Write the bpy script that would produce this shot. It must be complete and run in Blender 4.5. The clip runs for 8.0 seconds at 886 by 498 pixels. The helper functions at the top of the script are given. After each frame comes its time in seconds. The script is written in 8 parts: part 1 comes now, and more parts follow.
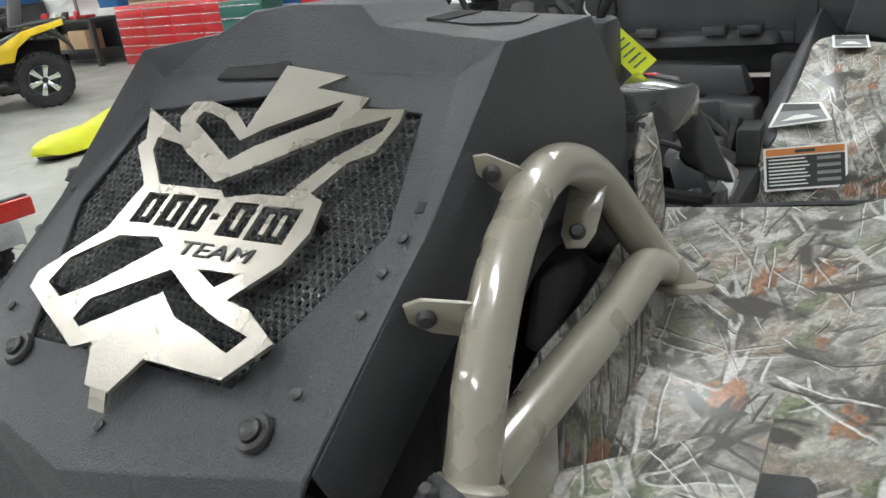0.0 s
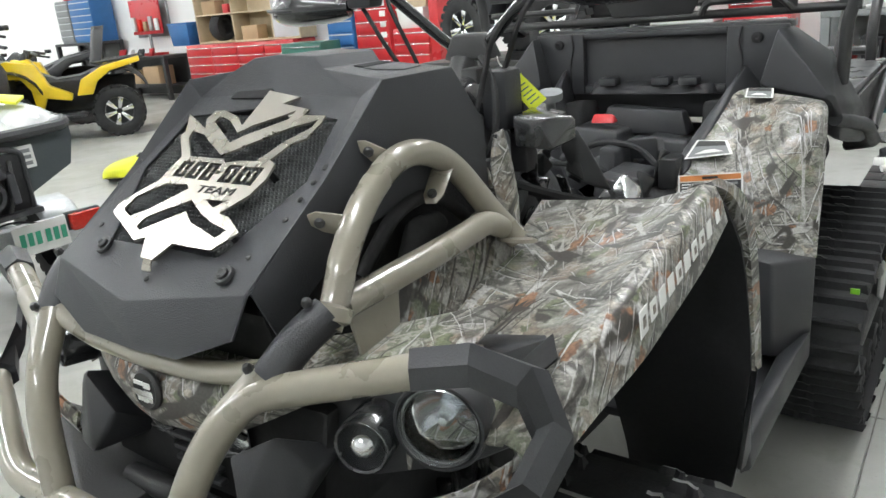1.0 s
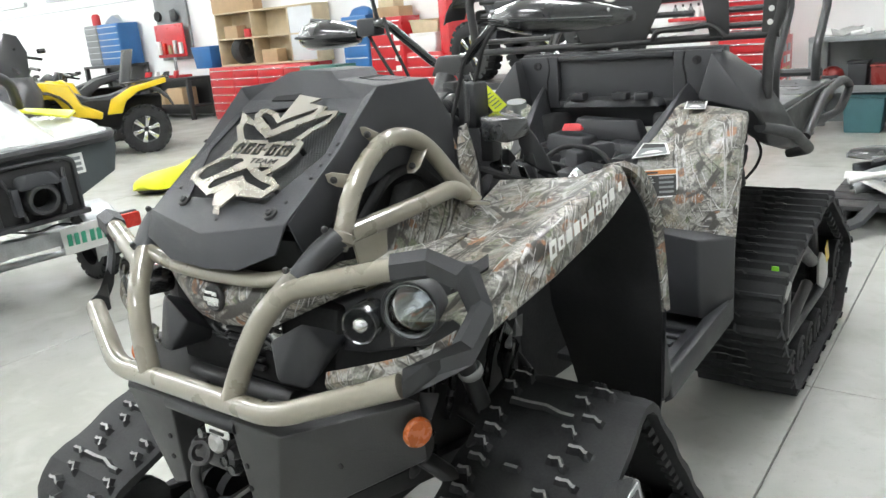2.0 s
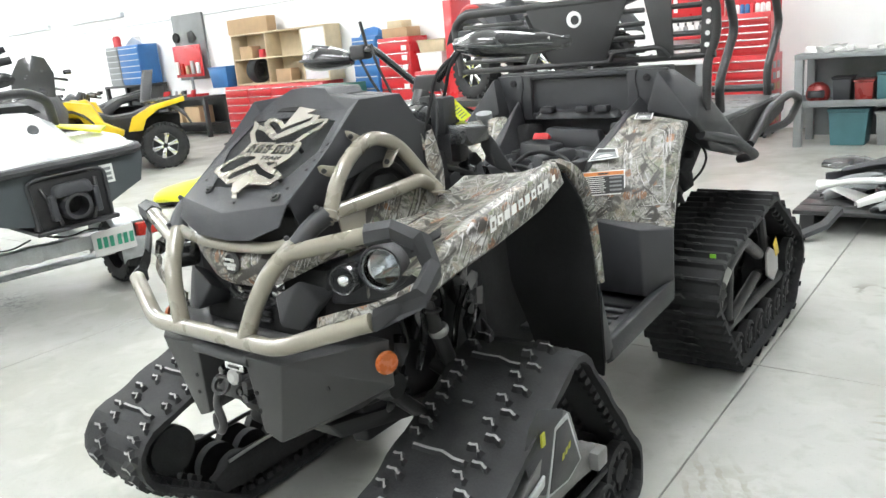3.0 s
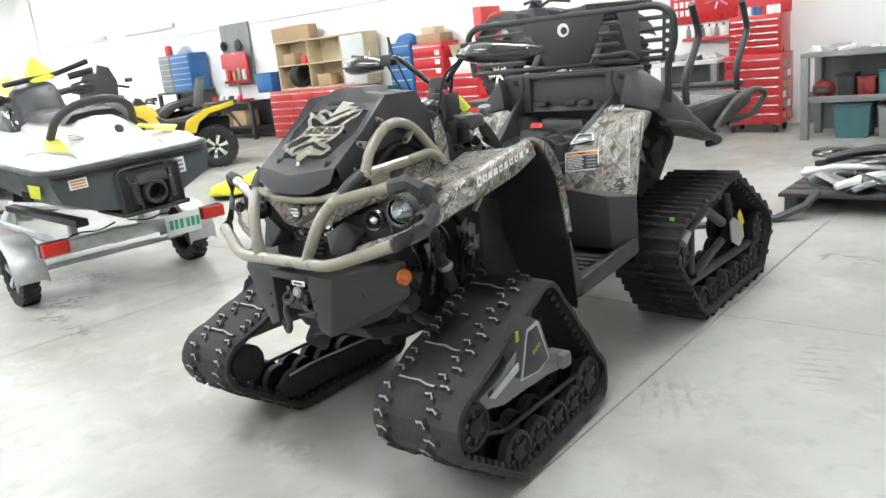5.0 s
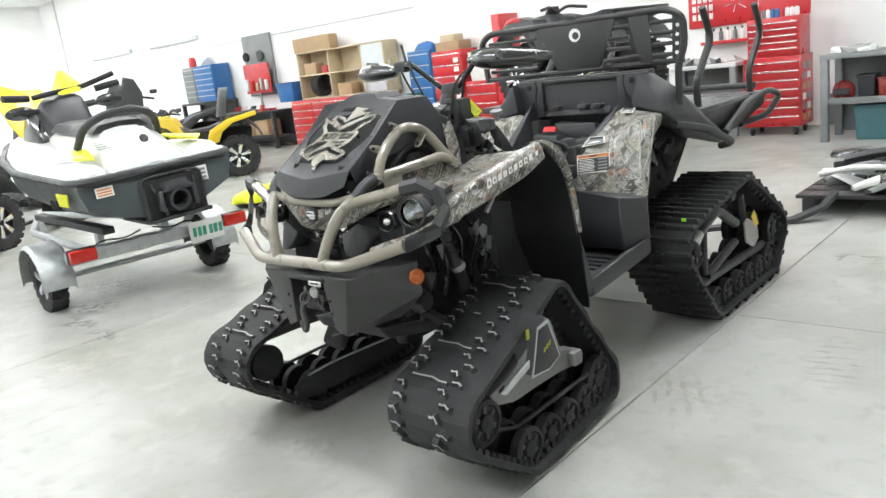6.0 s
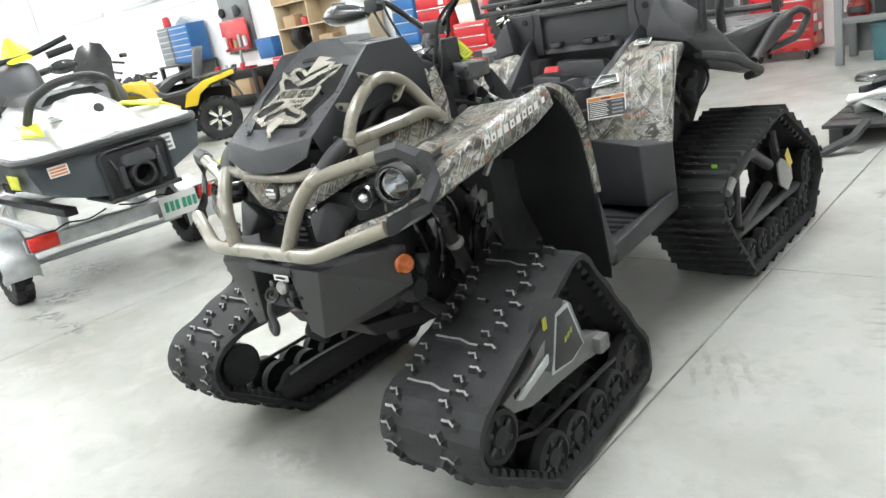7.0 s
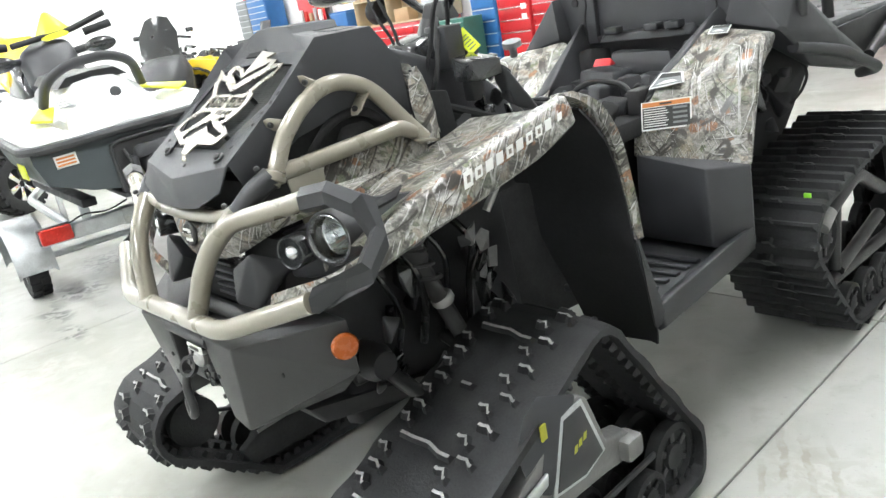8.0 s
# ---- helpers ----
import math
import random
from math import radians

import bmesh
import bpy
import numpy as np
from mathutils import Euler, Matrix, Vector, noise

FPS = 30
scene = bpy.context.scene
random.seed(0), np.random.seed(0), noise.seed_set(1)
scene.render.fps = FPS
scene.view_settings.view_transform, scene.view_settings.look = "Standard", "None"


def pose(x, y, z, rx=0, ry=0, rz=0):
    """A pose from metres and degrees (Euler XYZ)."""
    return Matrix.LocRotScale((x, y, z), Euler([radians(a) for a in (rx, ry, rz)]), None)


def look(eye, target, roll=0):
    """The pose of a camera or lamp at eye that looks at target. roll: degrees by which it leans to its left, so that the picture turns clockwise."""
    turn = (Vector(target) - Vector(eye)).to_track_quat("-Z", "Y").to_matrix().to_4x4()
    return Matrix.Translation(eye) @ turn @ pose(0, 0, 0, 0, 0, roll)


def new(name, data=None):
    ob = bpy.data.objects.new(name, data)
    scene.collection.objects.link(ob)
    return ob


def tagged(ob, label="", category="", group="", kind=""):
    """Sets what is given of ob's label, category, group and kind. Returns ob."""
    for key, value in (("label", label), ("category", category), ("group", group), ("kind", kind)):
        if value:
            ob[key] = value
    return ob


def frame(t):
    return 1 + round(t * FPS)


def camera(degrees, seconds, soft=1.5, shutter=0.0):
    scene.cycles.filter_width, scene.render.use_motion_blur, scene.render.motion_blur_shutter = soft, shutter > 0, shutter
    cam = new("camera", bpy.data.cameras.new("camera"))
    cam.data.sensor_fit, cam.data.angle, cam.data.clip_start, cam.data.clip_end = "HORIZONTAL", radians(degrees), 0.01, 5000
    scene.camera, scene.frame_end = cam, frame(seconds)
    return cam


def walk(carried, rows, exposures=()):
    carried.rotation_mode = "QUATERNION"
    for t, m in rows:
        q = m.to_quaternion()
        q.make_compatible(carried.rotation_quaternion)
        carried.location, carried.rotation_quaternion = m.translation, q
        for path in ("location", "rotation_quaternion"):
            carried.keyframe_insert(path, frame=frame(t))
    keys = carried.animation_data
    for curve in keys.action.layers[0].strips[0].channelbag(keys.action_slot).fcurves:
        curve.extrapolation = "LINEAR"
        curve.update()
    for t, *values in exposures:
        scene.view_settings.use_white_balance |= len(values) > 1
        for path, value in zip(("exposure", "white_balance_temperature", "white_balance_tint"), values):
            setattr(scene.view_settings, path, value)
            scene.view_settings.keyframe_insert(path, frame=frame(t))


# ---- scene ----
cam = camera(60.1, 8.0)
PATH = [
    (0, (0.501, -0.159, 1.536), (-0.496, 1.411, 0.801), -6.5),
    (0.5, (0.668, -0.344, 1.558), (-0.305, 1.250, 0.841), -4.2),
    (1, (0.918, -0.446, 1.56), (-0.203, 1.091, 0.941), -5.1),
    (1.2, (1.025, -0.492, 1.56), (-0.169, 0.996, 0.961), -5.9),
    (2.3, (1.341, -0.922, 1.583), (0.205, 0.629, 1.032), -4.3),
    (2.5, (1.407, -0.978, 1.597), (0.277, 0.578, 1.048), -3.9),
    (3, (1.63, -1.104, 1.58), (0.44, 0.419, 1.066), -5.3),
    (3.5, (1.786, -1.25, 1.596), (0.53, 0.209, 1.054), -6.2),
    (4, (1.87, -1.467, 1.592), (0.646, 0.032, 1.089), -5.9),
    (5.3, (2.298, -1.72, 1.593), (1.013, -0.269, 1.1), -6.3),
    (5.5, (2.311, -1.739, 1.589), (1.019, -0.292, 1.103), -6.3),
    (6, (2.309, -1.718, 1.582), (0.993, -0.287, 1.11), -7.1),
    (6.5, (2.187, -1.559, 1.534), (0.853, -0.158, 1.025), -9.0),
    (7, (1.97, -1.302, 1.535), (0.665, 0.09, 0.936), -10.8),
    (7.5, (1.828, -0.95, 1.498), (0.442, 0.365, 0.907), -12.6),
    (8, (1.717, -0.607, 1.5), (0.263, 0.618, 0.879), -10.6),
]
walk(cam, [(t, look(eye, target, roll)) for t, eye, target, roll in PATH],
     exposures=((0.0, -0.40), (0.5, -0.28), (1.0, -0.22), (2.5, 0.20), (3.5, 0.30), (5.5, 0.07), (6.5, 0.10), (7.0, 0.19), (7.5, 0.33), (8.0, 0.46)))


# ---- world and light ----
world = bpy.data.worlds.new("world")
world.use_nodes = True
world.node_tree.nodes["Background"].inputs[0].default_value = (0.9, 0.95, 1.0, 1)
world.node_tree.nodes["Background"].inputs[1].default_value = 0.05
scene.world = world
LAMP_GLOW = 50.0


# ---- materials ----
def mat(name, base=(0.5, 0.5, 0.5), rough=0.5, metal=0.0, vary=0.12, scale=6.0, bump=0.02, fine=90.0, spec=0.5, coat=0.0, dirt=None, dirt_amount=0.5, random_tone=0.0, emit=0.0):
    """Principled surface with tone varying at two scales, fine relief and optional dirt patches."""
    m = bpy.data.materials.new(name)
    m.use_nodes = True
    nt = m.node_tree
    b = nt.nodes["Principled BSDF"]
    L = nt.links.new
    co = nt.nodes.new("ShaderNodeTexCoord")
    n1 = nt.nodes.new("ShaderNodeTexNoise")
    n1.inputs["Scale"].default_value, n1.inputs["Detail"].default_value = scale, 5
    n2 = nt.nodes.new("ShaderNodeTexNoise")
    n2.inputs["Scale"].default_value, n2.inputs["Detail"].default_value = fine, 3
    L(co.outputs["Object"], n1.inputs["Vector"])
    L(co.outputs["Object"], n2.inputs["Vector"])
    add = nt.nodes.new("ShaderNodeMath")
    add.operation = "MULTIPLY_ADD"
    add.inputs[1].default_value = 0.45
    L(n2.outputs["Fac"], add.inputs[0])
    L(n1.outputs["Fac"], add.inputs[2])
    rng = nt.nodes.new("ShaderNodeMapRange")
    rng.inputs["From Min"].default_value, rng.inputs["From Max"].default_value = 0.45, 1.0
    rng.inputs["To Min"].default_value, rng.inputs["To Max"].default_value = 1 - vary, 1 + vary
    L(add.outputs[0], rng.inputs["Value"])
    tone = rng.outputs["Result"]
    if random_tone:
        inf = nt.nodes.new("ShaderNodeObjectInfo")
        r2 = nt.nodes.new("ShaderNodeMapRange")
        r2.inputs["To Min"].default_value, r2.inputs["To Max"].default_value = 1 - random_tone, 1 + random_tone
        L(inf.outputs["Random"], r2.inputs["Value"])
        mu = nt.nodes.new("ShaderNodeMath")
        mu.operation = "MULTIPLY"
        L(tone, mu.inputs[0])
        L(r2.outputs["Result"], mu.inputs[1])
        tone = mu.outputs[0]
    mix = nt.nodes.new("ShaderNodeVectorMath")
    mix.operation = "SCALE"
    mix.inputs[0].default_value = base
    L(tone, mix.inputs["Scale"])
    col = mix.outputs["Vector"]
    if dirt:
        n3 = nt.nodes.new("ShaderNodeTexNoise")
        n3.inputs["Scale"].default_value, n3.inputs["Detail"].default_value = scale * 0.6, 8
        L(co.outputs["Object"], n3.inputs["Vector"])
        r3 = nt.nodes.new("ShaderNodeMapRange")
        r3.inputs["From Min"].default_value, r3.inputs["From Max"].default_value = 0.52, 0.72
        r3.inputs["To Max"].default_value = dirt_amount
        L(n3.outputs["Fac"], r3.inputs["Value"])
        mx = nt.nodes.new("ShaderNodeMix")
        mx.data_type = "RGBA"
        L(r3.outputs["Result"], mx.inputs["Factor"])
        L(col, mx.inputs["A"])
        mx.inputs["B"].default_value = (*dirt, 1)
        col = mx.outputs["Result"]
    L(col, b.inputs["Base Color"])
    b.inputs["Roughness"].default_value = rough
    rr = nt.nodes.new("ShaderNodeMapRange")
    rr.inputs["From Min"].default_value, rr.inputs["From Max"].default_value = 0.3, 0.7
    rr.inputs["To Min"].default_value, rr.inputs["To Max"].default_value = max(0.02, rough - 0.08), min(1, rough + 0.1)
    L(n1.outputs["Fac"], rr.inputs["Value"])
    L(rr.outputs["Result"], b.inputs["Roughness"])
    b.inputs["Metallic"].default_value = metal
    b.inputs["Specular IOR Level"].default_value = spec
    b.inputs["Coat Weight"].default_value = coat
    b.inputs["Coat Roughness"].default_value = 0.08
    if bump:
        bp = nt.nodes.new("ShaderNodeBump")
        bp.inputs["Strength"].default_value, bp.inputs["Distance"].default_value = min(1, bump * 12), 0.002
        L(n2.outputs["Fac"], bp.inputs["Height"])
        L(bp.outputs["Normal"], b.inputs["Normal"])
    if emit:
        b.inputs["Emission Color"].default_value = (*base, 1)
        b.inputs["Emission Strength"].default_value = emit
    return m


def camo_material(name):
    """Woodland print: bark and leaf-litter ground, pale sticks, tan and rust leaves, under a satin coat."""
    m = bpy.data.materials.new(name)
    m.use_nodes = True
    nt = m.node_tree
    b = nt.nodes["Principled BSDF"]
    L = nt.links.new
    fine = nt.nodes.new("ShaderNodeVectorMath")
    fine.operation = "SCALE"
    fine.inputs["Scale"].default_value = 1.55
    L(nt.nodes.new("ShaderNodeTexCoord").outputs["Object"], fine.inputs[0])
    co = fine.outputs["Vector"]

    def noise_tex(scale, detail=4, vec=co, dist=0.0):
        n = nt.nodes.new("ShaderNodeTexNoise")
        n.inputs["Scale"].default_value, n.inputs["Detail"].default_value, n.inputs["Distortion"].default_value = scale, detail, dist
        L(vec, n.inputs["Vector"])
        return n

    def warped(amount, scale, seed):
        n = noise_tex(scale, 3)
        n.noise_dimensions = "4D"
        n.inputs["W"].default_value = seed
        v = nt.nodes.new("ShaderNodeVectorMath")
        v.operation = "MULTIPLY_ADD"
        v.inputs[1].default_value = (amount,) * 3
        L(n.outputs["Color"], v.inputs[0])
        L(co, v.inputs[2])
        return v.outputs["Vector"]

    def rotated(vec, rot, sc):
        mp = nt.nodes.new("ShaderNodeMapping")
        mp.inputs["Rotation"].default_value = rot
        L(vec, mp.inputs["Vector"])
        st = nt.nodes.new("ShaderNodeVectorMath")
        st.operation = "MULTIPLY"
        st.inputs[1].default_value = sc
        L(mp.outputs["Vector"], st.inputs[0])
        return st.outputs["Vector"]

    def mask(value, lo, hi):
        r = nt.nodes.new("ShaderNodeMapRange")
        r.inputs["From Min"].default_value, r.inputs["From Max"].default_value = lo, hi
        L(value, r.inputs["Value"])
        return r.outputs["Result"]

    def blend(fac, a, bcol):
        mx = nt.nodes.new("ShaderNodeMix")
        mx.data_type = "RGBA"
        L(fac, mx.inputs["Factor"])
        for sock, c in (("A", a), ("B", bcol)):
            if isinstance(c, tuple):
                mx.inputs[sock].default_value = (*c, 1)
            else:
                L(c, mx.inputs[sock])
        return mx.outputs["Result"]

    def times(a, bb):
        mu = nt.nodes.new("ShaderNodeMath")
        mu.operation = "MULTIPLY"
        L(a, mu.inputs[0])
        if isinstance(bb, float):
            mu.inputs[1].default_value = bb
        else:
            L(bb, mu.inputs[1])
        return mu.outputs[0]

    def ramp_of(value, stops, interpolation="LINEAR"):
        r = nt.nodes.new("ShaderNodeValToRGB")
        L(value, r.inputs[0])
        cr = r.color_ramp
        cr.interpolation = interpolation
        for i, (p, c) in enumerate(stops):
            e = cr.elements[i] if i < 2 else cr.elements.new(p)
            e.position, e.color = p, (*c, 1)
        return r.outputs["Color"]

    def line(value, width):
        d = nt.nodes.new("ShaderNodeMath")
        d.operation = "SUBTRACT"
        d.inputs[1].default_value = 0.5
        L(value, d.inputs[0])
        a = nt.nodes.new("ShaderNodeMath")
        a.operation = "ABSOLUTE"
        L(d.outputs[0], a.inputs[0])
        return mask(a.outputs[0], width, width * 0.45)

    def shifted(vec, off):
        v = nt.nodes.new("ShaderNodeVectorMath")
        v.inputs[1].default_value = off
        L(vec, v.inputs[0])
        return v.outputs["Vector"]

    # litter ground: mottled bark, moss and dry grass
    w1 = warped(0.06, 7, 1.0)
    n = noise_tex(17, 9, rotated(w1, (0.4, 0.3, 0.7), (1, 0.6, 1.2)), 0.35)
    n.inputs["Roughness"].default_value = 0.68
    col = ramp_of(n.outputs["Fac"], [(0.31, (0.042, 0.040, 0.036)), (0.41, (0.115, 0.110, 0.090)), (0.49, (0.195, 0.190, 0.155)), (0.57, (0.28, 0.275, 0.235)), (0.68, (0.44, 0.43, 0.39))])
    tint = noise_tex(6, 4, w1)
    col = blend(times(mask(tint.outputs["Fac"], 0.52, 0.66), 0.45), col, (0.20, 0.25, 0.12))
    tint = noise_tex(8, 4, shifted(w1, (4, 2, 7)))
    col = blend(times(mask(tint.outputs["Fac"], 0.54, 0.66), 0.40), col, (0.36, 0.25, 0.15))
    n = noise_tex(11, 7, shifted(w1, (9, 3, 1)), 0.8)
    col = blend(times(mask(n.outputs["Fac"], 0.57, 0.62), 0.7), col, (0.045, 0.043, 0.038))
    # bark streaks
    for rot, seed in (((0.5, 0.2, 0.5), 21.0), ((1.2, 0.6, 2.1), 23.0)):
        n = noise_tex(9, 5, rotated(shifted(w1, (seed, 0, 0)), rot, (9, 1.0, 9)))
        sel = noise_tex(7, 2, shifted(co, (0, seed, 0)))
        col = blend(times(times(mask(n.outputs["Fac"], 0.52, 0.58), mask(sel.outputs["Fac"], 0.50, 0.56)), 0.8), col, (0.42, 0.40, 0.33))
    # leaves: olive, tan and rust, lobed, each one shaded along its length
    for seed, colr, sc, lo, hi, rot, keep in ((8.0, (0.20, 0.225, 0.125), 17, 0.24, 0.30, (0.3, 1.1, 0.4), 0.55), (5.0, (0.47, 0.42, 0.32), 21, 0.25, 0.31, (0.9, 0.1, 1.2), 0.55), (3.0, (0.36, 0.18, 0.09), 12, 0.30, 0.35, (0.2, 0.5, 0.2), 0.60)):
        w = rotated(warped(0.06, 30, seed), rot, (1, 0.5, 1))
        v = nt.nodes.new("ShaderNodeTexVoronoi")
        v.inputs["Scale"].default_value = sc
        L(w, v.inputs["Vector"])
        s2 = nt.nodes.new("ShaderNodeSeparateColor")
        L(v.outputs["Color"], s2.inputs[0])
        near = mask(v.outputs["Distance"], hi, lo)
        pick = mask(s2.outputs[1], keep, keep + 0.02)
        shade = noise_tex(55, 4, w)
        leaf = blend(mask(shade.outputs["Fac"], 0.35, 0.65), tuple(c * 0.45 for c in colr), colr)
        col = blend(times(near, pick), col, leaf)
    # twigs: long thin bending lines with a dark edge beside each
    for seed, rot, sc, colr, width, keep in ((11.0, 0.4, 8.0, (0.54, 0.53, 0.48), 0.013, 0.48), (13.0, 1.5, 9.0, (0.46, 0.45, 0.40), 0.012, 0.50), (17.0, 0.9, 10.0, (0.045, 0.04, 0.032), 0.018, 0.48), (19.0, 2.3, 9.0, (0.58, 0.57, 0.52), 0.011, 0.48), (29.0, 2.8, 8.0, (0.42, 0.41, 0.36), 0.012, 0.50), (31.0, 1.9, 9.0, (0.05, 0.045, 0.036), 0.016, 0.50)):
        w = rotated(shifted(rotated(warped(0.022, 9, seed), (0.85, 0.30, 0.0), (1, 1, 1)), (seed, 0, 0)), (0, 0, rot), (2.1, 0.20, 0.0))
        brk = mask(noise_tex(8, 3, shifted(co, (seed, seed, 0))).outputs["Fac"], keep, keep + 0.05)
        dark = line(noise_tex(sc, 1, shifted(w, (0.006, 0.0, -0.006))).outputs["Fac"], width * 1.5)
        col = blend(times(times(dark, brk), 0.55), col, (0.04, 0.037, 0.03))
        col = blend(times(line(noise_tex(sc, 1, w).outputs["Fac"], width), brk), col, colr)
    # fine print grain
    grain = noise_tex(150, 4)
    g = ramp_of(grain.outputs["Fac"], [(0.3, (0.72, 0.72, 0.78)), (0.7, (1.18, 1.18, 1.28))])
    mul = nt.nodes.new("ShaderNodeVectorMath")
    mul.operation = "MULTIPLY"
    L(col, mul.inputs[0])
    L(g, mul.inputs[1])
    col = mul.outputs["Vector"]
    L(col, b.inputs["Base Color"])
    b.inputs["Roughness"].default_value = 0.42
    b.inputs["Coat Weight"].default_value = 0.35
    b.inputs["Coat Roughness"].default_value = 0.18
    return m


def concrete_material(name, base=(0.42, 0.424, 0.40)):
    """Polished concrete: cloudy mottling, worn patches, fine specks and a few dirty marks with their own shapes."""
    m = bpy.data.materials.new(name)
    m.use_nodes = True
    nt = m.node_tree
    b = nt.nodes["Principled BSDF"]
    L = nt.links.new
    geo = nt.nodes.new("ShaderNodeNewGeometry").outputs["Position"]

    def noise_tex(scale, detail, dist=0.0):
        n = nt.nodes.new("ShaderNodeTexNoise")
        n.inputs["Scale"].default_value, n.inputs["Detail"].default_value, n.inputs["Distortion"].default_value = scale, detail, dist
        L(geo, n.inputs["Vector"])
        return n.outputs["Fac"]

    def mask(value, lo, hi, top=1.0):
        r = nt.nodes.new("ShaderNodeMapRange")
        r.inputs["From Min"].default_value, r.inputs["From Max"].default_value, r.inputs["To Max"].default_value = lo, hi, top
        L(value, r.inputs["Value"])
        return r.outputs["Result"]

    def blend(fac, a, c):
        mx = nt.nodes.new("ShaderNodeMix")
        mx.data_type = "RGBA"
        L(fac, mx.inputs["Factor"])
        if isinstance(a, tuple):
            mx.inputs["A"].default_value = (*a, 1)
        else:
            L(a, mx.inputs["A"])
        mx.inputs["B"].default_value = (*c, 1)
        return mx.outputs["Result"]

    def mul(a, c):
        mu = nt.nodes.new("ShaderNodeMath")
        mu.operation = "MULTIPLY"
        L(a, mu.inputs[0])
        L(c, mu.inputs[1])
        return mu.outputs[0]

    col = blend(mask(noise_tex(0.9, 6, 0.6), 0.40, 0.62, 0.8), base, (base[0] * 0.76, base[1] * 0.755, base[2] * 0.70))
    col = blend(mask(noise_tex(3.5, 7, 0.8), 0.50, 0.70, 0.55), col, tuple(c * 1.14 for c in base))
    col = blend(mask(noise_tex(9.0, 6, 0.4), 0.54, 0.72, 0.5), col, (base[0] * 0.74, base[1] * 0.735, base[2] * 0.68))
    col = blend(mask(noise_tex(60.0, 3), 0.62, 0.74, 0.35), col, (0.27, 0.265, 0.25))
    # dirty marks: (x, y, radius across, radius along, strength, tint)
    for x, y, rx, ry, k, tint in STAINS:
        mp = nt.nodes.new("ShaderNodeMapping")
        mp.inputs["Location"].default_value = (-x / rx, -y / ry, 0)
        mp.inputs["Scale"].default_value = (1 / rx, 1 / ry, 0)
        L(geo, mp.inputs["Vector"])
        ln = nt.nodes.new("ShaderNodeVectorMath")
        ln.operation = "LENGTH"
        L(mp.outputs["Vector"], ln.inputs[0])
        patch = mul(mask(ln.outputs["Value"], 1.0, 0.35), mask(noise_tex(16.0 if k < 0.8 else 9.0, 5, 1.0), 0.47, 0.60, k))
        col = blend(patch, col, tint)
    # tread prints: rows of thin dirty bars within a patch
    for x, y, rx, ry, turn in PRINTS:
        mp = nt.nodes.new("ShaderNodeMapping")
        mp.vector_type = "TEXTURE"
        mp.inputs["Location"].default_value = (x, y, 0)
        mp.inputs["Rotation"].default_value = (0, 0, radians(turn))
        L(geo, mp.inputs["Vector"])
        sc = nt.nodes.new("ShaderNodeVectorMath")
        sc.operation = "MULTIPLY"
        sc.inputs[1].default_value = (1 / rx, 1 / ry, 0)
        L(mp.outputs["Vector"], sc.inputs[0])
        ln = nt.nodes.new("ShaderNodeVectorMath")
        ln.operation = "LENGTH"
        L(sc.outputs["Vector"], ln.inputs[0])
        wv = nt.nodes.new("ShaderNodeTexWave")
        wv.bands_direction = "Y"
        wv.inputs["Scale"].default_value, wv.inputs["Distortion"].default_value, wv.inputs["Detail"].default_value = 4.6, 2.5, 3
        wv.inputs["Detail Scale"].default_value = 3.0
        L(mp.outputs["Vector"], wv.inputs["Vector"])
        bars = mul(mask(wv.outputs["Fac"], 0.62, 0.85), mask(noise_tex(12.0, 4), 0.40, 0.58, 0.75))
        col = blend(mul(mask(ln.outputs["Value"], 1.0, 0.55), bars), col, MUD)
    L(col, b.inputs["Base Color"])
    rr = mask(noise_tex(2.2, 5), 0.3, 0.7)
    r2 = nt.nodes.new("ShaderNodeMapRange")
    r2.inputs["To Min"].default_value, r2.inputs["To Max"].default_value = 0.30, 0.55
    L(rr, r2.inputs["Value"])
    L(r2.outputs["Result"], b.inputs["Roughness"])
    b.inputs["Specular IOR Level"].default_value = 0.4
    bp = nt.nodes.new("ShaderNodeBump")
    bp.inputs["Strength"].default_value, bp.inputs["Distance"].default_value = 0.12, 0.002
    L(noise_tex(35.0, 5), bp.inputs["Height"])
    L(bp.outputs["Normal"], b.inputs["Normal"])
    return m


MUD, OIL = (0.30, 0.285, 0.235), (0.13, 0.13, 0.125)
STAINS = ((0.92, 1.32, 0.30, 0.20, 0.35, MUD), (-3.55, 0.50, 0.30, 0.12, 1.0, OIL), (-3.05, 0.44, 0.22, 0.10, 1.0, OIL), (-3.9, 0.75, 0.35, 0.25, 0.9, OIL), (-4.4, 1.2, 0.5, 0.3, 0.7, OIL), (-2.6, 0.1, 0.5, 0.3, 0.5, MUD), (1.08, 3.66, 0.34, 0.13, 0.9, (0.20, 0.19, 0.16)), (-0.35, 0.10, 0.22, 0.12, 0.5, (0.55, 0.55, 0.53)))
PRINTS = ((1.36, 1.93, 0.15, 0.40, 12), (0.86, 1.30, 0.26, 0.17, -62))
M_PLASTIC = mat("black moulded plastic", (0.035, 0.036, 0.0395), 0.46, vary=0.2, scale=9, bump=0.03, fine=420)
M_COVER = mat("textured dark grey cover", (0.044, 0.0455, 0.051), 0.44, vary=0.15, scale=7, bump=0.05, fine=520, spec=0.4)
M_STEEL_BLACK = mat("black powder coat steel", (0.032, 0.032, 0.033), 0.40, vary=0.15, scale=8, bump=0.03, fine=300)
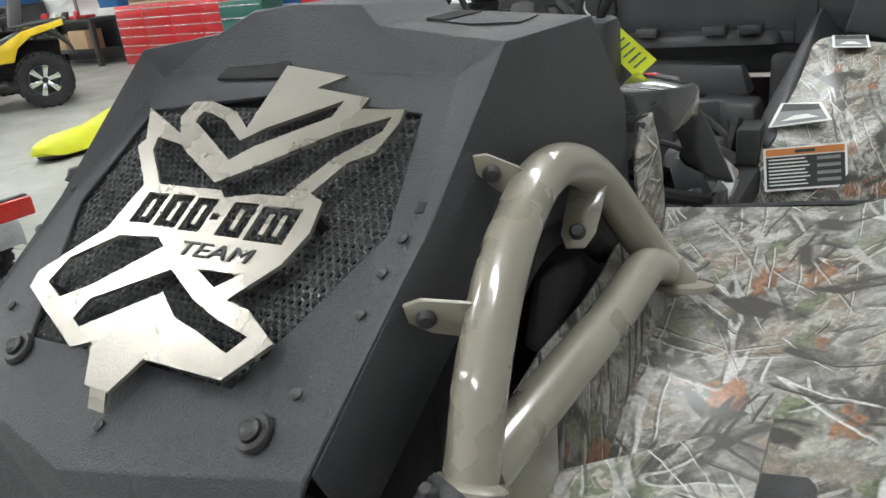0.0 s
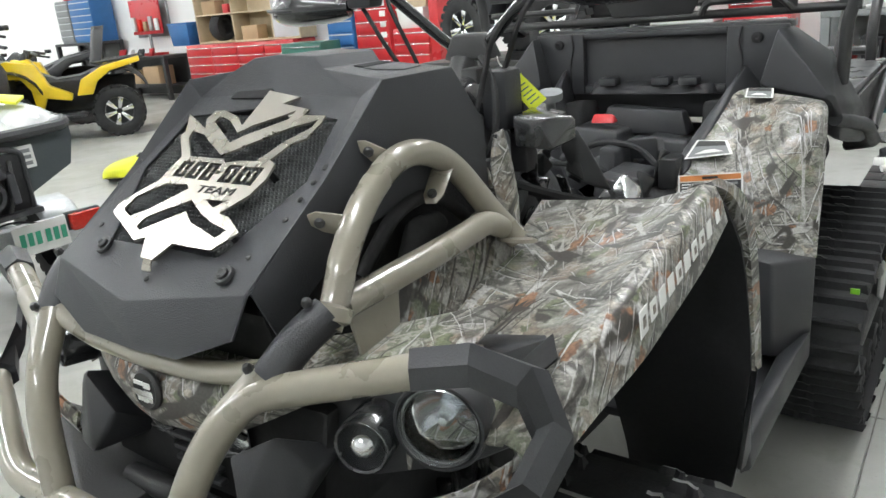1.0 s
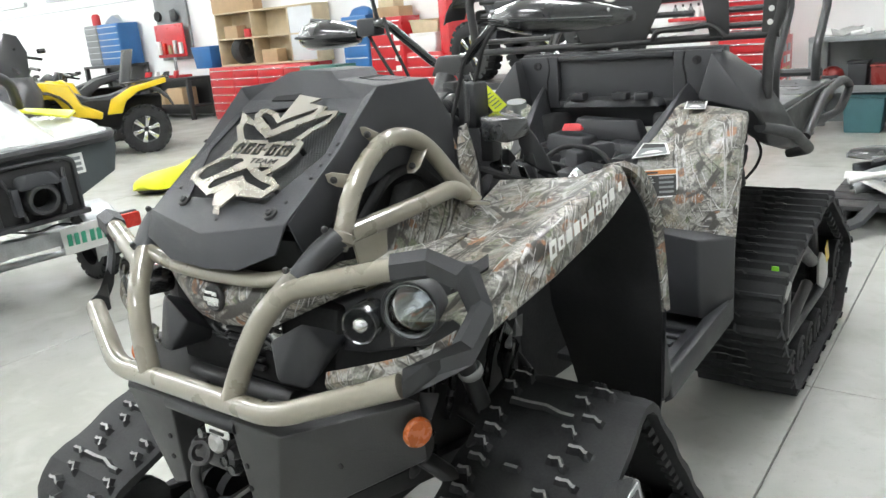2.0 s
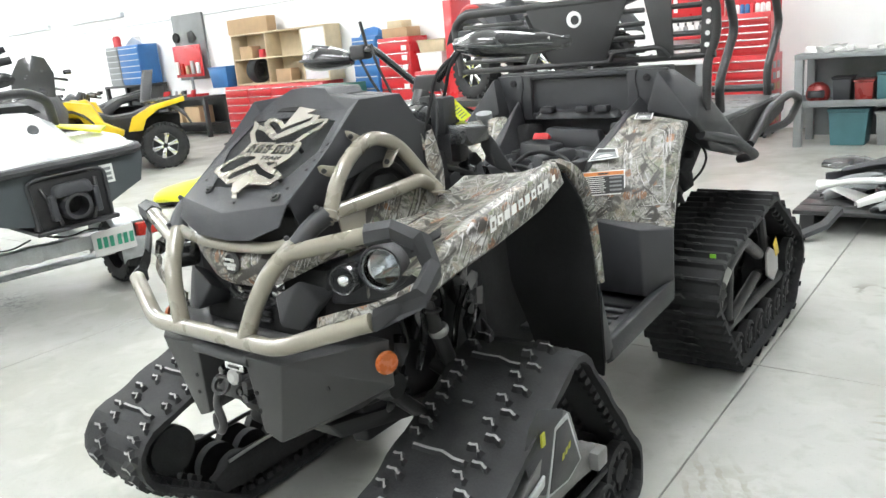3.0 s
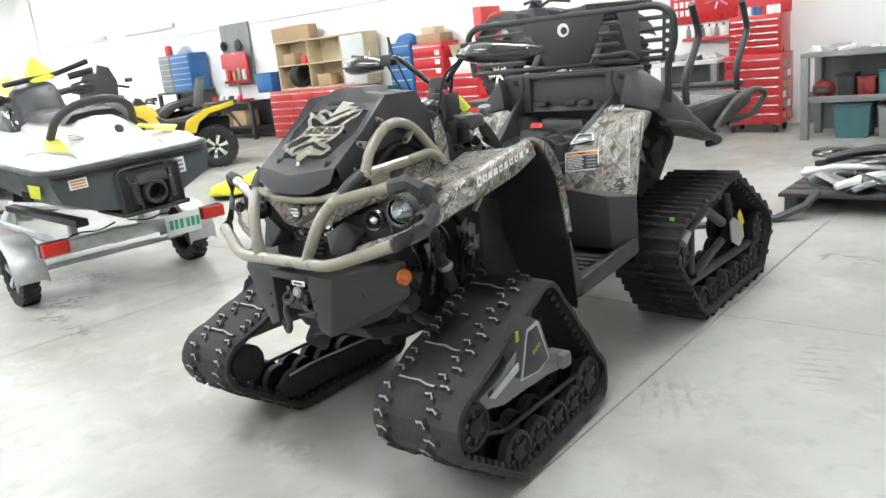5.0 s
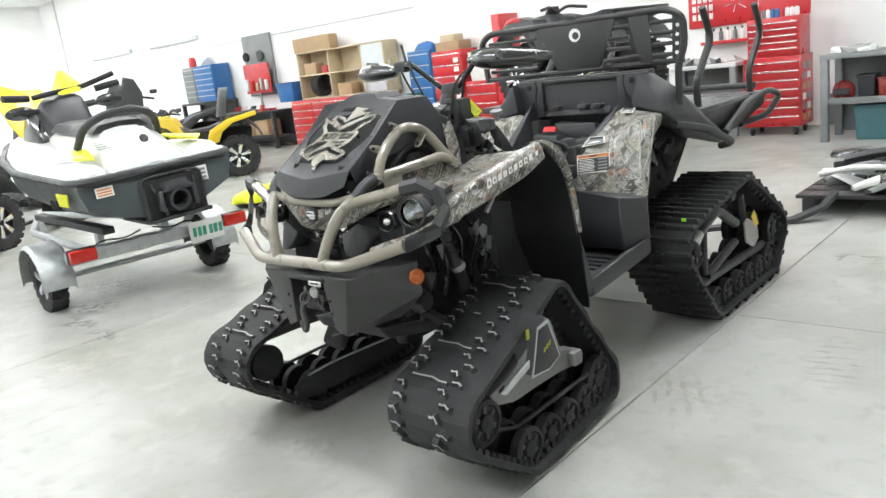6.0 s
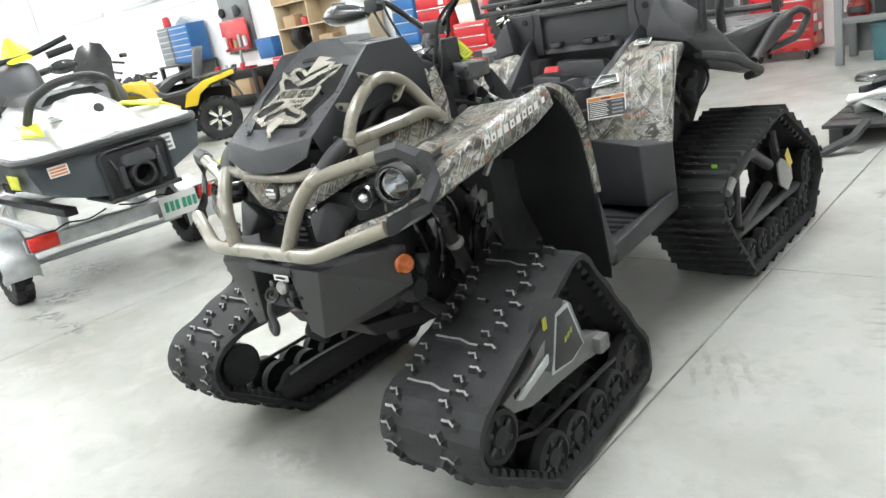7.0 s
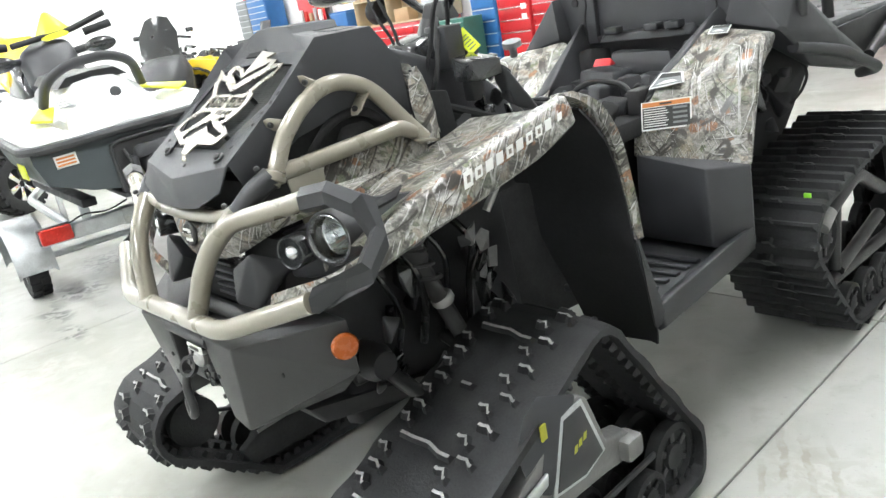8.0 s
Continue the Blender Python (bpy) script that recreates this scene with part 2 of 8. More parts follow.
M_RUBBER = mat("black rubber", (0.034, 0.0345, 0.036), 0.62, vary=0.35, scale=14, bump=0.05, fine=160, spec=0.22, dirt=(0.055, 0.055, 0.052), dirt_amount=0.4)
M_SCREEN = mat("worn dark wire", (0.26, 0.265, 0.27), 0.36, metal=0.5, vary=0.25, scale=30, bump=0)
M_CAST = mat("cast grey alloy", (0.19, 0.19, 0.188), 0.45, metal=0.35, vary=0.14, scale=12, bump=0.03)
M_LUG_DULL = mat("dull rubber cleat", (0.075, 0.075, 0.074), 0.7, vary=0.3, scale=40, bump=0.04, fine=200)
M_LUG = mat("pale rubber lug top", (0.31, 0.31, 0.30), 0.7, vary=0.3, scale=40, bump=0.04, fine=200)
M_TAN = mat("tan powder coat", (0.235, 0.215, 0.170), 0.30, vary=0.05, scale=10, bump=0, coat=1.0)
M_BADGE = mat("tan brushed badge", (0.40, 0.375, 0.33), 0.27, metal=0.85, vary=0.06, scale=12, bump=0.01, fine=400)
M_CHROME = mat("chrome", (0.80, 0.81, 0.83), 0.17, metal=1.0, vary=0.05, bump=0)
M_ALU = mat("cast aluminium", (0.42, 0.42, 0.41), 0.42, metal=0.6, vary=0.12, scale=10, bump=0.02)
M_GALV = mat("galvanised steel", (0.52, 0.54, 0.55), 0.45, metal=0.7, vary=0.2, scale=14, bump=0.02)
M_DARK = mat("dark underbody", (0.034, 0.034, 0.035), 0.8, vary=0.3, scale=12, bump=0.02, spec=0.18)
M_LINER = mat("black wheel-arch liner", (0.024, 0.024, 0.026), 0.52, vary=0.3, scale=10, bump=0.02, spec=0.3)
M_CAMO = camo_material("woodland camouflage print")
M_WHITE = mat("white gelcoat", (0.78, 0.79, 0.79), 0.2, vary=0.03, scale=3, bump=0, coat=0.5)
M_WALL = mat("white painted wall", (0.89, 0.89, 0.88), 0.6, vary=0.03, scale=1.5, bump=0.01, dirt=(0.7, 0.7, 0.67), dirt_amount=0.3)
M_YELLOW = mat("yellow plastic", (0.80, 0.56, 0.015), 0.35, vary=0.08, scale=6, bump=0.01, coat=0.2)
M_OLIVE = mat("faded yellow sticker", (0.42, 0.42, 0.04), 0.5, vary=0.1, bump=0)
M_LIME = mat("lime yellow plastic", (0.70, 0.72, 0.03), 0.35, vary=0.08, scale=6, bump=0.01)
M_GREEN = mat("lime green plastic", (0.22, 0.60, 0.03), 0.35, vary=0.08, bump=0.01)
M_RED = mat("red enamel", (0.52, 0.022, 0.028), 0.32, vary=0.1, scale=5, bump=0.005, coat=0.3)
M_ORANGE = mat("amber reflector", (0.42, 0.10, 0.02), 0.25, vary=0.1, scale=80, bump=0.03, fine=300)
M_LAMPRED = mat("red lamp lens", (0.55, 0.03, 0.02), 0.18, vary=0.2, scale=60, bump=0.03, fine=260)
M_BLUE = mat("blue plastic", (0.03, 0.14, 0.36), 0.4, vary=0.12, bump=0.01)
M_TEAL = mat("teal plastic", (0.06, 0.16, 0.18), 0.45, vary=0.12, bump=0.01)
M_DKGREEN = mat("dark green metal", (0.03, 0.13, 0.10), 0.4, vary=0.12, bump=0.01)
M_GREYMETAL = mat("grey painted steel", (0.22, 0.23, 0.235), 0.5, vary=0.12, scale=4, bump=0.01, dirt=(0.12, 0.12, 0.115), dirt_amount=0.5)
M_PLY = mat("pale plywood", (0.56, 0.46, 0.31), 0.6, vary=0.14, scale=5, bump=0.02)
M_CARD = mat("brown cardboard", (0.42, 0.29, 0.17), 0.75, vary=0.1, scale=6, bump=0.02)
M_LABEL = mat("white label", (0.78, 0.78, 0.76), 0.4, vary=0.03, bump=0)
M_INK = mat("black ink", (0.03, 0.03, 0.03), 0.5, vary=0.1, bump=0)
M_ORANGE_INK = mat("orange ink", (0.62, 0.22, 0.06), 0.45, vary=0.05, bump=0)
M_PALEPIPE = mat("pale painted pipe", (0.60, 0.62, 0.64), 0.45, vary=0.08, scale=4, bump=0.01)
M_TAG = mat("fluorescent yellow tag", (0.72, 0.80, 0.02), 0.55, vary=0.04, bump=0)
M_GREENINK = mat("green ink", (0.05, 0.35, 0.22), 0.5, vary=0.05, bump=0)
M_FLOOR = concrete_material("polished concrete")
M_JOINT = mat("joint filler", (0.23, 0.225, 0.205), 0.8, vary=0.2, scale=20, bump=0.03)
M_BAR = mat("glossy black plastic", (0.024, 0.025, 0.027), 0.20, vary=0.1, scale=6, bump=0, coat=0.9)
M_DARKRED = mat("dark red paint", (0.22, 0.025, 0.022), 0.3, vary=0.15, scale=8, bump=0.01)
M_GLASS = bpy.data.materials.new("clear lens")
M_GLASS.use_nodes = True
_g = M_GLASS.node_tree.nodes["Principled BSDF"]
_nt = M_GLASS.node_tree
_nt.nodes.remove(_g)
_tr, _gl, _mx, _fr = (_nt.nodes.new("ShaderNode" + k) for k in ("BsdfTransparent", "BsdfGlossy", "MixShader", "Fresnel"))
_tr.inputs["Color"].default_value = (0.93, 0.95, 0.96, 1)
_gl.inputs["Roughness"].default_value = 0.03
_nt.links.new(_fr.outputs[0], _mx.inputs[0])
_nt.links.new(_tr.outputs[0], _mx.inputs[1])
_nt.links.new(_gl.outputs[0], _mx.inputs[2])
_nt.links.new(_mx.outputs[0], _nt.nodes["Material Output"].inputs["Surface"])
M_GLOW = bpy.data.materials.new("fluorescent diffuser")
M_GLOW.use_nodes = True
_g = M_GLOW.node_tree.nodes["Principled BSDF"]
_g.inputs["Emission Color"].default_value, _g.inputs["Emission Strength"].default_value = (0.95, 0.985, 1.0, 1), LAMP_GLOW

# ---- mesh helpers ----
CENTRE = {}
V = Vector


def thing(name, m, label, category, group="", kind=""):
    """An Empty that parents the parts of one thing; parts are given in its own axes."""
    ob = new(name)
    ob.empty_display_size = 0.1
    ob.matrix_world = m
    CENTRE[ob] = V((0, 0, 0))
    return tagged(ob, label, category, group, kind)


def part(name, bm, material, parent=None, label="", smooth=40):
    """Links bm as one mesh under parent, with its origin in its own middle."""
    if not bm.verts:
        raise ValueError(name)
    lo = V(min(v.co[i] for v in bm.verts) for i in range(3))
    hi = V(max(v.co[i] for v in bm.verts) for i in range(3))
    c = (lo + hi) / 2
    bmesh.ops.translate(bm, vec=-c, verts=bm.verts)
    bmesh.ops.recalc_face_normals(bm, faces=bm.faces)
    me = bpy.data.meshes.new(name)
    bm.to_mesh(me)
    bm.free()
    if material:
        me.materials.append(material)
    if smooth:
        me.shade_smooth()
        me.set_sharp_from_angle(angle=radians(smooth))
    ob = new(name, me)
    CENTRE[ob] = c
    if parent:
        ob.parent = parent
        ob.location = c - CENTRE[parent]
    else:
        ob.location = c
    return tagged(ob, label)


def solo(name, bm, material, label, category, group="", kind="", smooth=40):
    return tagged(part(name, bm, material, None, "", smooth), label, category, group, kind)


def bevel_new(bm, faces, r, seg=2):
    edges = {e for f in faces for e in f.edges}
    bmesh.ops.bevel(bm, geom=list(edges), offset=r, segments=seg, affect="EDGES", profile=0.5, clamp_overlap=True)


def box(x0, x1, y0, y1, z0, z1, bev=0.0, bm=None, seg=2):
    bm = bm or bmesh.new()
    vs = [bm.verts.new((x, y, z)) for z in (z0, z1) for y in (y0, y1) for x in (x0, x1)]
    fs = [bm.faces.new([vs[i] for i in q]) for q in ((0, 2, 3, 1), (4, 5, 7, 6), (0, 1, 5, 4), (2, 6, 7, 3), (0, 4, 6, 2), (1, 3, 7, 5))]
    if bev:
        bevel_new(bm, fs, bev, seg)
    return bm


def hull(points, bev=0.0, bm=None, seg=2):
    """Convex body round a few corner points, edges rounded by bev."""
    t = bmesh.new()
    for p in points:
        t.verts.new(p)
    bmesh.ops.convex_hull(t, input=t.verts)
    bmesh.ops.delete(t, geom=[v for v in t.verts if not v.link_faces], context="VERTS")
    bmesh.ops.dissolve_limit(t, angle_limit=radians(3), verts=t.verts, edges=t.edges)
    if bev:
        bmesh.ops.bevel(t, geom=[e for e in t.edges if e.calc_face_angle(0) > 0.2], offset=bev, segments=seg, affect="EDGES", profile=0.5, clamp_overlap=True)
    return join(bm, t)


def join(bm, t):
    if bm is None:
        return t
    me = bpy.data.meshes.new("tmp")
    t.to_mesh(me)
    t.free()
    bm.from_mesh(me)
    bpy.data.meshes.remove(me)
    return bm


def prism(poly, vec, bev=0.0, bm=None, seg=2):
    """A flat polygon (3D points) pushed along vec."""
    t = bmesh.new()
    vec = V(vec)
    a = [t.verts.new(V(p)) for p in poly]
    b = [t.verts.new(V(p) + vec) for p in poly]
    t.faces.new(a)
    t.faces.new(b[::-1])
    for i in range(len(a)):
        j = (i + 1) % len(a)
        t.faces.new((a[i], b[i], b[j], a[j]))
    bmesh.ops.recalc_face_normals(t, faces=t.faces)
    if bev:
        bmesh.ops.bevel(t, geom=list(t.edges), offset=bev, segments=seg, affect="EDGES", profile=0.5, clamp_overlap=True)
    return join(bm, t)


def rounded(path, bend, n=9):
    path = [V(p) for p in path]
    out = [path[0]]
    for a, b, c in zip(path, path[1:], path[2:]):
        d1, d2 = a - b, c - b
        r = min(bend, d1.length * 0.45, d2.length * 0.45)
        p, q = b + d1.normalized() * r, b + d2.normalized() * r
        for i in range(n + 1):
            s = i / n
            out.append((1 - s) ** 2 * p + 2 * s * (1 - s) * b + s * s * q)
    out.append(path[-1])
    return out


def tube(path, r, bend=0.05, n=10, bm=None, caps=True):
    pts = rounded(path, bend) if bend else [V(p) for p in path]
    t = bm or bmesh.new()
    rings = []
    side = None
    for i, p in enumerate(pts):
        d = (pts[min(i + 1, len(pts) - 1)] - pts[max(i - 1, 0)]).normalized()
        side = d.orthogonal() if side is None else side - d * side.dot(d)
        side.normalize()
        up2 = side.cross(d)
        rr = r[min(i, len(r) - 1)] if isinstance(r, (list, tuple)) else r
        rings.append([t.verts.new(p + (side * math.cos(2 * math.pi * k / n) + up2 * math.sin(2 * math.pi * k / n)) * rr) for k in range(n)])
    for a, b in zip(rings, rings[1:]):
        for k in range(n):
            t.faces.new((a[k], a[(k + 1) % n], b[(k + 1) % n], b[k]))
    if caps:
        t.faces.new(rings[0][::-1])
        t.faces.new(rings[-1])
    return t


def lathe(profile, origin, axis, n=24, bm=None, caps=True):
    """Turns (radius, height) pairs about axis through origin."""
    t = bm or bmesh.new()
    axis = V(axis).normalized()
    a = axis.orthogonal().normalized()
    b = axis.cross(a)
    rings = []
    for r, h in profile:
        c = V(origin) + axis * h
        if r < 1e-5:
            rings.append([t.verts.new(c)])
        else:
            rings.append([t.verts.new(c + (a * math.cos(2 * math.pi * k / n) + b * math.sin(2 * math.pi * k / n)) * r) for k in range(n)])
    for p, q in zip(rings, rings[1:]):
        for k in range(n):
            j = (k + 1) % n
            if len(p) == 1 and len(q) == 1:
                continue
            if len(p) == 1:
                t.faces.new((p[0], q[j], q[k]))
            elif len(q) == 1:
                t.faces.new((p[k], p[j], q[0]))
            else:
                t.faces.new((p[k], p[j], q[j], q[k]))
    for ring, flip in ((rings[0], True), (rings[-1], False)):
        if len(ring) > 1 and caps:
            t.faces.new(ring[::-1] if flip else ring)
    return t


def sheet(grid, thick=0.004, bm=None):
    """A thin shell over a grid of points (rows of equal length)."""
    t = bmesh.new()
    vs = [[t.verts.new(V(p)) for p in row] for row in grid]
    for a, b in zip(vs, vs[1:]):
        for i in range(len(a) - 1):
            try:
                t.faces.new((a[i], a[i + 1], b[i + 1], b[i]))
            except ValueError:
                pass
    bmesh.ops.recalc_face_normals(t, faces=t.faces)
    bmesh.ops.solidify(t, geom=list(t.faces), thickness=thick)
    return join(bm, t)


def loft(rings, bm=None, closed=True):
    t = bmesh.new()
    vs = [[t.verts.new(V(p)) for p in ring] for ring in rings]
    n = len(vs[0])
    for a, b in zip(vs, vs[1:]):
        for k in range(n if closed else n - 1):
            t.faces.new((a[k], a[(k + 1) % n], b[(k + 1) % n], b[k]))
    if closed:
        t.faces.new(vs[0][::-1])
        t.faces.new(vs[-1])
    return join(bm, t)


def lerp(a, b, s):
    return a + (b - a) * s


def curve_at(table, s):
    """Piecewise linear lookup in (key, value) pairs."""
    for (a, va), (b, vb) in zip(table, table[1:]):
        if s <= b:
            return lerp(va, vb, max(0, (s - a) / (b - a)))
    return table[-1][1]


def smoothed(points, n):
    """n points along a Catmull-Rom curve."""
    p = [V(q) for q in points]
    p = [2 * p[0] - p[1]] + p + [2 * p[-1] - p[-2]]
    out = []
    m = len(p) - 3
    for k in range(n):
        s = k / (n - 1) * m
        i = min(int(s), m - 1)
        f = s - i
        a, b, c, d = p[i:i + 4]
        out.append(0.5 * (2 * b + (c - a) * f + (2 * a - 5 * b + 4 * c - d) * f * f + (3 * b - a - 3 * c + d) * f ** 3))
    return out

# ---- the workshop's shell ----
# the east wall is never in view; WX1 is set for the light it bounces
WX0, WX1, WY0, WY1, CEIL = -27.0, 7.4, -7.5, 10.6, 5.2
walls = [("wall_north", (WX0 - 0.2, WX1 + 0.2, WY1, WY1 + 0.2)), ("wall_south", (WX0 - 0.2, WX1 + 0.2, WY0 - 0.2, WY0)), ("wall_west", (WX0 - 0.2, WX0, WY0, WY1)), ("wall_east", (WX1, WX1 + 0.2, WY0, WY1))]
for name, (x0, x1, y0, y1) in walls:
    solo(name, box(x0, x1, y0, y1, -0.05, CEIL), M_WALL, "plain white painted workshop wall", "wall", kind="structure", smooth=0)
solo("ceiling", box(WX0 - 0.2, WX1 + 0.2, WY0 - 0.2, WY1 + 0.2, CEIL, CEIL + 0.2), M_WALL, "white workshop ceiling with fluorescent fittings", "ceiling", kind="structure", smooth=0)

# the last two fittings are unseen extras that brighten the far west wall
fittings = [(-22.3 + ix * 5.7, -4.1 + iy * 3.6) for ix in range(5) for iy in range(4)] + [(-25.2, 3.1), (-25.2, 6.7)]
for x, y in fittings:
    f = thing("ceiling_light", pose(x, y, CEIL), "white high-bay fluorescent ceiling fitting, lit", "light fitting", "ceiling fluorescent lights")
    part("frame", box(-1.26, 1.26, -0.27, 0.27, -0.10, -0.012, 0.01), M_WHITE, f)
    for k in range(3):
        part("diffuser", box(-1.2, 1.2, -0.21 + k * 0.16, -0.11 + k * 0.16, -0.122, -0.102, 0.004), M_GLOW, f)

# ---- the big quad bike on tracks ----
atv = thing("quad_bike", pose(0, 0, 0), "camouflage quad bike on black rubber tracks, tan bumper, seat removed", "quad bike")


SLOPE = V((0, 0.8165, 0.5773))
NORM = V((0, -0.5773, 0.8165))
P0 = V((0, 0.135, 1.255))


def onslope(x, y, lift=0.0):
    return V((x, y, 1.255 + (y - 0.135) * 0.707)) + NORM * lift


def uv(u, v, lift=0.0):
    return P0 + V((u, 0, 0)) + SLOPE * v + NORM * lift


# hood cover: faceted folded plate with a grille opening
def hood_cover():
    t = bmesh.new()
    for s in (1, -1):
        P = {k: V((s * p[0], p[1], p[2])) for k, p in dict(
            F0=(0, 0.078, 1.214), F1=(0.207, 0.115, 1.240), B0=(0, 0.076, 1.142), B1=(0.105, 0.070, 1.152), B2=(0.200, 0.088, 1.188),
            R1=(0.224, 0.262, 1.352), A=(0.232, 0.388, 1.462), RB=(0.088, 0.425, 1.475), RC=(0.070, 0.428, 1.494), RD=(0, 0.420, 1.499),
            A2=(0.248, 0.537, 1.462), RB2=(0.090, 0.560, 1.473), RC2=(0.072, 0.568, 1.490), RD2=(0, 0.565, 1.495),
            K1=(0.258, 0.600, 1.370), K2=(0.262, 0.600, 1.200), S1=(0.238, 0.440, 1.290), S2=(0.222, 0.300, 1.258), S3=(0.214, 0.150, 1.170), RK=(0, 0.62, 1.400)).items()}
        for k, (x, y) in dict(Q1=(0.213, 0.235), Q2=(0.185, 0.392), T0=(0, 0.398), I0=(0, 0.152), I1=(0.118, 0.150), I2=(0.187, 0.262), I3=(0.168, 0.357), I4=(0, 0.374)).items():
            P[k] = onslope(s * x, y)
        if s < 0:
            for k in ("R1", "A2", "S1", "S2", "S3", "K1", "K2", "Q1", "Q2", "I2", "I3"):
                P[k].x *= 0.87 if k in ("R1", "A2") else 0.91
            P["A"], P["RB"], P["RC"] = V((-0.182, 0.384, 1.468)), V((-0.082, 0.400, 1.478)), V((-0.048, 0.415, 1.496))
        F1b = P["F1"] + V((s * 0.003, 0.006, 0))
        P["F1b"] = F1b
        faces = ["F0 F1 I1 I0", "F1 Q1 I2 I1", "Q1 Q2 I3 I2", "Q2 T0 I4 I3", "F1 R1 Q1", "R1 A Q2 Q1", "A RB Q2", "RB RC RD T0 Q2", "A A2 RB2 RB", "RB RB2 RC2 RC", "RC RC2 RD2 RD",
                 "F0 B0 B1 B2 F1", "F1b S3 S2 R1", "R1 S2 S1 A", "A S1 K2 K1 A2", "A2 K1 RK RD2 RC2 RB2"]
        cache = {}
        for f in faces:
            vs = []
            for k in f.split():
                if k not in cache:
                    cache[k] = t.verts.new(P[k])
                vs.append(cache[k])
            t.faces.new(vs)
    bmesh.ops.remove_doubles(t, verts=t.verts, dist=0.0005)
    bmesh.ops.recalc_face_normals(t, faces=t.faces)
    bmesh.ops.solidify(t, geom=list(t.faces), thickness=0.005)
    bmesh.ops.bevel(t, geom=[e for e in t.edges if len(e.link_faces) == 2 and e.calc_face_angle(0) > 0.12], offset=0.0035, segments=2, affect="EDGES", profile=0.5, clamp_overlap=True)
    return t


hood = part("hood_cover", hood_cover(), M_COVER, atv, "dark grey textured folded hood cover", smooth=25)

# radiator and honeycomb screen behind the opening
part("radiator_core", prism([uv(-0.20, -0.0, -0.045), uv(0.20, 0.0, -0.045), uv(0.20, 0.31, -0.045), uv(-0.20, 0.31, -0.045)], NORM * -0.03), M_DARK, hood)
for i in range(19):
    v = 0.02 + i * 0.0148
    part("radiator_fin", prism([uv(-0.18, v, -0.028), uv(0.18, v, -0.028), uv(0.18, v + 0.0035, -0.028), uv(-0.18, v + 0.0035, -0.028)], NORM * -0.012), M_ALU, hood)


def hexscreen():
    t = bmesh.new()
    a, w = 0.0044, 0.0010
    dx, dv = a * math.sqrt(3), a * 1.5
    poly = [(-0.120, 0.016), (0.120, 0.014), (0.190, 0.158), (0.166, 0.276), (-0.160, 0.286), (-0.190, 0.158)]

    def inside(u, v):
        c = False
        for (x1, y1), (x2, y2) in zip(poly, poly[1:] + poly[:1]):
            if (y1 > v) != (y2 > v) and u < (x2 - x1) * (v - y1) / (y2 - y1) + x1:
                c = not c
        return c
    for j in range(44):
        for i in range(-28, 29):
            u, v = i * dx + (dx / 2 if j % 2 else 0), 0.008 + j * dv
            if not inside(u, v):
                continue
            o, n = [], []
            for k in range(6):
                an = math.radians(30 + 60 * k)
                o.append(t.verts.new(uv(u + (a + w) * math.cos(an), v + (a + w) * math.sin(an), -0.010)))
                n.append(t.verts.new(uv(u + (a - w) * math.cos(an), v + (a - w) * math.sin(an), -0.006)))
            for k in range(6):
                t.faces.new((o[k], o[(k + 1) % 6], n[(k + 1) % 6], n[k]))
    return t


tagged(part("grille_screen", hexscreen(), M_SCREEN, hood, "dark grey honeycomb wire screen", smooth=0), kind="stuff")

# dark side ducts with their ribs, below the raised edge of the cover
for s in (1, -1):
    duct = part("side_duct", hull([(s * p[0], p[1], p[2]) for p in ((0.205, 0.27, 1.25), (0.225, 0.56, 1.30), (0.235, 0.58, 1.15), (0.215, 0.26, 1.10), (0.15, 0.25, 1.27), (0.15, 0.58, 1.15), (0.15, 0.56, 1.31))], 0.006), M_DARK, hood, "black side duct below the hood")
    part("duct_lip", tube([(s * 0.228, 0.30, 1.20), (s * 0.234, 0.38, 1.275), (s * 0.240, 0.47, 1.285), (s * 0.245, 0.55, 1.22)], 0.011, 0.05, 10), M_DARK, duct)
    part("duct_pocket", hull([(s * p[0], p[1], p[2]) for p in ((0.235, 0.36, 1.19), (0.258, 0.38, 1.20), (0.256, 0.46, 1.26), (0.235, 0.40, 1.26), (0.235, 0.50, 1.24), (0.256, 0.49, 1.22))], 0.008), M_DARK, duct)
    rows = []
    for k in range(8):
        y = 0.25 + 0.05 * k
        rows.append([(s * x, y, z + 0.10 * (y - 0.25) + 0.006 * math.sin(5 * k + 40 * x)) for x, z in ((0.315, 1.07), (0.302, 1.12), (0.285, 1.165), (0.262, 1.198))])
    part("duct_skirt", sheet(rows, 0.004), M_CAMO, duct, "camouflage skirt beneath the guard arch", smooth=60)

# camouflage flap standing up behind the cover, with a clear inner sleeve
for s in (1, -1):
    rows = []
    for k in range(9):
        u = k / 8
        z = lerp(1.165, 1.352, u)
        w = curve_at([(0, 0.062), (0.55, 0.066), (0.85, 0.054), (1, 0.026)], u)
        mid = lerp(0.632, 0.628, u)
        rows.append([(s * (0.282 - 0.016 * u + 0.012 * math.sin(math.pi * v) + 0.003 * math.sin(7 * u + 5 * v)), mid + (v - 0.5) * w, z - 0.01 * abs(v - 0.5)) for v in (0, 0.2, 0.4, 0.6, 0.8, 1)])
    part("side_flap", sheet(rows, 0.004), M_CAMO, atv, "camouflage side flap behind the hood cover", smooth=60)
    part("flap_post", hull([(s * (0.262 + a), 0.612 + b, z) for a in (0, 0.012) for b in (0, 0.016) for z in (1.25, 1.345)], 0.004), M_PLASTIC, atv)

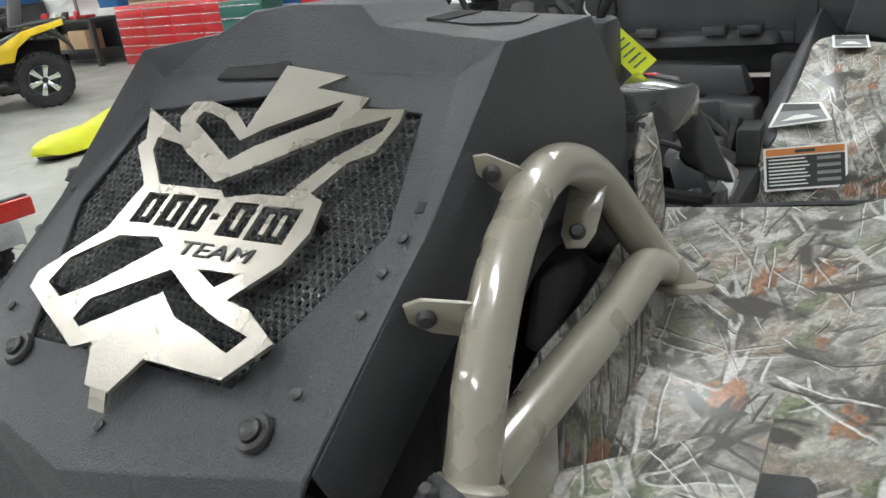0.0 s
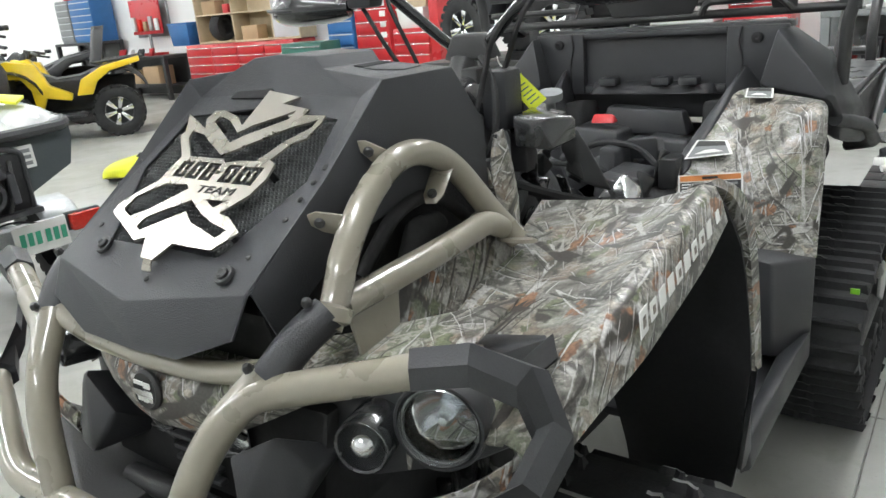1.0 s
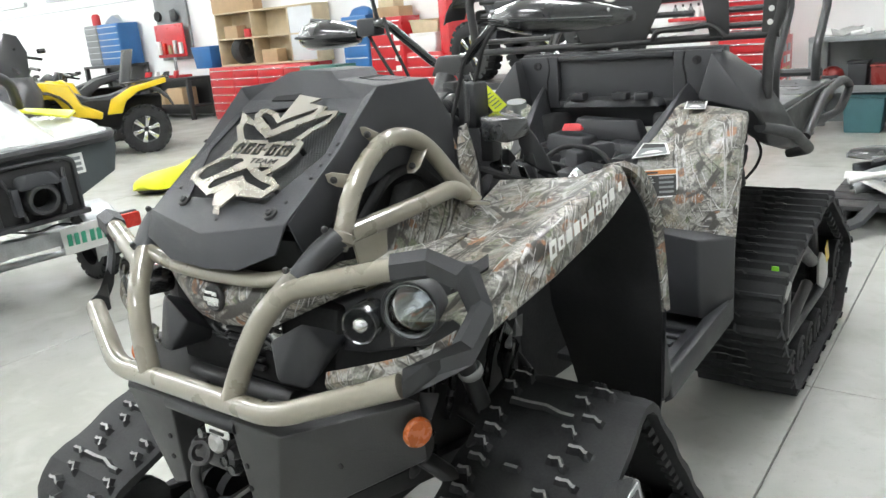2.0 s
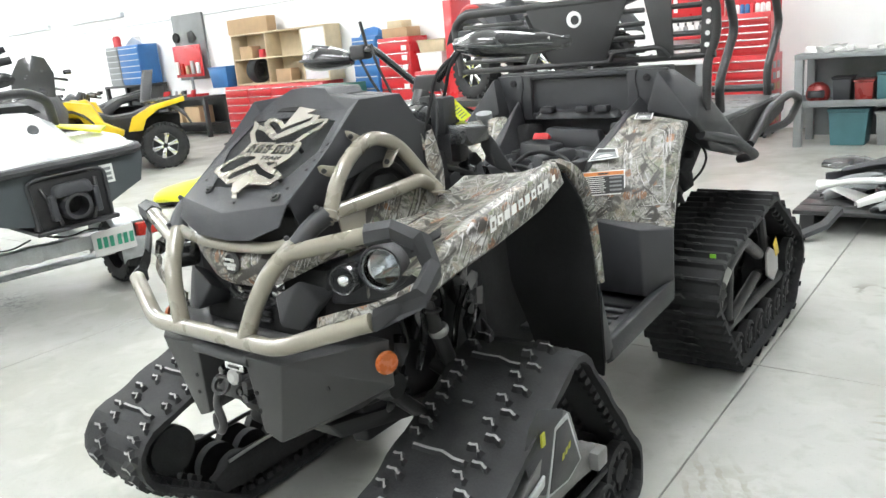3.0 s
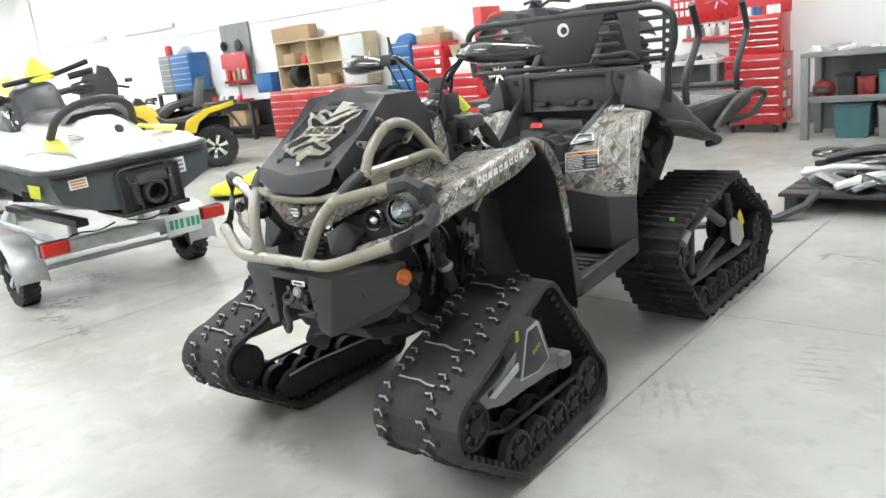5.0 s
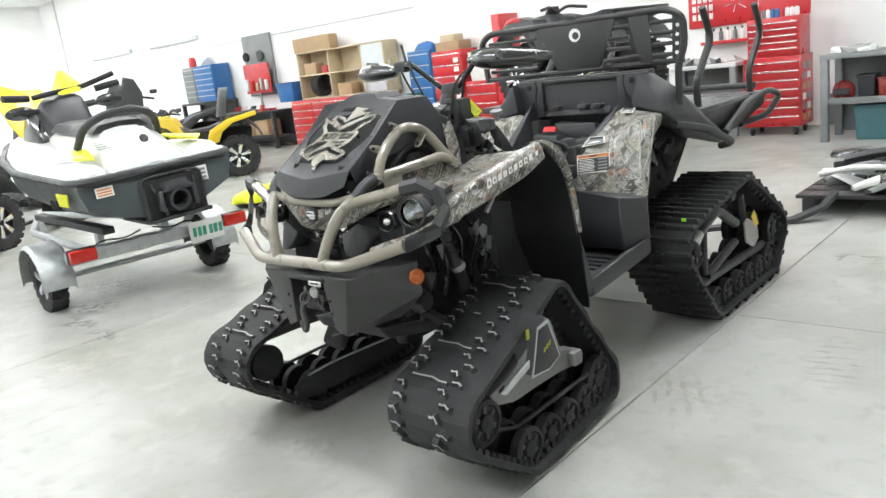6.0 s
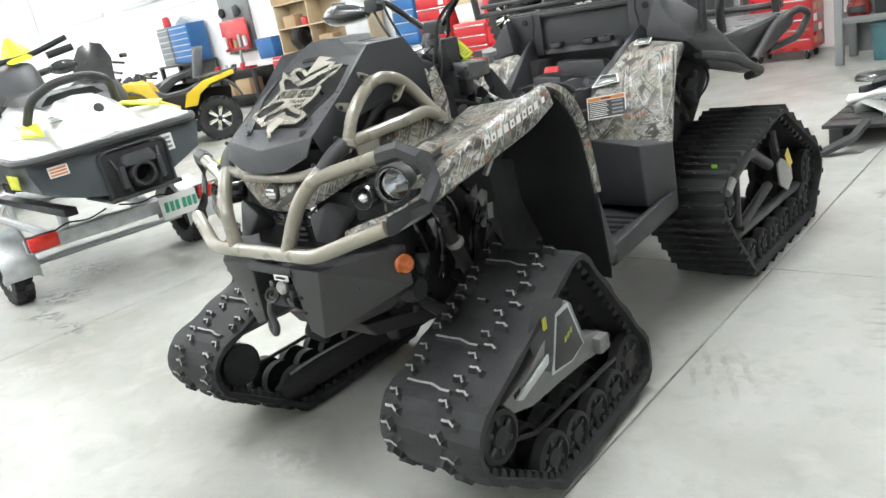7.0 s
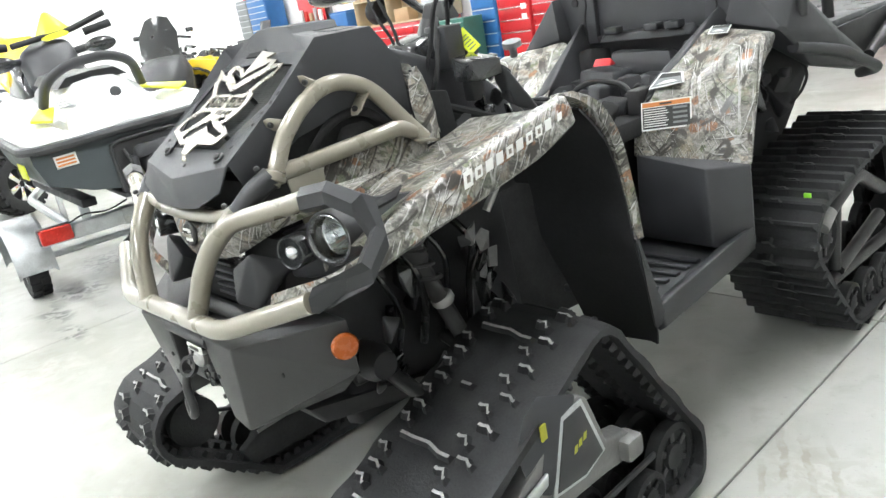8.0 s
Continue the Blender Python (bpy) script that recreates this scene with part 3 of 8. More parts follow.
# dark inner fender between the cover and each fender
for s in (1, -1):
    part("inner_fender", hull([(s * x, y, z) for x in (0.17, 0.325) for y, z in ((0.25, 0.98), (0.25, 1.02), (0.50, 1.07), (0.86, 1.10), (0.86, 0.98))], 0.01), M_DARK, atv, "dark inner fender")

for s in (1, -1):
    part("dash_side", hull([(s * x, y, z) for x in (0.06, 0.19) for y, z in ((0.60, 1.0), (0.60, 1.30), (0.80, 1.26), (0.84, 1.0))], 0.01), M_DARK, atv, "dark dash side panel")

# bumper and guard tubes
TUBE = 0.0225
bumper = part("bumper", tube([(-0.475, 0.085, 0.985), (-0.25, -0.012, 0.917), (0.25, -0.012, 0.917), (0.475, 0.085, 0.985)], TUBE, 0.05, 24), M_TAN, atv, "glossy tan tubular front bumper")
for s in (1, -1):
    part("upright_tube", tube([(s * 0.130, -0.010, 0.918), (s * 0.170, 0.012, 1.02), (s * 0.198, 0.040, 1.085), (s * 0.240, 0.100, 1.147)], TUBE, 0.06, 24), M_TAN, bumper)
    part("upper_tube", tube([(s * 0.208, 0.055, 1.102), (s * 0.235, 0.080, 1.128), (s * 0.44, 0.155, 1.172)], TUBE * 0.95, 0.03, 24), M_TAN, bumper)
    part("sleeve", tube([(s * 0.246, 0.098, 1.143), (s * 0.265, 0.135, 1.182), (s * 0.282, 0.175, 1.205)], 0.0248, 0.03, 16), M_PLASTIC, bumper, "black rubber sleeve")
    for q in ((0.240, 0.075, 1.165), (0.275, 0.15, 1.225)):
        part("bolt", lathe([(0.007, 0), (0.007, 0.005), (0.004, 0.009), (0, 0.009)], (s * q[0], q[1], q[2]), (0, -0.4, 0.9), 8), M_STEEL_BLACK, bumper)
    rise = 1.0 if s > 0 else 0.55
    arch = part("arch_tube", tube(smoothed([(s * x, y, 1.188 + (z - 1.188) * rise) for x, y, z in ((0.283, 0.168, 1.188), (0.282, 0.190, 1.215), (0.276, 0.228, 1.272), (0.267, 0.292, 1.325), (0.261, 0.366, 1.356), (0.260, 0.434, 1.351), (0.267, 0.494, 1.316), (0.292, 0.550, 1.235), (0.318, 0.582, 1.182))], 49), 0.0195, 0, 24), M_TAN, bumper, "bent tan guard arch")
    part("arch_collar", lathe([(0.021, -0.012), (0.027, -0.008), (0.027, 0.008), (0.021, 0.012)], (s * 0.2825, 0.180, 1.203), (0, 0.5, 0.86), 18), M_TAN, bumper)
    part("cross_tube", tube([(s * 0.282, 0.200, 1.205), (s * 0.300, 0.42, 1.219), (s * 0.301, 0.52, 1.226), (s * 0.304, 0.562, 1.206)], 0.0195, 0.03, 24), M_TAN, bumper)
    part("foot_plate", lathe([(0.034, 0), (0.034, 0.006), (0.024, 0.008)], (s * 0.319, 0.582, 1.178), (0, 0.2, 1), 20), M_TAN, bumper)
    part("gusset", prism([(s * 0.286, 0.20, 1.205), (s * 0.290, 0.300, 1.215), (s * 0.300, 0.275, 1.07), (s * 0.300, 0.215, 1.07)], (s * 0.006, 0, 0), 0.0015), M_TAN, bumper)
    for bolt, grip, run in ((V((0.234, 0.231, 1.303)), V((0.264, 0.250, 1.296)), V((0, -0.30, 0.95))), (V((0.236, 0.338, 1.373)), V((0.258, 0.358, 1.356)), V((0, -0.25, 0.97))), (V((0.265, 0.436, 1.288)), V((0.266, 0.466, 1.322)), V((0.94, 0.34, 0)))):
        if s < 0:
            bolt, grip = V((bolt.x, bolt.y, bolt.z - 0.06)), V((grip.x, grip.y, grip.z - 0.06))
        d = grip - bolt
        nrm = d.cross(run).normalized() * 0.004
        flip = [V((s * p.x, p.y, p.z)) for p in (bolt - d.normalized() * 0.014 - run * 0.007, bolt - d.normalized() * 0.014 + run * 0.009, bolt + run * 0.016, grip + run * 0.016, grip - run * 0.018, bolt - run * 0.015)]
        tab = part("tab", prism(flip, (s * nrm.x, nrm.y, nrm.z), 0.001), M_TAN, bumper)
        face = V((s * nrm.x, nrm.y, nrm.z)).normalized()
        face = face if face.dot(V((s * 0.5, -0.6, 0.6))) > 0 else -face
        part("bolt", lathe([(0.0075, 0), (0.0075, 0.003), (0.005, 0.006), (0, 0.006)], V((s * bolt.x, bolt.y, bolt.z)) + face * 0.0035, face, 14), M_STEEL_BLACK, tab)
    part("corner_guard", loft([[V((s * c[0], c[1], c[2])) + V((s * w * math.cos(a) * e[0], w * math.cos(a) * e[1], h * math.sin(a))) for a in [math.radians(30 + 60 * k) for k in range(6)]]
                               for c, w, h, e in (((0.425, 0.150, 1.170), 0.026, 0.027, (-0.5, 0.86)), ((0.492, 0.172, 1.181), 0.030, 0.027, (-0.4, 0.9)), ((0.548, 0.205, 1.148), 0.028, 0.028, (0.3, 0.95)), ((0.570, 0.208, 1.085), 0.026, 0.028, (0.9, 0.2)), ((0.546, 0.172, 1.020), 0.026, 0.028, (0.9, 0.2)), ((0.475, 0.095, 0.985), 0.027, 0.028, (-0.5, 0.86)))]), M_PLASTIC, bumper, "black angular plastic corner guard", smooth=20)
part("top_rail", tube([(-0.236, 0.105, 1.148), (-0.140, 0.100, 1.126), (0.0, 0.098, 1.120), (0.140, 0.100, 1.126), (0.236, 0.105, 1.148)], 0.016, 0.05, 12), M_TAN, bumper)

# winch box under the bumper
for s in (1, -1):
    sk = part("winch_box_side", hull([(s * p[0], p[1], p[2]) for p in ((0.095, 0.0, 0.868), (0.245, -0.004, 0.868), (0.170, 0.02, 0.630), (0.115, 0.015, 0.652), (0.440, 0.175, 0.905), (0.440, 0.18, 0.78), (0.24, 0.25, 0.64), (0.10, 0.25, 0.67), (0.10, 0.25, 0.86))], 0.004), M_STEEL_BLACK, atv, "black steel winch plate", smooth=20)
    part("reflector", lathe([(0.012, -0.03), (0.012, -0.001), (0.030, 0), (0.030, 0.006), (0.026, 0.012), (0, 0.013)], (s * 0.438, 0.158, 0.850), (s * 0.93, -0.36, 0), 24), M_ORANGE, sk, "round amber side reflector")
    for q in ((0.125, 0.77), (0.127, 0.72), (0.33, 0.80)):
        part("bolt", lathe([(0.006, 0), (0.006, 0.003), (0, 0.004)], (s * q[0], 0.004 if q[0] < 0.2 else 0.06, q[1]), (0, -1, 0), 8), M_DARK, sk)


# front fenders
CROWN = [(0.20, 1.075), (0.33, 1.125), (0.45, 1.165), (0.60, 1.192), (0.72, 1.216), (0.82, 1.236)]


def fender(s):
    rows = []
    n = 15
    for i in range(n):
        y = lerp(0.20, 0.815, i / (n - 1))
        zc = curve_at(CROWN, y)
        xin = curve_at([(0.20, 0.36), (0.32, 0.30), (0.60, 0.29), (0.82, 0.24)], y)
        xo = curve_at([(0.20, 0.535), (0.45, 0.568), (0.87, 0.575)], y)
        band = curve_at([(0.20, 0.055), (0.45, 0.085), (0.70, 0.085), (0.82, 0.065)], y)
        dip = 0.02 * math.sin(math.pi * (i / (n - 1)))
        sag = curve_at([(0.20, 0.0), (0.5, 0.004), (0.82, 0.026)], y)
        row = [(xin, y, zc - 0.085), (xin, y, zc - 0.030 - sag), (lerp(xin, xo, 0.3), y, zc - 0.022 - dip - sag), (lerp(xin, xo, 0.65), y, zc - 0.012 - dip * 0.6 - sag), (lerp(xin, xo, 0.82), y, zc - 0.006 - sag * 0.5), (xo - 0.028, y, zc - 0.001), (xo - 0.008, y, zc - 0.008), (xo + 0.004, y, zc - 0.03), (xo + 0.014, y, zc - band), (xo + 0.006, y, zc - band - 0.01)]
        rows.append([(s * p[0], p[1], p[2]) for p in row])
    t = sheet(rows, 0.004)
    # rear flange: narrow strip that turns down behind the track
    strip = smoothed([(0.555, 0.808, 1.234), (0.575, 0.860, 1.208), (0.587, 0.902, 1.165), (0.594, 0.945, 1.08), (0.600, 0.972, 0.94), (0.605, 0.985, 0.815)], 14)
    grid = []
    for i, p in enumerate(strip):
        w = lerp(0.05, 0.030, i / 13)
        k = max(0.0, 1 - i / 4)
        grid.append([(s * (p.x - w * (1.5 - 0.7 * k)), p.y + 0.012, p.z - 0.003 - 0.022 * k), (s * (p.x - w * 0.5), p.y - 0.002, p.z - 0.006 * k), (s * p.x, p.y, p.z), (s * (p.x + 0.006), p.y + w * 0.8, p.z)])
    sheet(grid, 0.004, t)
    return t


for s in (1, -1):
    fd = part("front_fender", fender(s), M_CAMO, atv, "camouflage print front fender", smooth=50)
    fd_left = fd if s > 0 else fd_left
    # black liner behind the track, from the flange inwards
    rows = []
    for p in smoothed([(0.570, 0.860, 1.19), (0.583, 0.935, 1.09), (0.592, 0.972, 0.95), (0.598, 0.985, 0.815), (0.57, 1.06, 0.66), (0.545, 1.13, 0.50), (0.53, 1.15, 0.42)], 13):
        rows.append([(s * p.x, p.y, p.z), (s * 0.50, p.y + 0.01, p.z), (s * 0.40, p.y + 0.015, p.z - 0.01), (s * 0.28, p.y + 0.0, p.z - 0.02)])
    part("fender_liner", sheet(rows, 0.006), M_LINER, fd, "black wheel-arch liner")
    part("mud_flap", prism([(s * 0.612, 0.978, 0.825), (s * 0.588, 1.01, 0.83), (s * 0.565, 1.155, 0.50), (s * 0.545, 1.165, 0.475), (s * 0.560, 1.10, 0.50)], (s * -0.012, 0.008, 0), 0.003), M_PLASTIC, fd)
    # headlights
    pod = part("headlight_housing", hull([(s * p[0], p[1], p[2]) for p in ((0.20, 0.20, 1.06), (0.20, 0.18, 0.96), (0.30, 0.195, 1.085), (0.31, 0.185, 0.97), (0.46, 0.285, 1.14), (0.49, 0.285, 1.02), (0.42, 0.245, 0.985), (0.25, 0.4, 1.08), (0.25, 0.4, 0.95), (0.48, 0.4, 1.12), (0.48, 0.4, 1.0))], 0.012), M_PLASTIC, atv)
    ax = V((s * 0.28, -0.95, 0.05))
    # large open reflector lamp
    c, r = (s * 0.425, 0.190, 1.076), 0.050
    ring = part("headlight", lathe([(r + 0.004, -0.045), (r + 0.004, 0.002), (r + 0.001, 0.006), (r - 0.003, 0.0), (r * 0.88, -0.012), (r * 0.70, -0.028), (r * 0.42, -0.040), (r * 0.2, -0.044), (0, -0.044)], c, ax, 36), M_CHROME, pod, "round chrome headlight")
    part("bulb", lathe([(r * 0.20, -0.044), (r * 0.22, -0.020), (r * 0.12, -0.012), (0, -0.011)], c, ax, 16), M_CHROME, ring)
    part("lens", lathe([(r * 0.98, 0.002), (r * 0.8, 0.010), (r * 0.4, 0.016), (0, 0.017), (0, 0.0145), (r * 0.4, 0.0135), (r * 0.8, 0.0075), (r * 0.96, 0.0), (r * 0.98, 0.002)], c, ax, 32, caps=False), M_GLASS, ring).visible_shadow = False
    part("bezel", lathe([(r + 0.009, -0.045), (r + 0.009, 0.0), (r + 0.007, 0.005), (r + 0.004, 0.005), (r + 0.004, -0.045)], c, ax, 36, caps=False), M_PLASTIC, ring)
    # small projector lamp in a deep black dish
    c, r = (s * 0.340, 0.142, 1.051), 0.034
    ring = part("headlight", lathe([(r + 0.003, -0.06), (r + 0.003, 0.0), (r + 0.001, 0.003), (r - 0.002, 0.001), (r * 0.88, -0.012), (r * 0.68, -0.020), (r * 0.5, -0.022), (0, -0.022)], c, ax, 36), M_BAR, pod, "small projector headlight in a black dish")
    part("projector", lathe([(0.019, -0.022), (0.020, -0.012), (0.018, -0.003), (0.012, 0.004), (0.006, 0.007), (0, 0.008)], c, ax, 24), M_CHROME, ring)
    part("cheek_panel", sheet([[(s * a.x, a.y, a.z + 0.022) for a in smoothed([(0.27, 0.11, 0.935), (0.36, 0.115, 0.965), (0.46, 0.15, 0.995), (0.52, 0.2, 1.03)], 8)], [(s * a.x, a.y - 0.008, a.z) for a in smoothed([(0.27, 0.11, 0.935), (0.36, 0.115, 0.965), (0.46, 0.15, 0.995), (0.52, 0.2, 1.03)], 8)], [(s * a.x, a.y, a.z - 0.022) for a in smoothed([(0.27, 0.11, 0.935), (0.36, 0.115, 0.965), (0.46, 0.15, 0.995), (0.52, 0.2, 1.03)], 8)]], 0.006), M_CAMO, pod, "camouflage strip below the headlight")

# nose panel with the eyebrows over the headlights
rows = []
for s in range(-10, 11):
    x = s / 10 * 0.44
    a = abs(x)
    y = 0.085 + 0.18 * (a / 0.44) ** 1.6
    top = curve_at([(0, 1.105), (0.2, 1.115), (0.44, 1.165)], a)
    bot = curve_at([(0, 1.015), (0.12, 1.018), (0.20, 1.055), (0.26, 1.085), (0.44, 1.145)], a)
    rows.append([(x, y + 0.11, top + 0.012), (x, y + 0.02, top), (x, y - 0.002, lerp(top, bot, 0.3)), (x, y, lerp(top, bot, 0.7)), (x, y + 0.012, bot)])
nose = part("nose_panel", sheet(rows, 0.004), M_CAMO, atv, "camouflage nose panel", smooth=60)
em = part("emblem", lathe([(0.030, 0), (0.030, 0.004), (0.026, 0.008), (0.022, 0.006), (0, 0.006)], (0.002, 0.086, 1.078), (0, -1, 0.1), 24), M_INK, nose, "round black and chrome emblem")
for dx, dz, w, h in ((-0.010, 0.012, 0.010, 0.006), (0.008, 0.010, 0.007, 0.009), (-0.012, -0.012, 0.005, 0.008), (0.0, -0.013, 0.005, 0.008), (0.011, -0.012, 0.004, 0.007)):
    part("emblem_mark", box(0.002 + dx - w, 0.002 + dx + w, 0.0765, 0.079, 1.078 + dz - h / 2, 1.078 + dz + h / 2, 0.0006), M_LABEL, em)
part("emblem_band", prism([(-0.022, 0.076, 1.072), (0.026, 0.076, 1.072), (0.026, 0.076, 1.082), (-0.022, 0.076, 1.082)], (0, -0.002, 0)), M_CHROME, em)
# black front grille and intake cheeks behind the bumper
part("front_grille_backing", hull([(-0.26, 0.17, 1.06), (0.26, 0.17, 1.06), (-0.24, 0.15, 0.87), (0.24, 0.15, 0.87), (-0.26, 0.4, 1.06), (0.26, 0.4, 1.06), (-0.24, 0.4, 0.87), (0.24, 0.4, 0.87)], 0.01), M_DARK, atv)
for s in (1, -1):
    vent = part("side_vent", box(s * 0.085 - 0.028, s * 0.085 + 0.028, 0.150, 0.156, 0.945, 1.022, 0.004), M_CHROME, atv, "bright vent plate behind black zigzag bars")
    for k in range(4):
        z = 0.951 + k * 0.018
        part("zigzag_bar", tube([(s * 0.057, 0.146, z), (s * 0.085, 0.144, z + 0.012 * (-1) ** k), (s * 0.113, 0.146, z + 0.008)], 0.0035, 0, 6), M_STEEL_BLACK, vent)
t = bmesh.new()
for i in range(6):
    box(-0.05, 0.05, 0.135, 0.15, 0.90 + i * 0.02, 0.908 + i * 0.02, 0.002, t)
part("grille_slats", t, M_PLASTIC, atv)
for s in (1, -1):
    part("intake_cheek", hull([(s * p[0], p[1], p[2]) for p in ((0.13, 0.10, 1.0), (0.22, 0.11, 1.05), (0.26, 0.13, 0.99), (0.17, 0.07, 0.93), (0.24, 0.09, 0.92), (0.13, 0.2, 0.93), (0.26, 0.2, 1.0))], 0.008), M_PLASTIC, atv)

# chassis core
part("engine_block", hull([(x, y, z) for x in (-0.17, 0.17) for (y, z) in ((0.3, 0.5), (0.3, 1.0), (2.7, 0.5), (2.7, 1.0), (1.4, 0.42))], 0.03), M_DARK, atv)
for s in (1, -1):
    sa = part("shock_absorber", tube([(s * 0.255, 0.47, 1.02), (s * 0.262, 0.535, 0.86), (s * 0.270, 0.62, 0.64)], [0.034, 0.034, 0.034, 0.030, 0.027, 0.024, 0.024], 0.03, 14), M_STEEL_BLACK, atv, "black shock absorber")
    part("collar", lathe([(0.028, 0), (0.032, 0.006), (0.032, 0.020), (0.028, 0.026)], (s * 0.2655, 0.578, 0.765), (s * 0.03, 0.36, -0.93), 16), M_ALU, sa, "worn alloy collar")
    part("coil_spring", tube([(s * 0.257 + 0.038 * math.cos(k * 0.7), 0.48 + k * 0.0019 + 0.038 * math.sin(k * 0.7), 1.0 - k * 0.0048) for k in range(44)], 0.006, 0, 6), M_STEEL_BLACK, sa)
    part("cv_boot", lathe([(0.03, 0), (0.055, 0.02), (0.04, 0.04), (0.06, 0.06), (0.045, 0.08), (0.065, 0.10), (0.05, 0.13)], (s * 0.24, 0.70, 0.60), (s, 0, -0.15), 16), M_RUBBER, atv)
    # crumpled pipework and small black clutter in the wheel well
    well = part("well_inner", hull([(s * p[0], p[1], p[2]) for p in ((0.15, 0.28, 0.50), (0.20, 0.30, 0.50), (0.21, 0.34, 0.80), (0.20, 0.26, 0.9), (0.15, 0.26, 1.0), (0.20, 0.92, 1.02), (0.20, 0.95, 0.50), (0.15, 0.95, 0.5))], 0.01), M_LINER, atv, "dark inner wheel well")
    random.seed(41)
    for k in range(26):
        x, y, z = random.uniform(0.21, 0.30), random.uniform(0.30, 0.80), random.uniform(0.56, 0.98)
        w = random.uniform(0.015, 0.042)
        part("well_fitting", hull([(s * (x + random.uniform(-1, 1) * w), y + random.uniform(-1, 1) * w, z + random.uniform(-1.4, 1.4) * w) for _ in range(9)], 0.004), (M_BAR, M_DARK, M_BAR, M_STEEL_BLACK)[k % 4], well)
    for x, y, z, w in ((0.300, 0.690, 0.90, 0.026), (0.305, 0.725, 0.87, 0.030), (0.305, 0.745, 0.82, 0.026), (0.300, 0.715, 0.78, 0.020)):
        part("foil_wrap", hull([(s * (x + random.uniform(-0.5, 0.5) * w), y + random.uniform(-0.8, 0.8) * w, z + random.uniform(-1.3, 1.3) * w) for _ in range(14)]), M_CAST, well, "crumpled dull foil wrap", smooth=0)
    part("strap", tube([(s * 0.33, 0.80, 1.13), (s * 0.335, 0.815, 1.06), (s * 0.33, 0.775, 1.0), (s * 0.32, 0.74, 0.95)], 0.011, 0.04, 8), M_ALU, well, "hanging silver strap")
    for k in range(4):
        part("hose", tube([(s * 0.22, 0.36 + 0.10 * k, 0.98), (s * (0.27 + 0.01 * k), 0.40 + 0.10 * k, 0.88), (s * 0.25, 0.46 + 0.08 * k, 0.76), (s * 0.22, 0.44 + 0.09 * k, 0.64)], 0.008 + 0.003 * (k % 2), 0.05, 8), M_BAR, well)
    part("gearbox_lug", lathe([(0.048, -0.05), (0.048, 0.03), (0.036, 0.045), (0.036, 0.06), (0, 0.06)], (s * 0.24, 0.34, 0.68), (s, 0, 0), 18), M_STEEL_BLACK, atv)
    for y in (0.40, 0.62):
        part("suspension_arm", tube([(s * 0.2, y, 0.62), (s * 0.46, y + 0.03, 0.50)], 0.022, 0, 10), M_STEEL_BLACK, atv)


# tracks
def hull2d(circles, n=64):
    pts = sorted({(round(c[0] + c[2] * math.cos(2 * math.pi * k / n), 5), round(c[1] + c[2] * math.sin(2 * math.pi * k / n), 5)) for c in circles for k in range(n)})

    def half(seq):
        h = []
        for p in seq:
            while len(h) > 1 and (h[-1][0] - h[-2][0]) * (p[1] - h[-2][1]) - (h[-1][1] - h[-2][1]) * (p[0] - h[-2][0]) <= 0:
                h.pop()
            h.append(p)
        return h
    lo, up = half(pts), half(pts[::-1])
    return lo[:-1] + up[:-1]


def resample(loop, step):
    n = len(loop)
    acc = [0]
    for i in range(n):
        a, b = loop[i], loop[(i + 1) % n]
        acc.append(acc[-1] + math.dist(a, b))
    m = round(acc[-1] / step)
    out = []
    i = 0
    for k in range(m):
        s = acc[-1] * k / m
        while acc[i + 1] < s:
            i += 1
        a, b = loop[i], loop[(i + 1) % n]
        f = (s - acc[i]) / (acc[i + 1] - acc[i])
        out.append((lerp(a[0], b[0], f), lerp(a[1], b[1], f)))
    return out


def lug_mesh(name, length, w=0.014, h=0.018, wave=0.009, top=None, crest=0.30, kink=False):
    """A low rubber cleat with a stepped top in a second material."""
    t = bmesh.new()
    c = [(-length / 2, wave), (-length * 0.28, wave), (-length * 0.05, -wave), (length * 0.2, -wave * 0.5), (length / 2, -wave * 0.7)]
    if wave == 0:
        c = [(-length / 2, 0), (length / 2, 0)]
    if kink:
        c = [(-length / 2, 0.004), (length * 0.02, 0.004), (length * 0.06, -0.008), (length * 0.17, -0.006), (length * 0.21, 0.004), (length / 2, 0.006)]
    rings = []
    for (x, y) in c:
        end = 0.008 if abs(x) > length * 0.49 else 0.0
        q = x - end * (1 if x > 0 else -1)
        rings.append([t.verts.new(p) for p in ((x, y - w, -0.004), (q, y - w * crest, h), (q, y + w * crest, h), (x, y + w, -0.004))])
    for a, b in zip(rings, rings[1:]):
        for k in range(3):
            t.faces.new((a[k], b[k], b[k + 1], a[k + 1]))
    t.faces.new(rings[0])
    t.faces.new(rings[-1][::-1])
    bmesh.ops.recalc_face_normals(t, faces=t.faces)
    me = bpy.data.meshes.new(name)
    t.to_mesh(me)
    t.free()
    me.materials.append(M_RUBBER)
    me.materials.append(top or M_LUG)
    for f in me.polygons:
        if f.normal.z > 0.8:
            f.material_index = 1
    return me


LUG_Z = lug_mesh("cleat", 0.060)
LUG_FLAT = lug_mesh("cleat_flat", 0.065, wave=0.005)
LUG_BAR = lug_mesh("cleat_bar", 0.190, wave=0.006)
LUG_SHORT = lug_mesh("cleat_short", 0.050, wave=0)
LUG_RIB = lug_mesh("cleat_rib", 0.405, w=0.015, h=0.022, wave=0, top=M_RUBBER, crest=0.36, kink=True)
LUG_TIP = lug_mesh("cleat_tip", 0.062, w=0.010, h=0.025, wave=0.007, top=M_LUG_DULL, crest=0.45)


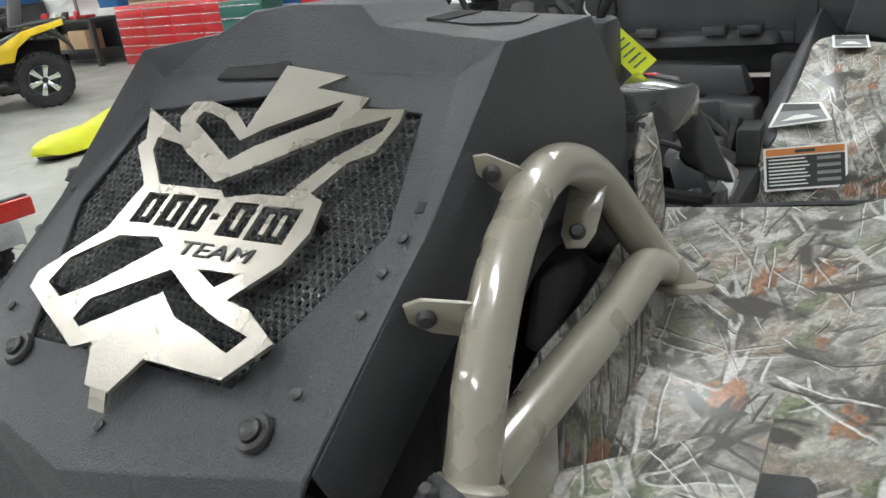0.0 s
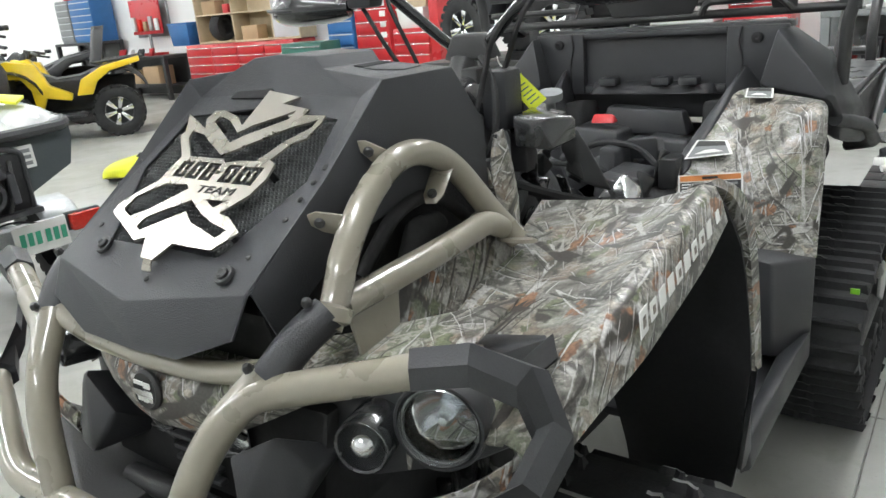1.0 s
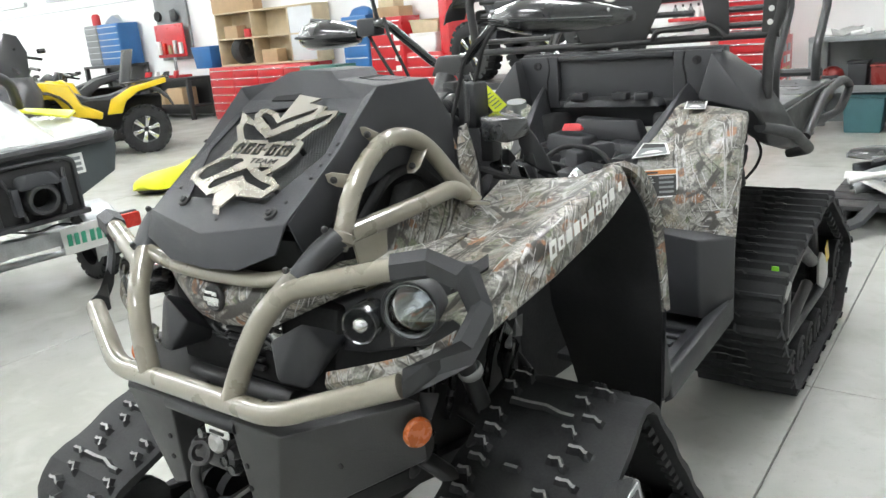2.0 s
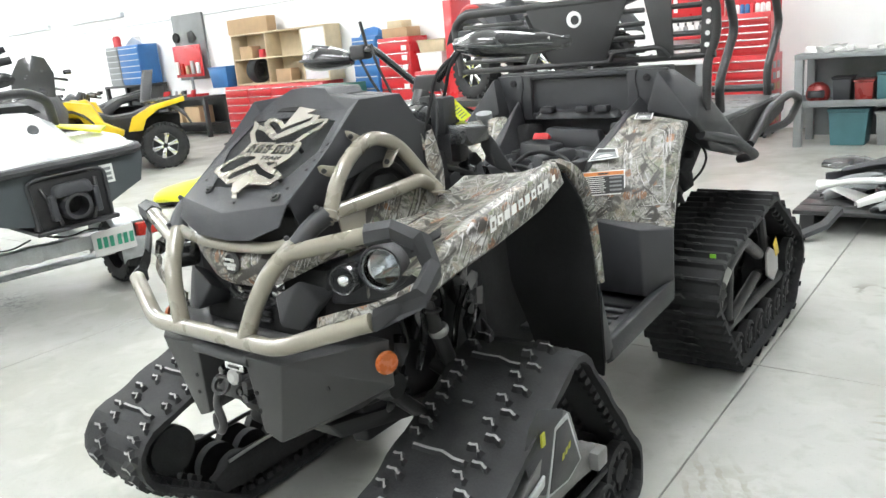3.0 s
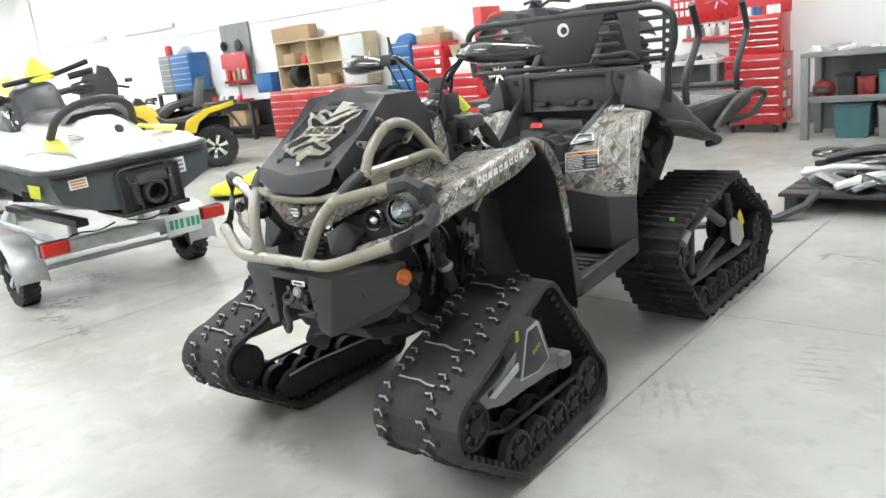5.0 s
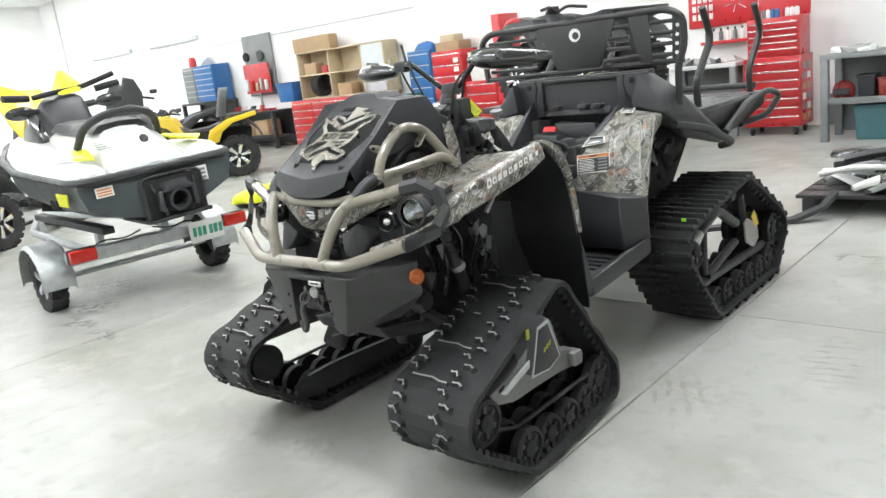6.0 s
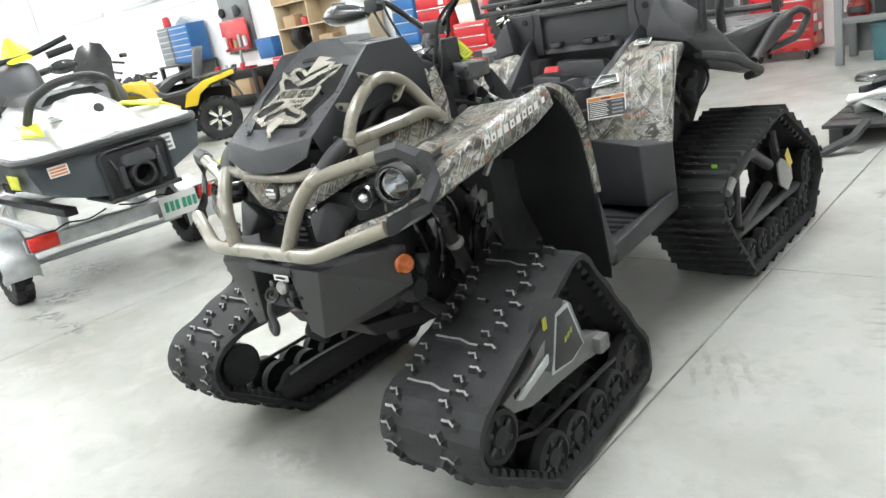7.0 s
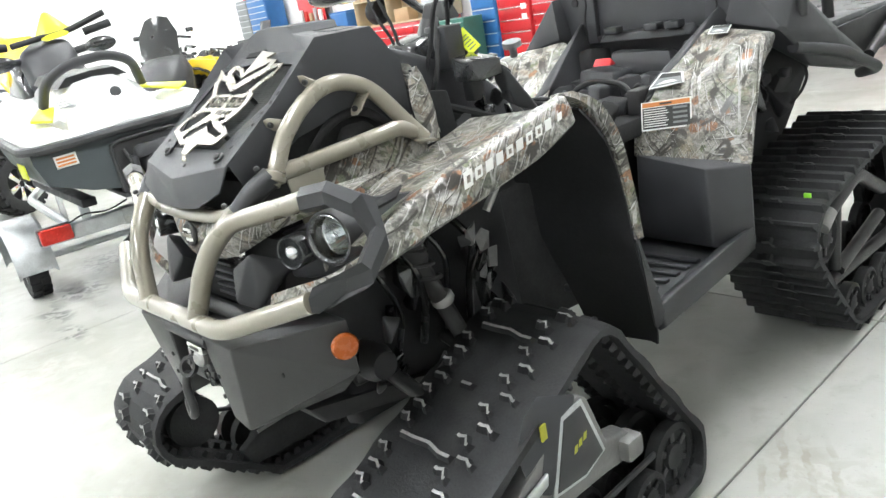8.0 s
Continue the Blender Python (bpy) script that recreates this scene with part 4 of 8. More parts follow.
def track(circles, xin, xout, lean, rear, sprocket, wheels, toe):
    """One rubber track unit: belt with cleats, road wheels, sprocket and frame. xin/xout at ground level."""
    LUGH = 0.022 if rear else 0.018
    circles = [(y, z, r) for y, z, r in circles]
    out = resample(hull2d([(y, z, r - LUGH) for y, z, r in circles]), 0.0461 if not rear else 0.070)
    n = len(out)
    sx = 1 if xout > xin else -1

    def X(x, z, y=0.0):
        return x + sx * (lean * z + toe * y)
    t = bmesh.new()
    rings = []
    cy, cz = sum(p[0] for p in out) / n, sum(p[1] for p in out) / n
    for i, (y, z) in enumerate(out):
        a, b = out[i - 1], out[(i + 1) % n]
        d = V((0, b[0] - a[0], b[1] - a[1])).normalized()
        nn = V((0, d.z, -d.y))
        if nn.dot(V((0, y - cy, z - cz))) < 0:
            nn = -nn
        ed = 0.007 if (i // 2) % 2 else 0.0
        prof = ((0.0 - ed, -0.022), (0.0 - ed, -0.004), (0.06, 0.0), (0.5, 0.0), (0.94, 0.0), (1.0 + ed, -0.004), (1.0 + ed, -0.022), (0.5, -0.022))
        ring = []
        for f, h in prof:
            p = V((0, y, z)) + nn * (h + (0.005 if (i // 2) % 2 and h > -0.01 else 0.0))
            ring.append(t.verts.new((X(lerp(xin, xout, f), p.z, p.y), p.y, p.z)))
        rings.append(ring)
        out[i] = (y, z, d, nn)
    for i in range(n):
        a, b = rings[i], rings[(i + 1) % n]
        for k in range(8):
            t.faces.new((a[k], a[(k + 1) % 8], b[(k + 1) % 8], b[k]))
    nub = bmesh.new()
    # drive nubs inside
    for i in range(0, n):
        y, z, d, nn = out[i]
        for f in (0.12, 0.5, 0.88):
            p = V((0, y, z)) - nn * 0.02
            c = V((X(lerp(xin, xout, f), p.z, p.y), p.y, p.z))
            e = 0.016
            w = V((0.018, 0, 0))
            q = [c - w - d * e, c + w - d * e, c + w + d * e, c - w + d * e]
            tip = [(p2 - c) * 0.6 + c - nn * 0.022 for p2 in q]
            vs = [nub.verts.new(p2) for p2 in q + tip]
            for f4 in ((4, 5, 6, 7), (0, 1, 5, 4), (1, 2, 6, 5), (2, 3, 7, 6), (3, 0, 4, 7)):
                nub.faces.new([vs[k2] for k2 in f4])
    unit = part("rear_track" if rear else "front_track", t, M_RUBBER, atv, "black rubber track belt with raised cleats", smooth=14)
    tagged(part("drive_lug_belt", nub, M_RUBBER, unit, "small rubber drive lugs inside the belt", smooth=0), kind="stuff")
    start = min(range(n), key=lambda q: (out[q][0] - 0.617) ** 2 + (out[q][1] - 0.662) ** 2)
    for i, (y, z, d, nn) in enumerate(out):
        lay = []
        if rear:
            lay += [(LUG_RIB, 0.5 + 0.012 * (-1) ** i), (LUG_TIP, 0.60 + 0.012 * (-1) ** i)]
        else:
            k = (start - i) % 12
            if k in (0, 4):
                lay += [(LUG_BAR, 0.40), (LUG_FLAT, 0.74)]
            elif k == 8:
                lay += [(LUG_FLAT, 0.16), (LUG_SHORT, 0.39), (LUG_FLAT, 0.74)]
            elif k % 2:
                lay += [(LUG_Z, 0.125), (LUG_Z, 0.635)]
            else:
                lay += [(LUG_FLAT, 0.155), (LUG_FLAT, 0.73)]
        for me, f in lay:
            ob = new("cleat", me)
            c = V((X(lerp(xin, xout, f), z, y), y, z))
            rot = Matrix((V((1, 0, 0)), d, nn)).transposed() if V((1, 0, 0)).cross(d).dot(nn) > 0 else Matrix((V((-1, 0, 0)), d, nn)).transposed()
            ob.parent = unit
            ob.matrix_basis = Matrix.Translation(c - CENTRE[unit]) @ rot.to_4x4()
    mid = lerp(xin, xout, 0.5)
    axis = V((sx, 0, 0))
    for y, z, r in wheels:
        for f in (0.86, 0.55, 0.2):
            c = (X(lerp(xin, xout, f), z, y), y, z)
            w = part("road_wheel", lathe([(r, -0.018), (r, 0.018), (r * 0.82, 0.024), (r * 0.76, 0.010), (r * 0.42, 0.008), (r * 0.38, 0.022), (r * 0.16, 0.026), (0, 0.026)], c, axis, 24), M_RUBBER, unit)
            if f == 0.86:
                for k in range(6):
                    sp = box(-0.004, 0.004, -r * 0.1, r * 0.1, r * 0.42, r * 0.74, 0.002)
                    bmesh.ops.rotate(sp, cent=(0, 0, 0), matrix=Matrix.Rotation(math.pi / 3 * k, 3, "X"), verts=sp.verts)
                    bmesh.ops.translate(sp, vec=V(c) + axis * 0.013, verts=sp.verts)
                    part("spoke", sp, M_STEEL_BLACK, w)
    if not rear:
        rail = [(X(lerp(xin, xout, f), zz, yy), yy, zz) for f in (0.05, 0.16) for yy, zz in ((0.30, 0.09), (0.27, 0.16), (0.36, 0.205), (0.92, 0.195), (1.0, 0.15), (0.95, 0.08))]
        part("slide_rail", hull(rail, 0.008), M_DARK, unit, "black slide rail")
        # bright thin tube standing in for the highlight on the rail's top edge
        part("rail_highlight", tube([(X(lerp(xin, xout, 0.04), zz, yy), yy, zz) for yy, zz in ((0.34, 0.205), (0.50, 0.215), (0.72, 0.205), (0.92, 0.198))], 0.006, 0.1, 8), M_ALU, unit)
    y, z, r = sprocket
    t = bmesh.new()
    for k in range(16):
        an = 2 * math.pi * k / 16
        q = [(X(mid, z, y) + dx, y + rr * math.cos(an + da), z + rr * math.sin(an + da)) for dx in (-0.06, 0.06) for rr, da in ((r * 0.8, -0.12), (r * 0.8, 0.12), (r, -0.06), (r, 0.06))]
        hull(q, bm=t)
    lathe([(r * 0.84, -0.05), (r * 0.84, 0.05), (r * 0.5, 0.06), (r * 0.3, 0.10), (0, 0.10)], (X(mid, z, y), y, z), axis, 24, t)
    part("sprocket", t, M_PLASTIC, unit)
    part("hub", tube([(0.2 * sx, y, z), (X(lerp(xin, xout, 0.7), z, y), y, z)], 0.05, 0, 14), M_STEEL_BLACK, unit)
    return unit, X


FL = [(0.125, 0.345, 0.140), (0.725, 0.577, 0.123), (1.03, 0.145, 0.130), (0.42, 0.142, 0.142)]
FW = [(0.16, 0.33, 0.085), (0.40, 0.115, 0.085), (0.56, 0.105, 0.075), (0.71, 0.105, 0.075), (0.86, 0.105, 0.075), (1.01, 0.15, 0.10)]
fl, XL = track(FL, 0.372, 0.758, -0.075, False, (0.70, 0.56, 0.09), FW, -0.07)
fr, XR = track(FL, -0.545, -0.895, 0.0, False, (0.70, 0.56, 0.09), FW, 0.0)
RL = [(2.00, 0.49, 0.155), (2.72, 0.625, 0.130), (3.22, 0.29, 0.165), (3.13, 0.142, 0.142), (2.28, 0.138, 0.138)]
RW = [(2.04, 0.46, 0.10), (2.28, 0.105, 0.08), (2.45, 0.105, 0.08), (2.62, 0.105, 0.08), (2.79, 0.105, 0.08), (2.96, 0.105, 0.08), (3.13, 0.13, 0.10), (3.2, 0.30, 0.10)]
rl, _x = track(RL, 0.30, 0.695, 0.0, True, (2.72, 0.61, 0.10), RW, 0.0)
rr_, _x = track(RL, -0.36, -0.755, 0.0, True, (2.72, 0.61, 0.10), RW, 0.0)

# cast side arms of the front units
for s, unit, xo in ((1, fl, 0.690), (-1, fr, -0.885)):
    arm = part("track_arm", prism([(xo, y, z) for y, z in ((0.190, 0.422), (0.330, 0.452), (0.410, 0.50), (0.500, 0.575), (0.575, 0.588), (0.604, 0.568), (0.658, 0.420), (0.745, 0.402), (0.768, 0.350), (0.735, 0.325), (0.640, 0.335), (0.480, 0.340), (0.330, 0.340), (0.235, 0.366))], (s * -0.055, 0, 0), 0.007), M_CAST, unit, "cast light grey track frame arm")
    part("cover_rim", prism([(xo + s * 0.001, y, z) for y, z in ((0.500, 0.572), (0.578, 0.580), (0.642, 0.408), (0.560, 0.378), (0.440, 0.388))], (s * 0.005, 0, 0), 0.002), M_GALV, arm, "pale raised rim of the cover")
    part("arm_cover", prism([(xo + s * 0.005, y, z) for y, z in ((0.508, 0.560), (0.570, 0.566), (0.628, 0.412), (0.556, 0.388), (0.455, 0.398))], (s * 0.004, 0, 0), 0.001), M_PLASTIC, arm, "black cover plate")
    part("arm_shield", hull([(xo + s * dx, y, z) for y, z, dx in ((0.397, 0.617, -0.012), (0.453, 0.647, -0.012), (0.570, 0.598, 0.0), (0.498, 0.572, 0.006), (0.438, 0.400, 0.006), (0.385, 0.430, -0.006), (0.363, 0.543, -0.012), (0.50, 0.60, -0.014), (0.42, 0.43, -0.014))], 0.004), M_COVER, arm, "dark grey shield beside the cover")
    part("sticker", prism([(xo + s * 0.001, y, z) for y, z in ((0.432, 0.583), (0.450, 0.585), (0.450, 0.548), (0.432, 0.546))], (s * 0.005, 0, 0)), M_OLIVE, arm, "small yellow sticker")
    for k in range(3):
        part("yellow_mark", prism([(xo + s * 0.009, 0.525 + k * 0.018, 0.462 + k * 0.008), (xo + s * 0.009, 0.537 + k * 0.018, 0.464 + k * 0.008), (xo + s * 0.009, 0.541 + k * 0.018, 0.482 + k * 0.008), (xo + s * 0.009, 0.530 + k * 0.018, 0.480 + k * 0.008)], (s * 0.001, 0, 0)), M_OLIVE, arm)
    part("arm_knob", box(min(xo - 0.03, xo + 0.03), max(xo - 0.03, xo + 0.03), 0.70, 0.765, 0.335, 0.395, 0.01), M_CAST, arm)
    part("arm_blade", prism([(xo + s * 0.002, y, z) for y, z in ((0.43, 0.470), (0.425, 0.440), (0.27, 0.395), (0.24, 0.410))], (s * 0.010, 0, 0), 0.003), M_GALV, arm)
    for y in (0.24, 0.31):
        part("arm_slot", prism([(xo + s * 0.001, y, 0.425), (xo + s * 0.001, y + 0.035, 0.433), (xo + s * 0.001, y + 0.028, 0.413), (xo + s * 0.001, y + 0.004, 0.408)], (s * 0.003, 0, 0), 0.001), M_DARK, arm)
    part("rail", tube([(xo - s * 0.06, 0.24, 0.25), (xo - s * 0.06, 0.40, 0.19), (xo - s * 0.06, 0.95, 0.20)], 0.009, 0.03, 8), M_STEEL_BLACK, unit)

# rear bodywork
for s in (1, -1):
    # camouflage rear quarter panel
    cols = [
        [(0.205, 1.66, 1.06), (0.215, 1.63, 1.03), (0.21, 1.60, 0.94), (0.21, 1.585, 0.865)],
        [(0.26, 1.80, 1.14), (0.28, 1.665, 1.075), (0.29, 1.61, 0.97), (0.30, 1.59, 0.855)],
        [(0.31, 1.95, 1.225), (0.39, 1.70, 1.085), (0.42, 1.62, 0.97), (0.42, 1.60, 0.845)],
        [(0.42, 1.93, 1.22), (0.48, 1.74, 1.15), (0.52, 1.66, 1.00), (0.53, 1.61, 0.838)],
        [(0.52, 1.90, 1.21), (0.565, 1.79, 1.19), (0.59, 1.70, 1.02), (0.600, 1.635, 0.838)],
        [(0.545, 1.95, 1.19), (0.565, 1.865, 1.165), (0.565, 1.75, 1.02), (0.555, 1.69, 0.85)],
        [(0.50, 2.02, 1.13), (0.50, 1.96, 1.10), (0.48, 1.84, 1.00), (0.45, 1.76, 0.86)]]
    runs = [smoothed(c, 11) for c in cols]
    dense = [[] for _ in range(37)]
    for j in range(11):
        for i, p in enumerate(smoothed([r[j] for r in runs], 37)):
            fold = 0.0045 * math.sin(2.2 * (i - 20)) * min(1, max(0, (i - 19) / 4)) * math.sin(math.pi * (0.1 + 0.8 * j / 10))
            dense[i].append((s * (p.x + fold), p.y - fold, p.z))
    rq = part("rear_quarter_panel", sheet(dense, 0.005), M_CAMO, atv, "camouflage print rear side panel", smooth=55)
    rq_left = rq if s > 0 else rq_left
    # footwell: board, walls, outer rail
    fw = part("footwell", hull([(s * p[0], p[1], p[2]) for p in ((0.22, 1.58, 0.87), (0.52, 1.50, 0.855), (0.602, 1.63, 0.838), (0.60, 1.64, 0.56), (0.535, 1.49, 0.60), (0.22, 1.56, 0.58), (0.22, 1.95, 0.85), (0.44, 1.93, 0.85), (0.44, 1.88, 0.58), (0.22, 1.95, 0.58))], 0.008), M_PLASTIC, atv, "black plastic footwell")
    t = box(0.20, 0.54, 1.14, 1.66, 0.535, 0.560, 0.006)
    bmesh.ops.scale(t, vec=(s, 1, 1), verts=t.verts)
    part("foot_board", t, M_PLASTIC, fw)
    for k in range(5):
        t = box(0.30, 0.50, 1.20 + k * 0.06, 1.228 + k * 0.06, 0.560, 0.572, 0.004)
        bmesh.ops.scale(t, vec=(s, 1, 1), verts=t.verts)
        part("tread_bar", t, M_PLASTIC, fw)
    part("foot_rail", hull([(s * p[0], p[1], p[2]) for p in ((0.535, 1.14, 0.56), (0.565, 1.13, 0.56), (0.545, 1.12, 0.47), (0.575, 1.13, 0.49), (0.60, 1.63, 0.64), (0.54, 1.52, 0.60), (0.60, 1.64, 0.55), (0.54, 1.55, 0.54))], 0.006), M_PLASTIC, fw)
    # wing beside the rear box
    wing = part("rear_wing", hull([(s * p[0], p[1], p[2]) for p in ((0.40, 2.0, 1.40), (0.42, 2.12, 1.40), (0.53, 2.16, 1.31), (0.56, 2.10, 1.20), (0.60, 2.30, 1.14), (0.58, 2.72, 0.96), (0.50, 2.75, 0.92), (0.36, 1.97, 1.24), (0.36, 2.2, 1.15), (0.57, 1.97, 1.19), (0.60, 2.42, 0.99), (0.55, 2.18, 1.04), (0.58, 2.08, 1.12))], 0.014), M_PLASTIC, atv, "black plastic rear wing", smooth=25)
    part("wing_rim", tube([(s * 0.56, 2.05, 1.13), (s * 0.612, 2.35, 1.06), (s * 0.60, 2.73, 0.93), (s * 0.50, 2.80, 0.90)], 0.022, 0.06, 10), M_PLASTIC, wing)

# dark space over the rear tracks
for s in (1, -1):
    void = part("rear_well", hull([(s * p[0], p[1], p[2]) for p in ((0.20, 1.95, 1.2), (0.40, 1.98, 1.16), (0.38, 1.90, 0.80), (0.20, 1.9, 0.6), (0.36, 2.7, 1.0), (0.20, 2.7, 0.6), (0.20, 2.7, 1.1))], 0.02), M_DARK, atv, "dark rear wheel well")
    random.seed(63)
    for k in range(14):
        x, y, z, w = random.uniform(0.36, 0.47), random.uniform(1.98, 2.22), random.uniform(0.78, 1.12), random.uniform(0.02, 0.055)
        part("well_fitting", hull([(s * (x + random.uniform(-1, 1) * w), y + random.uniform(-1, 1) * w, z + random.uniform(-1.5, 1.5) * w) for _ in range(10)], 0.005), M_LINER if k % 3 else M_BAR, void)
    part("hanging_wire", tube([(s * 0.50, 2.24, 1.06), (s * 0.52, 2.26, 1.0), (s * 0.50, 2.25, 0.94), (s * 0.47, 2.22, 0.90)], 0.006, 0.03, 6), M_DARK, void)

# rear box front wall with recess
bx = part("rear_box", box(-0.42, 0.42, 2.09, 2.16, 1.12, 1.415, 0.01), M_PLASTIC, atv, "black plastic box wall behind the open seat bay")
for (x0, x1, z0, z1) in ((-0.42, -0.24, 1.2, 1.405), (0.24, 0.42, 1.2, 1.405), (-0.24, 0.24, 1.385, 1.405), (-0.24, 0.24, 1.2, 1.23)):
    part("box_panel", box(x0, x1, 2.065, 2.092, z0, z1, 0.006), M_PLASTIC, bx)
for s in (1, -1):
    part("bolt", lathe([(0.016, 0), (0.016, 0.006), (0.006, 0.008), (0, 0.004)], (s * 0.33, 2.064, 1.37), (0, -1, 0), 16), M_DARK, bx)
for s in (1, -1):
    part("seam", tube([(s * 0.285, 2.064, 1.405), (s * 0.275, 2.063, 1.36), (s * 0.290, 2.063, 1.31), (s * 0.285, 2.063, 1.20)], 0.0035, 0.03, 6), M_LINER, bx)
part("ledge", hull([(-0.20, 2.02, 1.205), (0.20, 2.02, 1.205), (-0.22, 2.068, 1.205), (0.22, 2.068, 1.205), (-0.17, 2.03, 1.235), (0.17, 2.03, 1.235), (-0.20, 2.068, 1.245), (0.20, 2.068, 1.245)], 0.006), M_PLASTIC, bx)
for x in (-0.13, 0.05, 0.14):
    part("ledge_block", box(x - 0.03, x + 0.03, 2.0, 2.05, 1.235, 1.262, 0.006), M_PLASTIC, bx)
seat_bay = part("seat_bay", box(-0.24, 0.24, 1.02, 2.09, 0.93, 1.00, 0.015), M_DARK, atv, "open black seat bay with battery and airbox")
for (x0, x1, y0, y1, z0, z1) in ((-0.20, -0.02, 1.83, 2.02, 1.0, 1.125), (0.03, 0.19, 1.86, 2.03, 1.0, 1.09), (-0.19, -0.02, 1.40, 1.62, 1.0, 1.06), (0.04, 0.16, 1.50, 1.72, 1.0, 1.055), (-0.15, 0.15, 1.98, 2.07, 1.08, 1.17), (-0.20, -0.08, 1.68, 1.79, 1.0, 1.08), (0.10, 0.21, 1.34, 1.45, 1.0, 1.09), (-0.02, 0.04, 1.65, 1.80, 1.0, 1.10)):
    part("bay_cover", hull([(lerp(x0, x1, a), lerp(y0, y1, b), lerp(z0, z1, c)) for a, b, c in ((0, 0, 0), (1, 0, 0), (0, 1, 0), (1, 1, 0), (0.08, 0.12, 1), (0.92, 0.12, 0.9), (0.06, 0.94, 1), (0.9, 0.94, 0.8))], 0.010), M_PLASTIC, seat_bay)
for k in range(2):
    y = 1.36 + k * 0.30
    part("bay_hose", tube([(-0.18 + 0.05 * k, y - 0.05, 1.03), (-0.08 + 0.03 * (k % 3), y + 0.05, 1.11), (0.10 - 0.03 * (k % 2), y + 0.10, 1.09), (0.18, y + 0.03, 1.02)], 0.007 + 0.003 * (k % 2), 0.05, 7), M_RUBBER, seat_bay)
random.seed(31)
for k in range(30):
    x, y, z = random.uniform(-0.2, 0.2), random.uniform(1.06, 1.98), 1.0
    w, d, h = random.uniform(0.02, 0.06), random.uniform(0.03, 0.08), random.uniform(0.03, 0.11)
    if y < 1.3:
        z = 0.99
    part("bay_fitting", hull([(x + random.uniform(-1, 1) * w, y + random.uniform(-1, 1) * d, z + q * h) for q in (0, 0, 0, 0, 0.6, 0.8, 1, 1, 0.9)], 0.005), M_PLASTIC if k % 3 else M_DARK, seat_bay)
for x, y in ((-0.21, 1.50), (0.21, 1.66), (-0.21, 1.90)):
    part("bay_bracket", box(x - 0.025, x + 0.025, y - 0.05, y + 0.05, 1.0, 1.085, 0.006), M_STEEL_BLACK, seat_bay)
part("battery_cap", hull([(-0.13, 1.86, 1.135), (-0.05, 1.87, 1.135), (-0.13, 1.91, 1.135), (-0.05, 1.91, 1.135), (-0.125, 1.88, 1.165), (-0.06, 1.89, 1.165)], 0.006), M_RED, seat_bay, "red battery terminal cap")
for s in (1, -1):
    part("bay_side", hull([(s * 0.24, 1.62, 1.03), (s * 0.36, 2.06, 1.22), (s * 0.24, 2.06, 1.03), (s * 0.30, 2.06, 1.30), (s * 0.22, 1.70, 1.09), (s * 0.26, 1.62, 1.05)], 0.008), M_PLASTIC, seat_bay)

# headboard of the cargo bed
hb = part("headboard", tube([(-0.66, 2.12, 1.42), (-0.69, 2.12, 1.66), (-0.62, 2.12, 1.705), (0.52, 2.12, 1.705), (0.60, 2.12, 1.66), (0.605, 2.12, 1.52), (0.565, 2.12, 1.42), (0.56, 2.13, 1.22)], 0.019, 0.07, 12), M_STEEL_BLACK, atv, "black steel headboard rack with slats")
part("bottom_rail", tube([(-0.66, 2.12, 1.435), (0.60, 2.12, 1.445)], 0.014, 0, 10), M_STEEL_BLACK, hb)
for x0, x1 in ((-0.63, -0.29), (0.10, 0.30), (0.42, 0.56)):
    for k in range(4):
        part("slat", tube([(x0, 2.12, 1.48 + k * 0.055), (x1, 2.12, 1.48 + k * 0.055)], 0.011, 0, 8), M_STEEL_BLACK, hb)
cp = part("centre_plate", prism([(-0.27, 2.105, 1.70), (0.235, 2.105, 1.70), (0.12, 2.105, 1.45), (-0.15, 2.105, 1.45)], (0, 0.01, 0), 0.003), M_STEEL_BLACK, hb)
part("round_mark", lathe([(0.036, 0), (0.036, 0.003), (0, 0.003)], (-0.02, 2.104, 1.635), (0, -1, 0), 24), M_LABEL, cp, "round white mark")
part("mark_core", lathe([(0.020, 0), (0.020, 0.002), (0, 0.002)], (-0.014, 2.1005, 1.632), (0, -1, 0), 16), M_STEEL_BLACK, cp)
part("side_plate", prism([(0.30, 2.108, 1.70), (0.42, 2.108, 1.70), (0.43, 2.108, 1.45), (0.36, 2.108, 1.45)], (0, 0.008, 0), 0.002), M_STEEL_BLACK, hb)
part("grab_loop", tube([(0.15, 2.095, 1.445), (0.17, 2.085, 1.48), (0.38, 2.085, 1.49), (0.42, 2.095, 1.445)], 0.011, 0.03, 8), M_STEEL_BLACK, hb)
for k in range(4):
    part("plate_hole", lathe([(0.010, 0), (0.010, 0.002), (0, 0.002)], (0.578 - 0.003 * k, 2.106, 1.62 - 0.045 * k), (0, -1, 0), 12), M_LABEL, hb)
part("end_plate", prism([(0.55, 2.108, 1.69), (0.60, 2.108, 1.64), (0.60, 2.108, 1.45), (0.54, 2.108, 1.45)], (0, 0.008, 0), 0.002), M_STEEL_BLACK, hb)

# dark bed steel with pale grey patches mixed into its colour
M_BED = mat("pale-patched dark steel", (0.09, 0.095, 0.10), 0.32, metal=0.4, vary=0.3, scale=9, bump=0.02, dirt=(0.3, 0.3, 0.3), dirt_amount=0.5)
